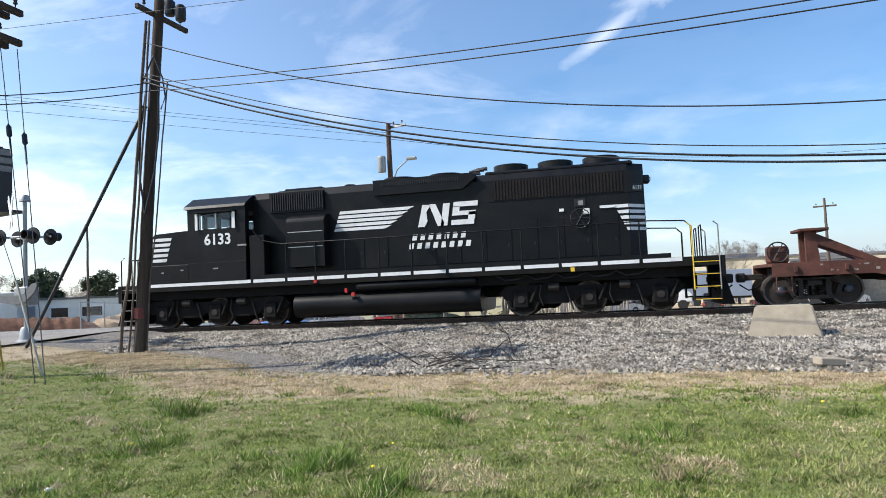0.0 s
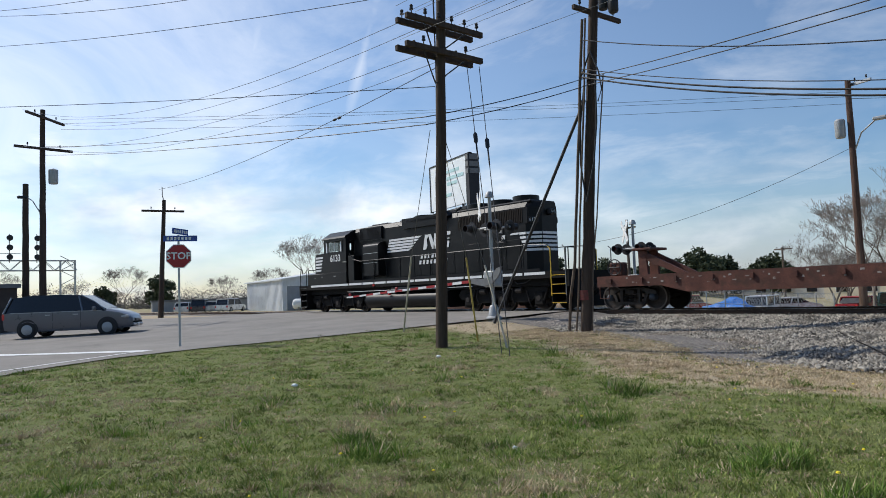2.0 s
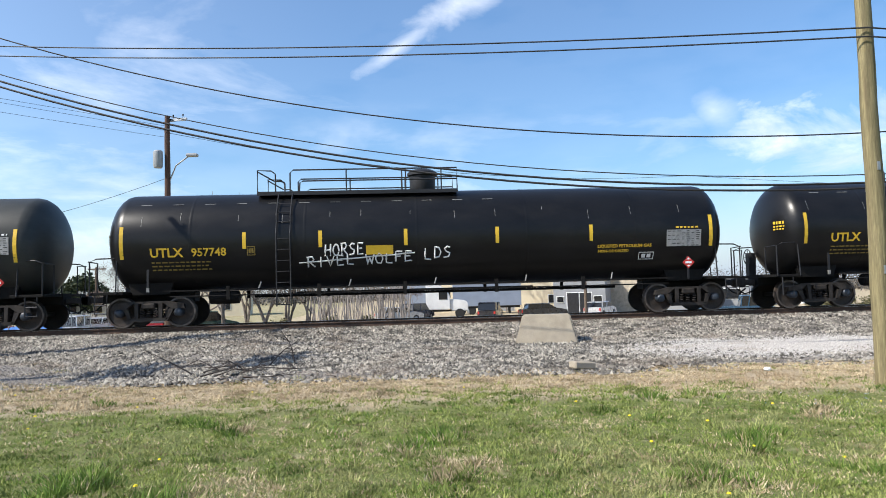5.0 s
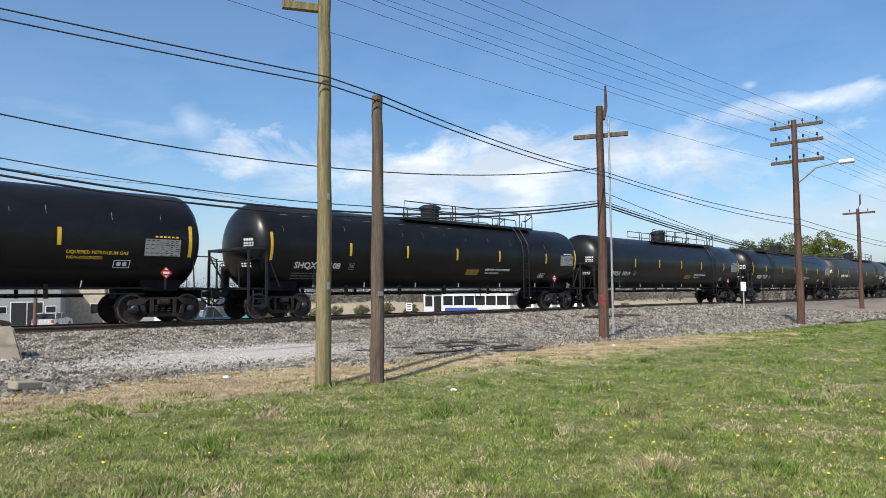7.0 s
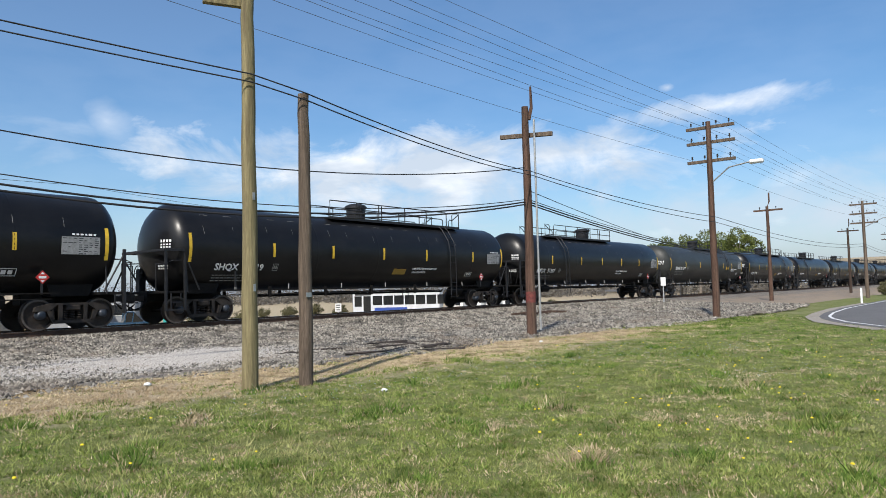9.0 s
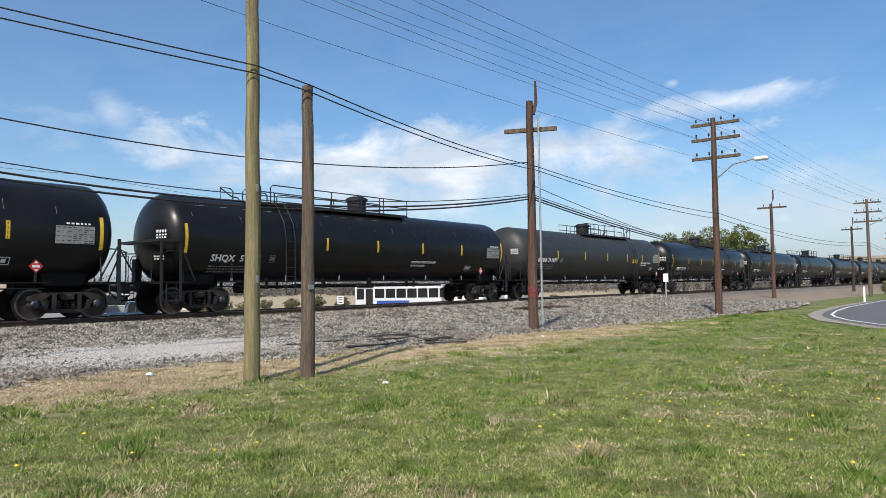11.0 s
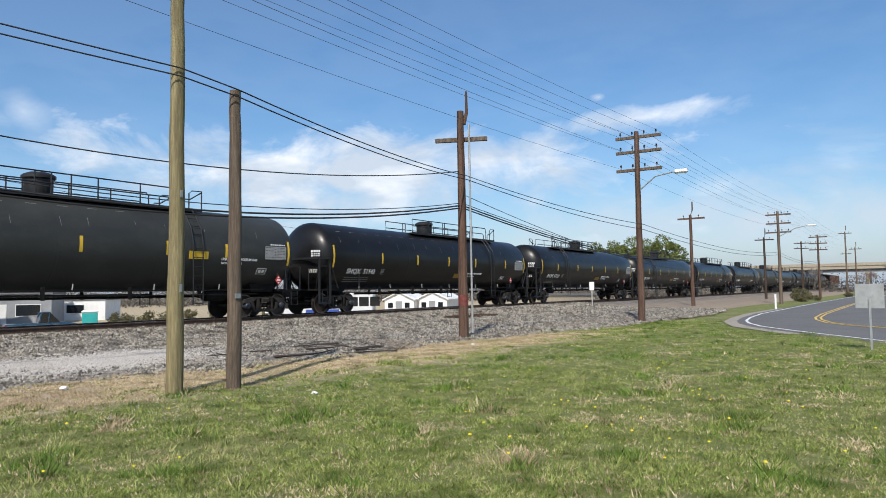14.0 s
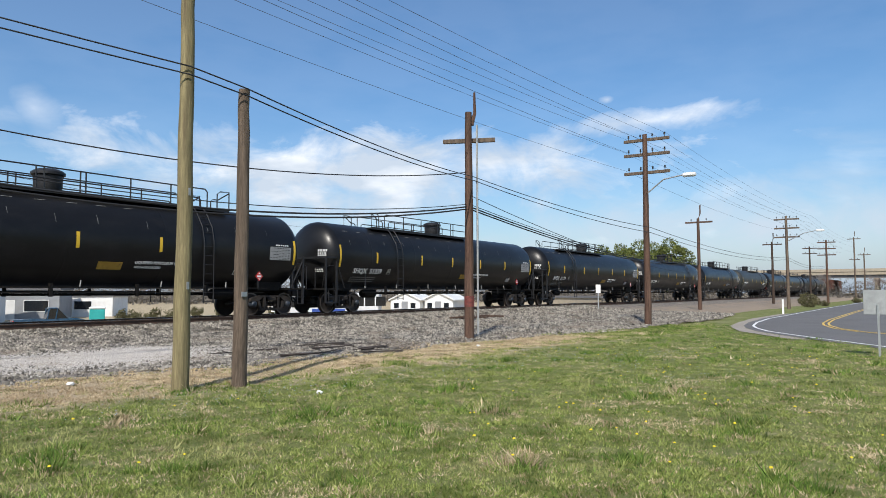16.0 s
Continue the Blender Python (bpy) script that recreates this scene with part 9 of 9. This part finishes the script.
def lawn_clumps(rnd):
    """Where the tufts stand: closer together towards the camera's stand."""
    n = 112000
    r = 4.6 * np.exp(rnd.uniform(0, 1, n) * math.log(52 / 4.6))
    az = np.radians(rnd.uniform(-6, 178, n))
    x, y = r * np.cos(az), EYE[1] + r * np.sin(az)
    m = 9000
    r2, a2 = np.sqrt(rnd.uniform(0.02, 1, m)) * 13, rnd.uniform(0, math.tau, m)
    back = (r2 < 4.7) | (np.sin(a2) < 0.0)
    x = np.concatenate([x, (r2 * np.cos(a2))[back]])
    y = np.concatenate([y, EYE[1] + (r2 * np.sin(a2))[back]])
    r = np.concatenate([r, np.full(back.sum(), 5.0)])
    # more of them in the dead strip along the gravel
    k = 26000
    bx = -15 + 50 * rnd.uniform(0, 1, k)
    by = toe_at(bx) - 2.6 + 3.2 * rnd.uniform(0, 1, k)
    return np.concatenate([x, bx]), np.concatenate([y, by]), np.concatenate([r, np.hypot(bx, by - EYE[1])])


def scatter_grass():
    rnd = np.random.default_rng(9)
    GREEN = grass_material("grass_blades", (0.135, 0.185, 0.036), (0.42, 0.455, 0.14), (0.50, 0.44, 0.235), 0.2)
    LUSH = grass_material("lush_grass_blades", (0.075, 0.145, 0.022), (0.24, 0.35, 0.065), (0.30, 0.36, 0.10), 0.2)
    STRAW = grass_material("dry_grass_blades", (0.38, 0.29, 0.165), (0.76, 0.63, 0.42), (0.30, 0.215, 0.13), 0.12)
    x, y, r = lawn_clumps(rnd)
    n = len(x)
    t = toe_at(x)
    area = (-27, 53, -37, 4)
    gz = Sampled(ground_z, *area, 0.3)
    n1 = Sampled(lambda p, q: noise.noise((p * 0.9, q * 0.9, 4.0)), *area, 0.2)
    n2 = Sampled(lambda p, q: noise.noise((p * 0.35, q * 0.35, 9.0)), *area, 0.4)
    n3 = Sampled(lambda p, q: noise.noise((p * 0.8, q * 0.8, 6.0)), *area, 0.25)
    n5 = Sampled(lambda p, q: noise.noise((p * 1.3, q * 1.3, 21.0)), *area, 0.15)
    n6 = Sampled(lambda p, q: noise.noise((p * 2.6, q * 2.6, 3.0)), *area, 0.09)
    ok = ~((y > t + 0.5 + 3.0 * np.clip(n3(x, y) * 2.2 - 0.1, 0, 1)) | (x < -26.5) | ((x > 30) & (y < -16.4 + 0.2)) | ((x < -16.2) & ((y > -1.6) | (x < -18.6))) | ((x > 17) & (y < -24.4 + (x - 19.5) * 0.55)))
    band = ease(t - 3.2, t - 1.3, y + 0.9 * n3(x, y)) * (1 - 0.6 * ease(20, 30, x))
    dry = 0.97 * band + 0.75 * ease(0.14, 0.45, n1(x, y)) + 0.5 * n2(x, y) + 0.45 * ease(0.18, 0.5, n6(x, y)) - 0.04 + 0.36 * ease(1, -9, x)
    dry -= 0.5 * ease(16, 30, x)
    is_dry = rnd.uniform(0, 1, n) < np.clip(dry + 0.06, 0.17, 0.96)
    tuft = np.maximum(0.0, n5(x, y) - 0.20) * (1 - band)
    lush = ~is_dry & (rnd.uniform(0, 1, n) < np.clip(0.10 + 3.0 * tuft + 0.30 * ease(14, 28, x), 0, 0.9))
    # thin out where the ground shows through
    ok &= (rnd.uniform(0, 1, n) > 0.55 * ease(0.25, 0.5, n6(x, y)))
    tall = np.exp(rnd.normal(math.log(0.033), 0.42, n)) * (1 + 5.5 * tuft) * np.where(is_dry, 0.75, 1.0)
    blades = 12
    for key, keep, mat, lab in (("lawn_grass", ok & ~is_dry & ~lush, GREEN, "short green lawn grass blades"), ("lush_grass", ok & lush, LUSH, "taller dark green grass tufts"), ("dry_grass", ok & is_dry, STRAW, "dry straw-coloured grass blades")):
        c = np.repeat(np.nonzero(keep)[0], blades)
        m = len(c)
        out, way = np.sqrt(rnd.uniform(0, 1, m)), rnd.uniform(0, math.tau, m)
        rad = (rnd.uniform(0.03, 0.085, n) * (0.75 + r / 12))[c]
        px_, py_ = x[c] + rad * out * np.cos(way), y[c] + rad * out * np.sin(way)
        z = gz(px_, py_) - 0.005
        h = tall[c] * rnd.uniform(0.45, 1.15, m) * (1.1 - 0.35 * out)
        w = rnd.uniform(0.003, 0.007, m) * (0.75 + r[c] / 10)
        ang = rnd.uniform(0, math.tau, m)
        lx = np.cos(way) * out * 0.7 + rnd.normal(0, 0.45, m)
        ly = np.sin(way) * out * 0.7 + rnd.normal(0, 0.45, m)
        dx, dy = np.cos(ang) * w, np.sin(ang) * w
        a_ = np.stack([px_ - dx, py_ - dy, z], 1)
        b_ = np.stack([px_ + dx, py_ + dy, z], 1)
        c_ = np.stack([px_ + h * lx, py_ + h * ly, z + h], 1)
        v = np.stack([a_, b_, c_], 1).reshape(-1, 3)
        tagged(from_numpy(key, v, np.arange(m * 3).reshape(-1, 3), mat), lab, "grass", kind="stuff")


def scatter_stones():
    rnd = np.random.default_rng(12)
    # mixed stone tones; the darkest are also coloured as shadow between the stones
    m = grass_material("ballast_stones", (0.055, 0.049, 0.042), (0.48, 0.44, 0.365), (0.19, 0.145, 0.105), 0.0, 2)
    n = 290000
    x = -14.5 + 66 * rnd.uniform(0, 1, n) ** 1.25
    y = -0.9 - (rnd.uniform(0, 1, n) ** 0.85) * 12.6
    t = toe_at(x)
    bz, gz = Sampled(ballast_z, -15, 53, -15, 0, 0.25), Sampled(ground_z, -15, 53, -15, 0, 0.4)
    bare = Sampled(lambda p, q: noise.noise((p * 0.25, q * 0.4, 31.0)), -15, 53, -15, 0, 0.5)
    u = rnd.uniform(0, 1, (2, n))
    ok = ~((y < t - 0.3) | ((y < t + 0.9) & (u[0] < 0.45)) | ((bare(x, y) > 0.24) & (y < -4.5) & (u[1] < 0.75)) | ((x > 19) & (u[1] < np.clip((x - 19) / 14, 0, 0.4)) & (y < -3)))
    x, y, t = x[ok], y[ok], t[ok]
    k = len(x)
    s = rnd.uniform(0.018, 0.052, k) * (1 + np.clip((x - 14) / 22, 0, 1.4))
    z = np.where(y < t + 1.0, np.maximum(bz(x, y), gz(x, y) - 0.02), bz(x, y))
    # a blunt broken top over a four-cornered foot
    base = np.array([(1, 0, -0.3), (0, 1, -0.3), (-1, 0, -0.3), (0, -1, -0.3), (0, 0, 0.7)], float)
    tri = np.array([(0, 1, 4), (1, 2, 4), (2, 3, 4), (3, 0, 4)])
    v = base[None] * (s[:, None, None] * rnd.uniform(0.6, 1.3, (k, 5, 1))) + rnd.normal(0, 0.28, (k, 5, 3)) * s[:, None, None]
    a_ = rnd.uniform(0, math.tau, k)
    ca, sa = np.cos(a_)[:, None], np.sin(a_)[:, None]
    v = np.stack([v[:, :, 0] * ca - v[:, :, 1] * sa, v[:, :, 0] * sa + v[:, :, 1] * ca, v[:, :, 2]], -1)
    v += np.stack([x, y, z + s * 0.2], 1)[:, None, :]
    f = (tri[None] + (np.arange(k) * 5)[:, None, None]).reshape(-1, 3)
    tagged(from_numpy("ballast_stones", v.reshape(-1, 3), f, m), "loose grey crushed stones of mixed shade", "gravel", kind="stuff")
    # a spill of fine pale chippings over the coarse stone
    fine = grass_material("pale_chippings", (0.30, 0.28, 0.255), (0.66, 0.62, 0.565), (0.34, 0.29, 0.23), 0.0, 1)
    k = 60000
    x, y = 8.6 + rnd.normal(0, 2.0, k), -7.6 + rnd.normal(0, 1.0, k)
    ok = (np.hypot((x - 8.6) / 4.2, (y + 7.6) / 2.1) < 0.75 + 0.5 * rnd.uniform(0, 1, k)) & (y > toe_at(x) + 0.2)
    x, y = x[ok], y[ok]
    k = len(x)
    s = rnd.uniform(0.008, 0.020, k)
    v = base[None] * (s[:, None, None] * rnd.uniform(0.7, 1.3, (k, 5, 1))) + rnd.normal(0, 0.25, (k, 5, 3)) * s[:, None, None]
    heap = 0.035 * np.exp(-((x - 8.6) / 2.6) ** 2 - ((y + 7.6) / 1.3) ** 2)
    v += np.stack([x, y, bz(x, y) + 0.012 + heap], 1)[:, None, :]
    f = (tri[None] + (np.arange(k) * 5)[:, None, None]).reshape(-1, 3)
    tagged(from_numpy("gravel_spill", v.reshape(-1, 3), f, fine), "spill of fine pale chippings on the ballast", "gravel", kind="stuff")


def litter():
    YEL = material("dandelion_yellow", (0.80, 0.62, 0.02), 0.7, 0, 0.1, 8, 60, 0)
    rnd = random.Random(33)
    bm = bmesh.new()
    for k in range(120):
        if k < 85:
            r, az = rnd.uniform(6.5, 21), rnd.gauss(18, 9)
        else:
            r, az = rnd.uniform(5.5, 13), rnd.uniform(40, 165)
        x, y = polar(az, r)
        if y > toe(x) - 1.0:
            continue
        z = ground_z(x, y) + rnd.uniform(0.04, 0.09)
        q = rnd.uniform(0.7, 1.15)
        lathe(bm, [(0, 0.014 * q), (0.013 * q, 0.011 * q), (0.018 * q, 0.0), (0, -0.006)], 7, "z", (x, y, z))
    tagged(part("dandelions", bm, YEL), "small yellow dandelion flowers in the lawn", "flowers", kind="stuff")
    # drifts of tiny pale blue flowers
    BLUE = material("speedwell_blue", (0.42, 0.46, 0.62), 0.7, 0, 0.15, 8, 60, 0)
    bm = bmesh.new()
    for az, d in ((29, 15.5), (33, 14.5), (24, 17), (20, 16), (38, 13), (15, 14), (46, 11.5), (27, 19), (17, 19), (54, 10.5)):
        cx, cy = polar(az, d)
        for k in range(90):
            x, y = cx + rnd.gauss(0, 0.9), cy + rnd.gauss(0, 0.5)
            if y > toe(x) - 1.2:
                continue
            z, q = ground_z(x, y) + rnd.uniform(0.03, 0.06), rnd.uniform(0.006, 0.012)
            bm.faces.new([bm.verts.new((x + q * math.cos(b_), y + q * math.sin(b_), z + 0.004 * math.sin(b_ * 3))) for b_ in (0, 1.26, 2.51, 3.77, 5.03)])
    tagged(part("speedwell", bm, BLUE), "drifts of tiny pale blue flowers in the lawn", "flowers", kind="stuff")
    # scraps
    PAPER = material("white_paper", (0.8, 0.8, 0.78), 0.7, 0, 0.05, 8, 60, 0)
    for az, d, s in ((133.2, 7.0, 0.025), (150.5, 11.5, 0.05), (139.0, 15.0, 0.05), (31.5, 20.0, 0.05), (44.2, 11.2, 0.05), (62.0, 13.2, 0.06)):
        x, y = polar(az, d)
        bm = bmesh.new()
        bmesh.ops.create_icosphere(bm, subdivisions=2, radius=s)
        for v in bm.verts:
            v.co *= 1 + 0.5 * noise.noise(v.co * 40 + Vector((az, 0, 0)))
            v.co.z *= 0.6
        tagged(part("paper_scrap", bm, PAPER, m=pose(x, y, max(ground_z(x, y), ballast_z(x, y) if y > toe(x) else -9) + 0.03)), "crumpled white scrap on the ground", "litter", "litter")
    # dead branches on the gravel
    br = thing("dead_branch", "dark dead branch lying on the gravel", "branch")
    out = []
    r2 = random.Random(3)
    limbs(r2, Vector((0, 0, 0.05)), Vector((1, 0.15, 0.05)), 1.1, 0.035, 2, out, 0.55)
    for pts, rad, k in out:
        bm = bmesh.new()
        tube(bm, [(p.x, p.y, 0.04 + abs(p.z) * 0.3) for p in pts], 0, 5, True, rad)
        part("limb", bm, DEAD_TWIG, br)
    br.matrix_basis = pose(11.6, -10.4, -0.62, 0, 0, -30)
    copy_thing(br, pose(12.6, -9.2, -0.6, 0, 0, 150))
    for az, d, turn, size in ((44.8, 19.0, -30, 0.8), (42.3, 20.6, 150, 0.9), (40.9, 18.6, -10, 1.0), (39.1, 19.4, 165, 0.9), (37.6, 18.2, 120, 0.7), (41.5, 19.2, 60, 0.8)):
        bx, by = polar(az, d)
        copy_thing(br, pose(bx, by, max(ground_z(bx, by), ballast_z(bx, by)) + 0.01, 0, 0, turn) @ Matrix.Scale(size, 4))
    for q in ((-3.2, -8.6, 0, 0, 60), (-2.7, -8.2, -35, -50, 20), (-2.2, -8.0, 30, -62, 100), (-3.7, -9.6, 0, -12, 10), (-3.9, -9.3, 10, -30, 170), (-2.9, -9.9, 0, 0, -20)):
        copy_thing(br, pose(q[0], q[1], -0.6, *q[2:]) @ Matrix.Scale(0.5, 4))
    # a low heap of cut brush beside the gravel
    bp = thing("brush_pile", "low dark heap of cut brush on the gravel", "brush pile")
    r3 = random.Random(8)
    for k in range(20):
        x, y, a_ = r3.gauss(0, 0.5), r3.gauss(0, 0.3), r3.uniform(0, math.tau)
        ln, h = r3.uniform(0.35, 1.0), r3.uniform(0.05, 0.30)
        pts = [(x, y, r3.uniform(0.0, 0.1)), (x + ln * 0.5 * math.cos(a_), y + ln * 0.5 * math.sin(a_), h), (x + ln * math.cos(a_ + 0.3), y + ln * math.sin(a_ + 0.3), h * r3.uniform(0.2, 1.6))]
        part("twig", new_tube(pts, 0, 5, True, [0.013, 0.010, 0.004]), DEAD_TWIG, bp)
    bp.matrix_basis = pose(-3.2, -9.0, -0.62)
    # spare rail fastenings heaped beside the track
    h = thing("scrap_heap", "dark heap of scrap track hardware on the ballast", "scrap")
    for k in range(14):
        part("scrap_piece", new_box(-0.35, -0.05, 0, 0.35, 0.05, 0.08, bevel=0.01), RAIL_BROWN, h, m=pose(rnd.uniform(-1.6, 1.6), rnd.uniform(-0.4, 0.4), rnd.uniform(0, 0.1), 0, rnd.uniform(-8, 8), rnd.uniform(0, 180)))
    h.matrix_basis = pose(30.5, -4.2, -0.44)


scatter_grass()
scatter_stones()
litter()

# ---------------------------------------------------------------- what moves


def train_x(t):
    """Where the gap between the flat car and the first tank car is at t seconds."""
    return float(np.interp(t, TRAIN_T, TRAIN_X))


TRAIN_T = [-1, 0, 1.0, 2.5, 3.0, 3.5, 4.0, 4.5, 5.0, 7.5, 9.0, 11.5, 13.0, 14.5, 16.0, 17]
TRAIN_X = [29.7, 19.55, 9.45, -5.4, -10.35, -15.4, -20.5, -25.65, -30.85, -56.85, -72.9, -99.6, -115.4, -131.0, -146.9, -157.4]
LOCO_BACK, FLAT_BACK = 26.75, 7.85
VAN_TURN = 57
VAN_FROM, VAN_A, VAN_B, VAN_C, VAN_D = (-36.0, -18.04), (-34.37, -15.49), (-33.4, -14.0), (-32.55, -12.69), (-31.2, -10.66)



def motions():
    times = [i / 2 for i in range(33)]
    walk(LOCO, [(t, pose(train_x(t) - LOCO_BACK, 0, 0)) for t in times])
    walk(FLAT, [(t, pose(train_x(t) - FLAT_BACK, 0, 0)) for t in times])
    for k, car in enumerate(CARS):
        walk(car, [(t, pose(train_x(t) + PITCH * (k + 0.5) - (0.15 if k == 0 else 0.0), 0, 0)) for t in times])
    rolling = [LOCO, FLAT] + CARS[:9]
    steps = [i / 30 for i in range(481)]
    for vehicle in rolling:
        for ws in [o for o in vehicle.children_recursive if o.name.startswith("wheelset")]:
            at = ws.matrix_basis.translation.copy()
            walk(ws, [(t, Matrix.Translation(at) @ Matrix.Rotation(train_x(t) / at.z, 4, "Y")) for t in steps])
    van_rows = [(0.0, VAN_FROM), (1.5, VAN_A), (2.3, VAN_B), (3.3, VAN_C), (6.0, VAN_D), (16.0, VAN_D)]
    walk(VAN, [(t, pose(x, y, road_z(x, y) + 0.014, 0, 0, VAN_TURN)) for t, (x, y) in van_rows])
    for w_ in [o for o in VAN.children if o.name.startswith("wheel") and not o.data]:
        at = w_.matrix_basis.translation.copy()
        gone = [(t / 10, math.hypot(np.interp(t / 10, [r[0] for r in van_rows], [r[1][0] for r in van_rows]) - VAN_FROM[0], np.interp(t / 10, [r[0] for r in van_rows], [r[1][1] for r in van_rows]) - VAN_FROM[1])) for t in range(161)]
        walk(w_, [(t, Matrix.Translation(at) @ Matrix.Rotation(d / 0.33, 4, "Y")) for t, d in gone])


motions()
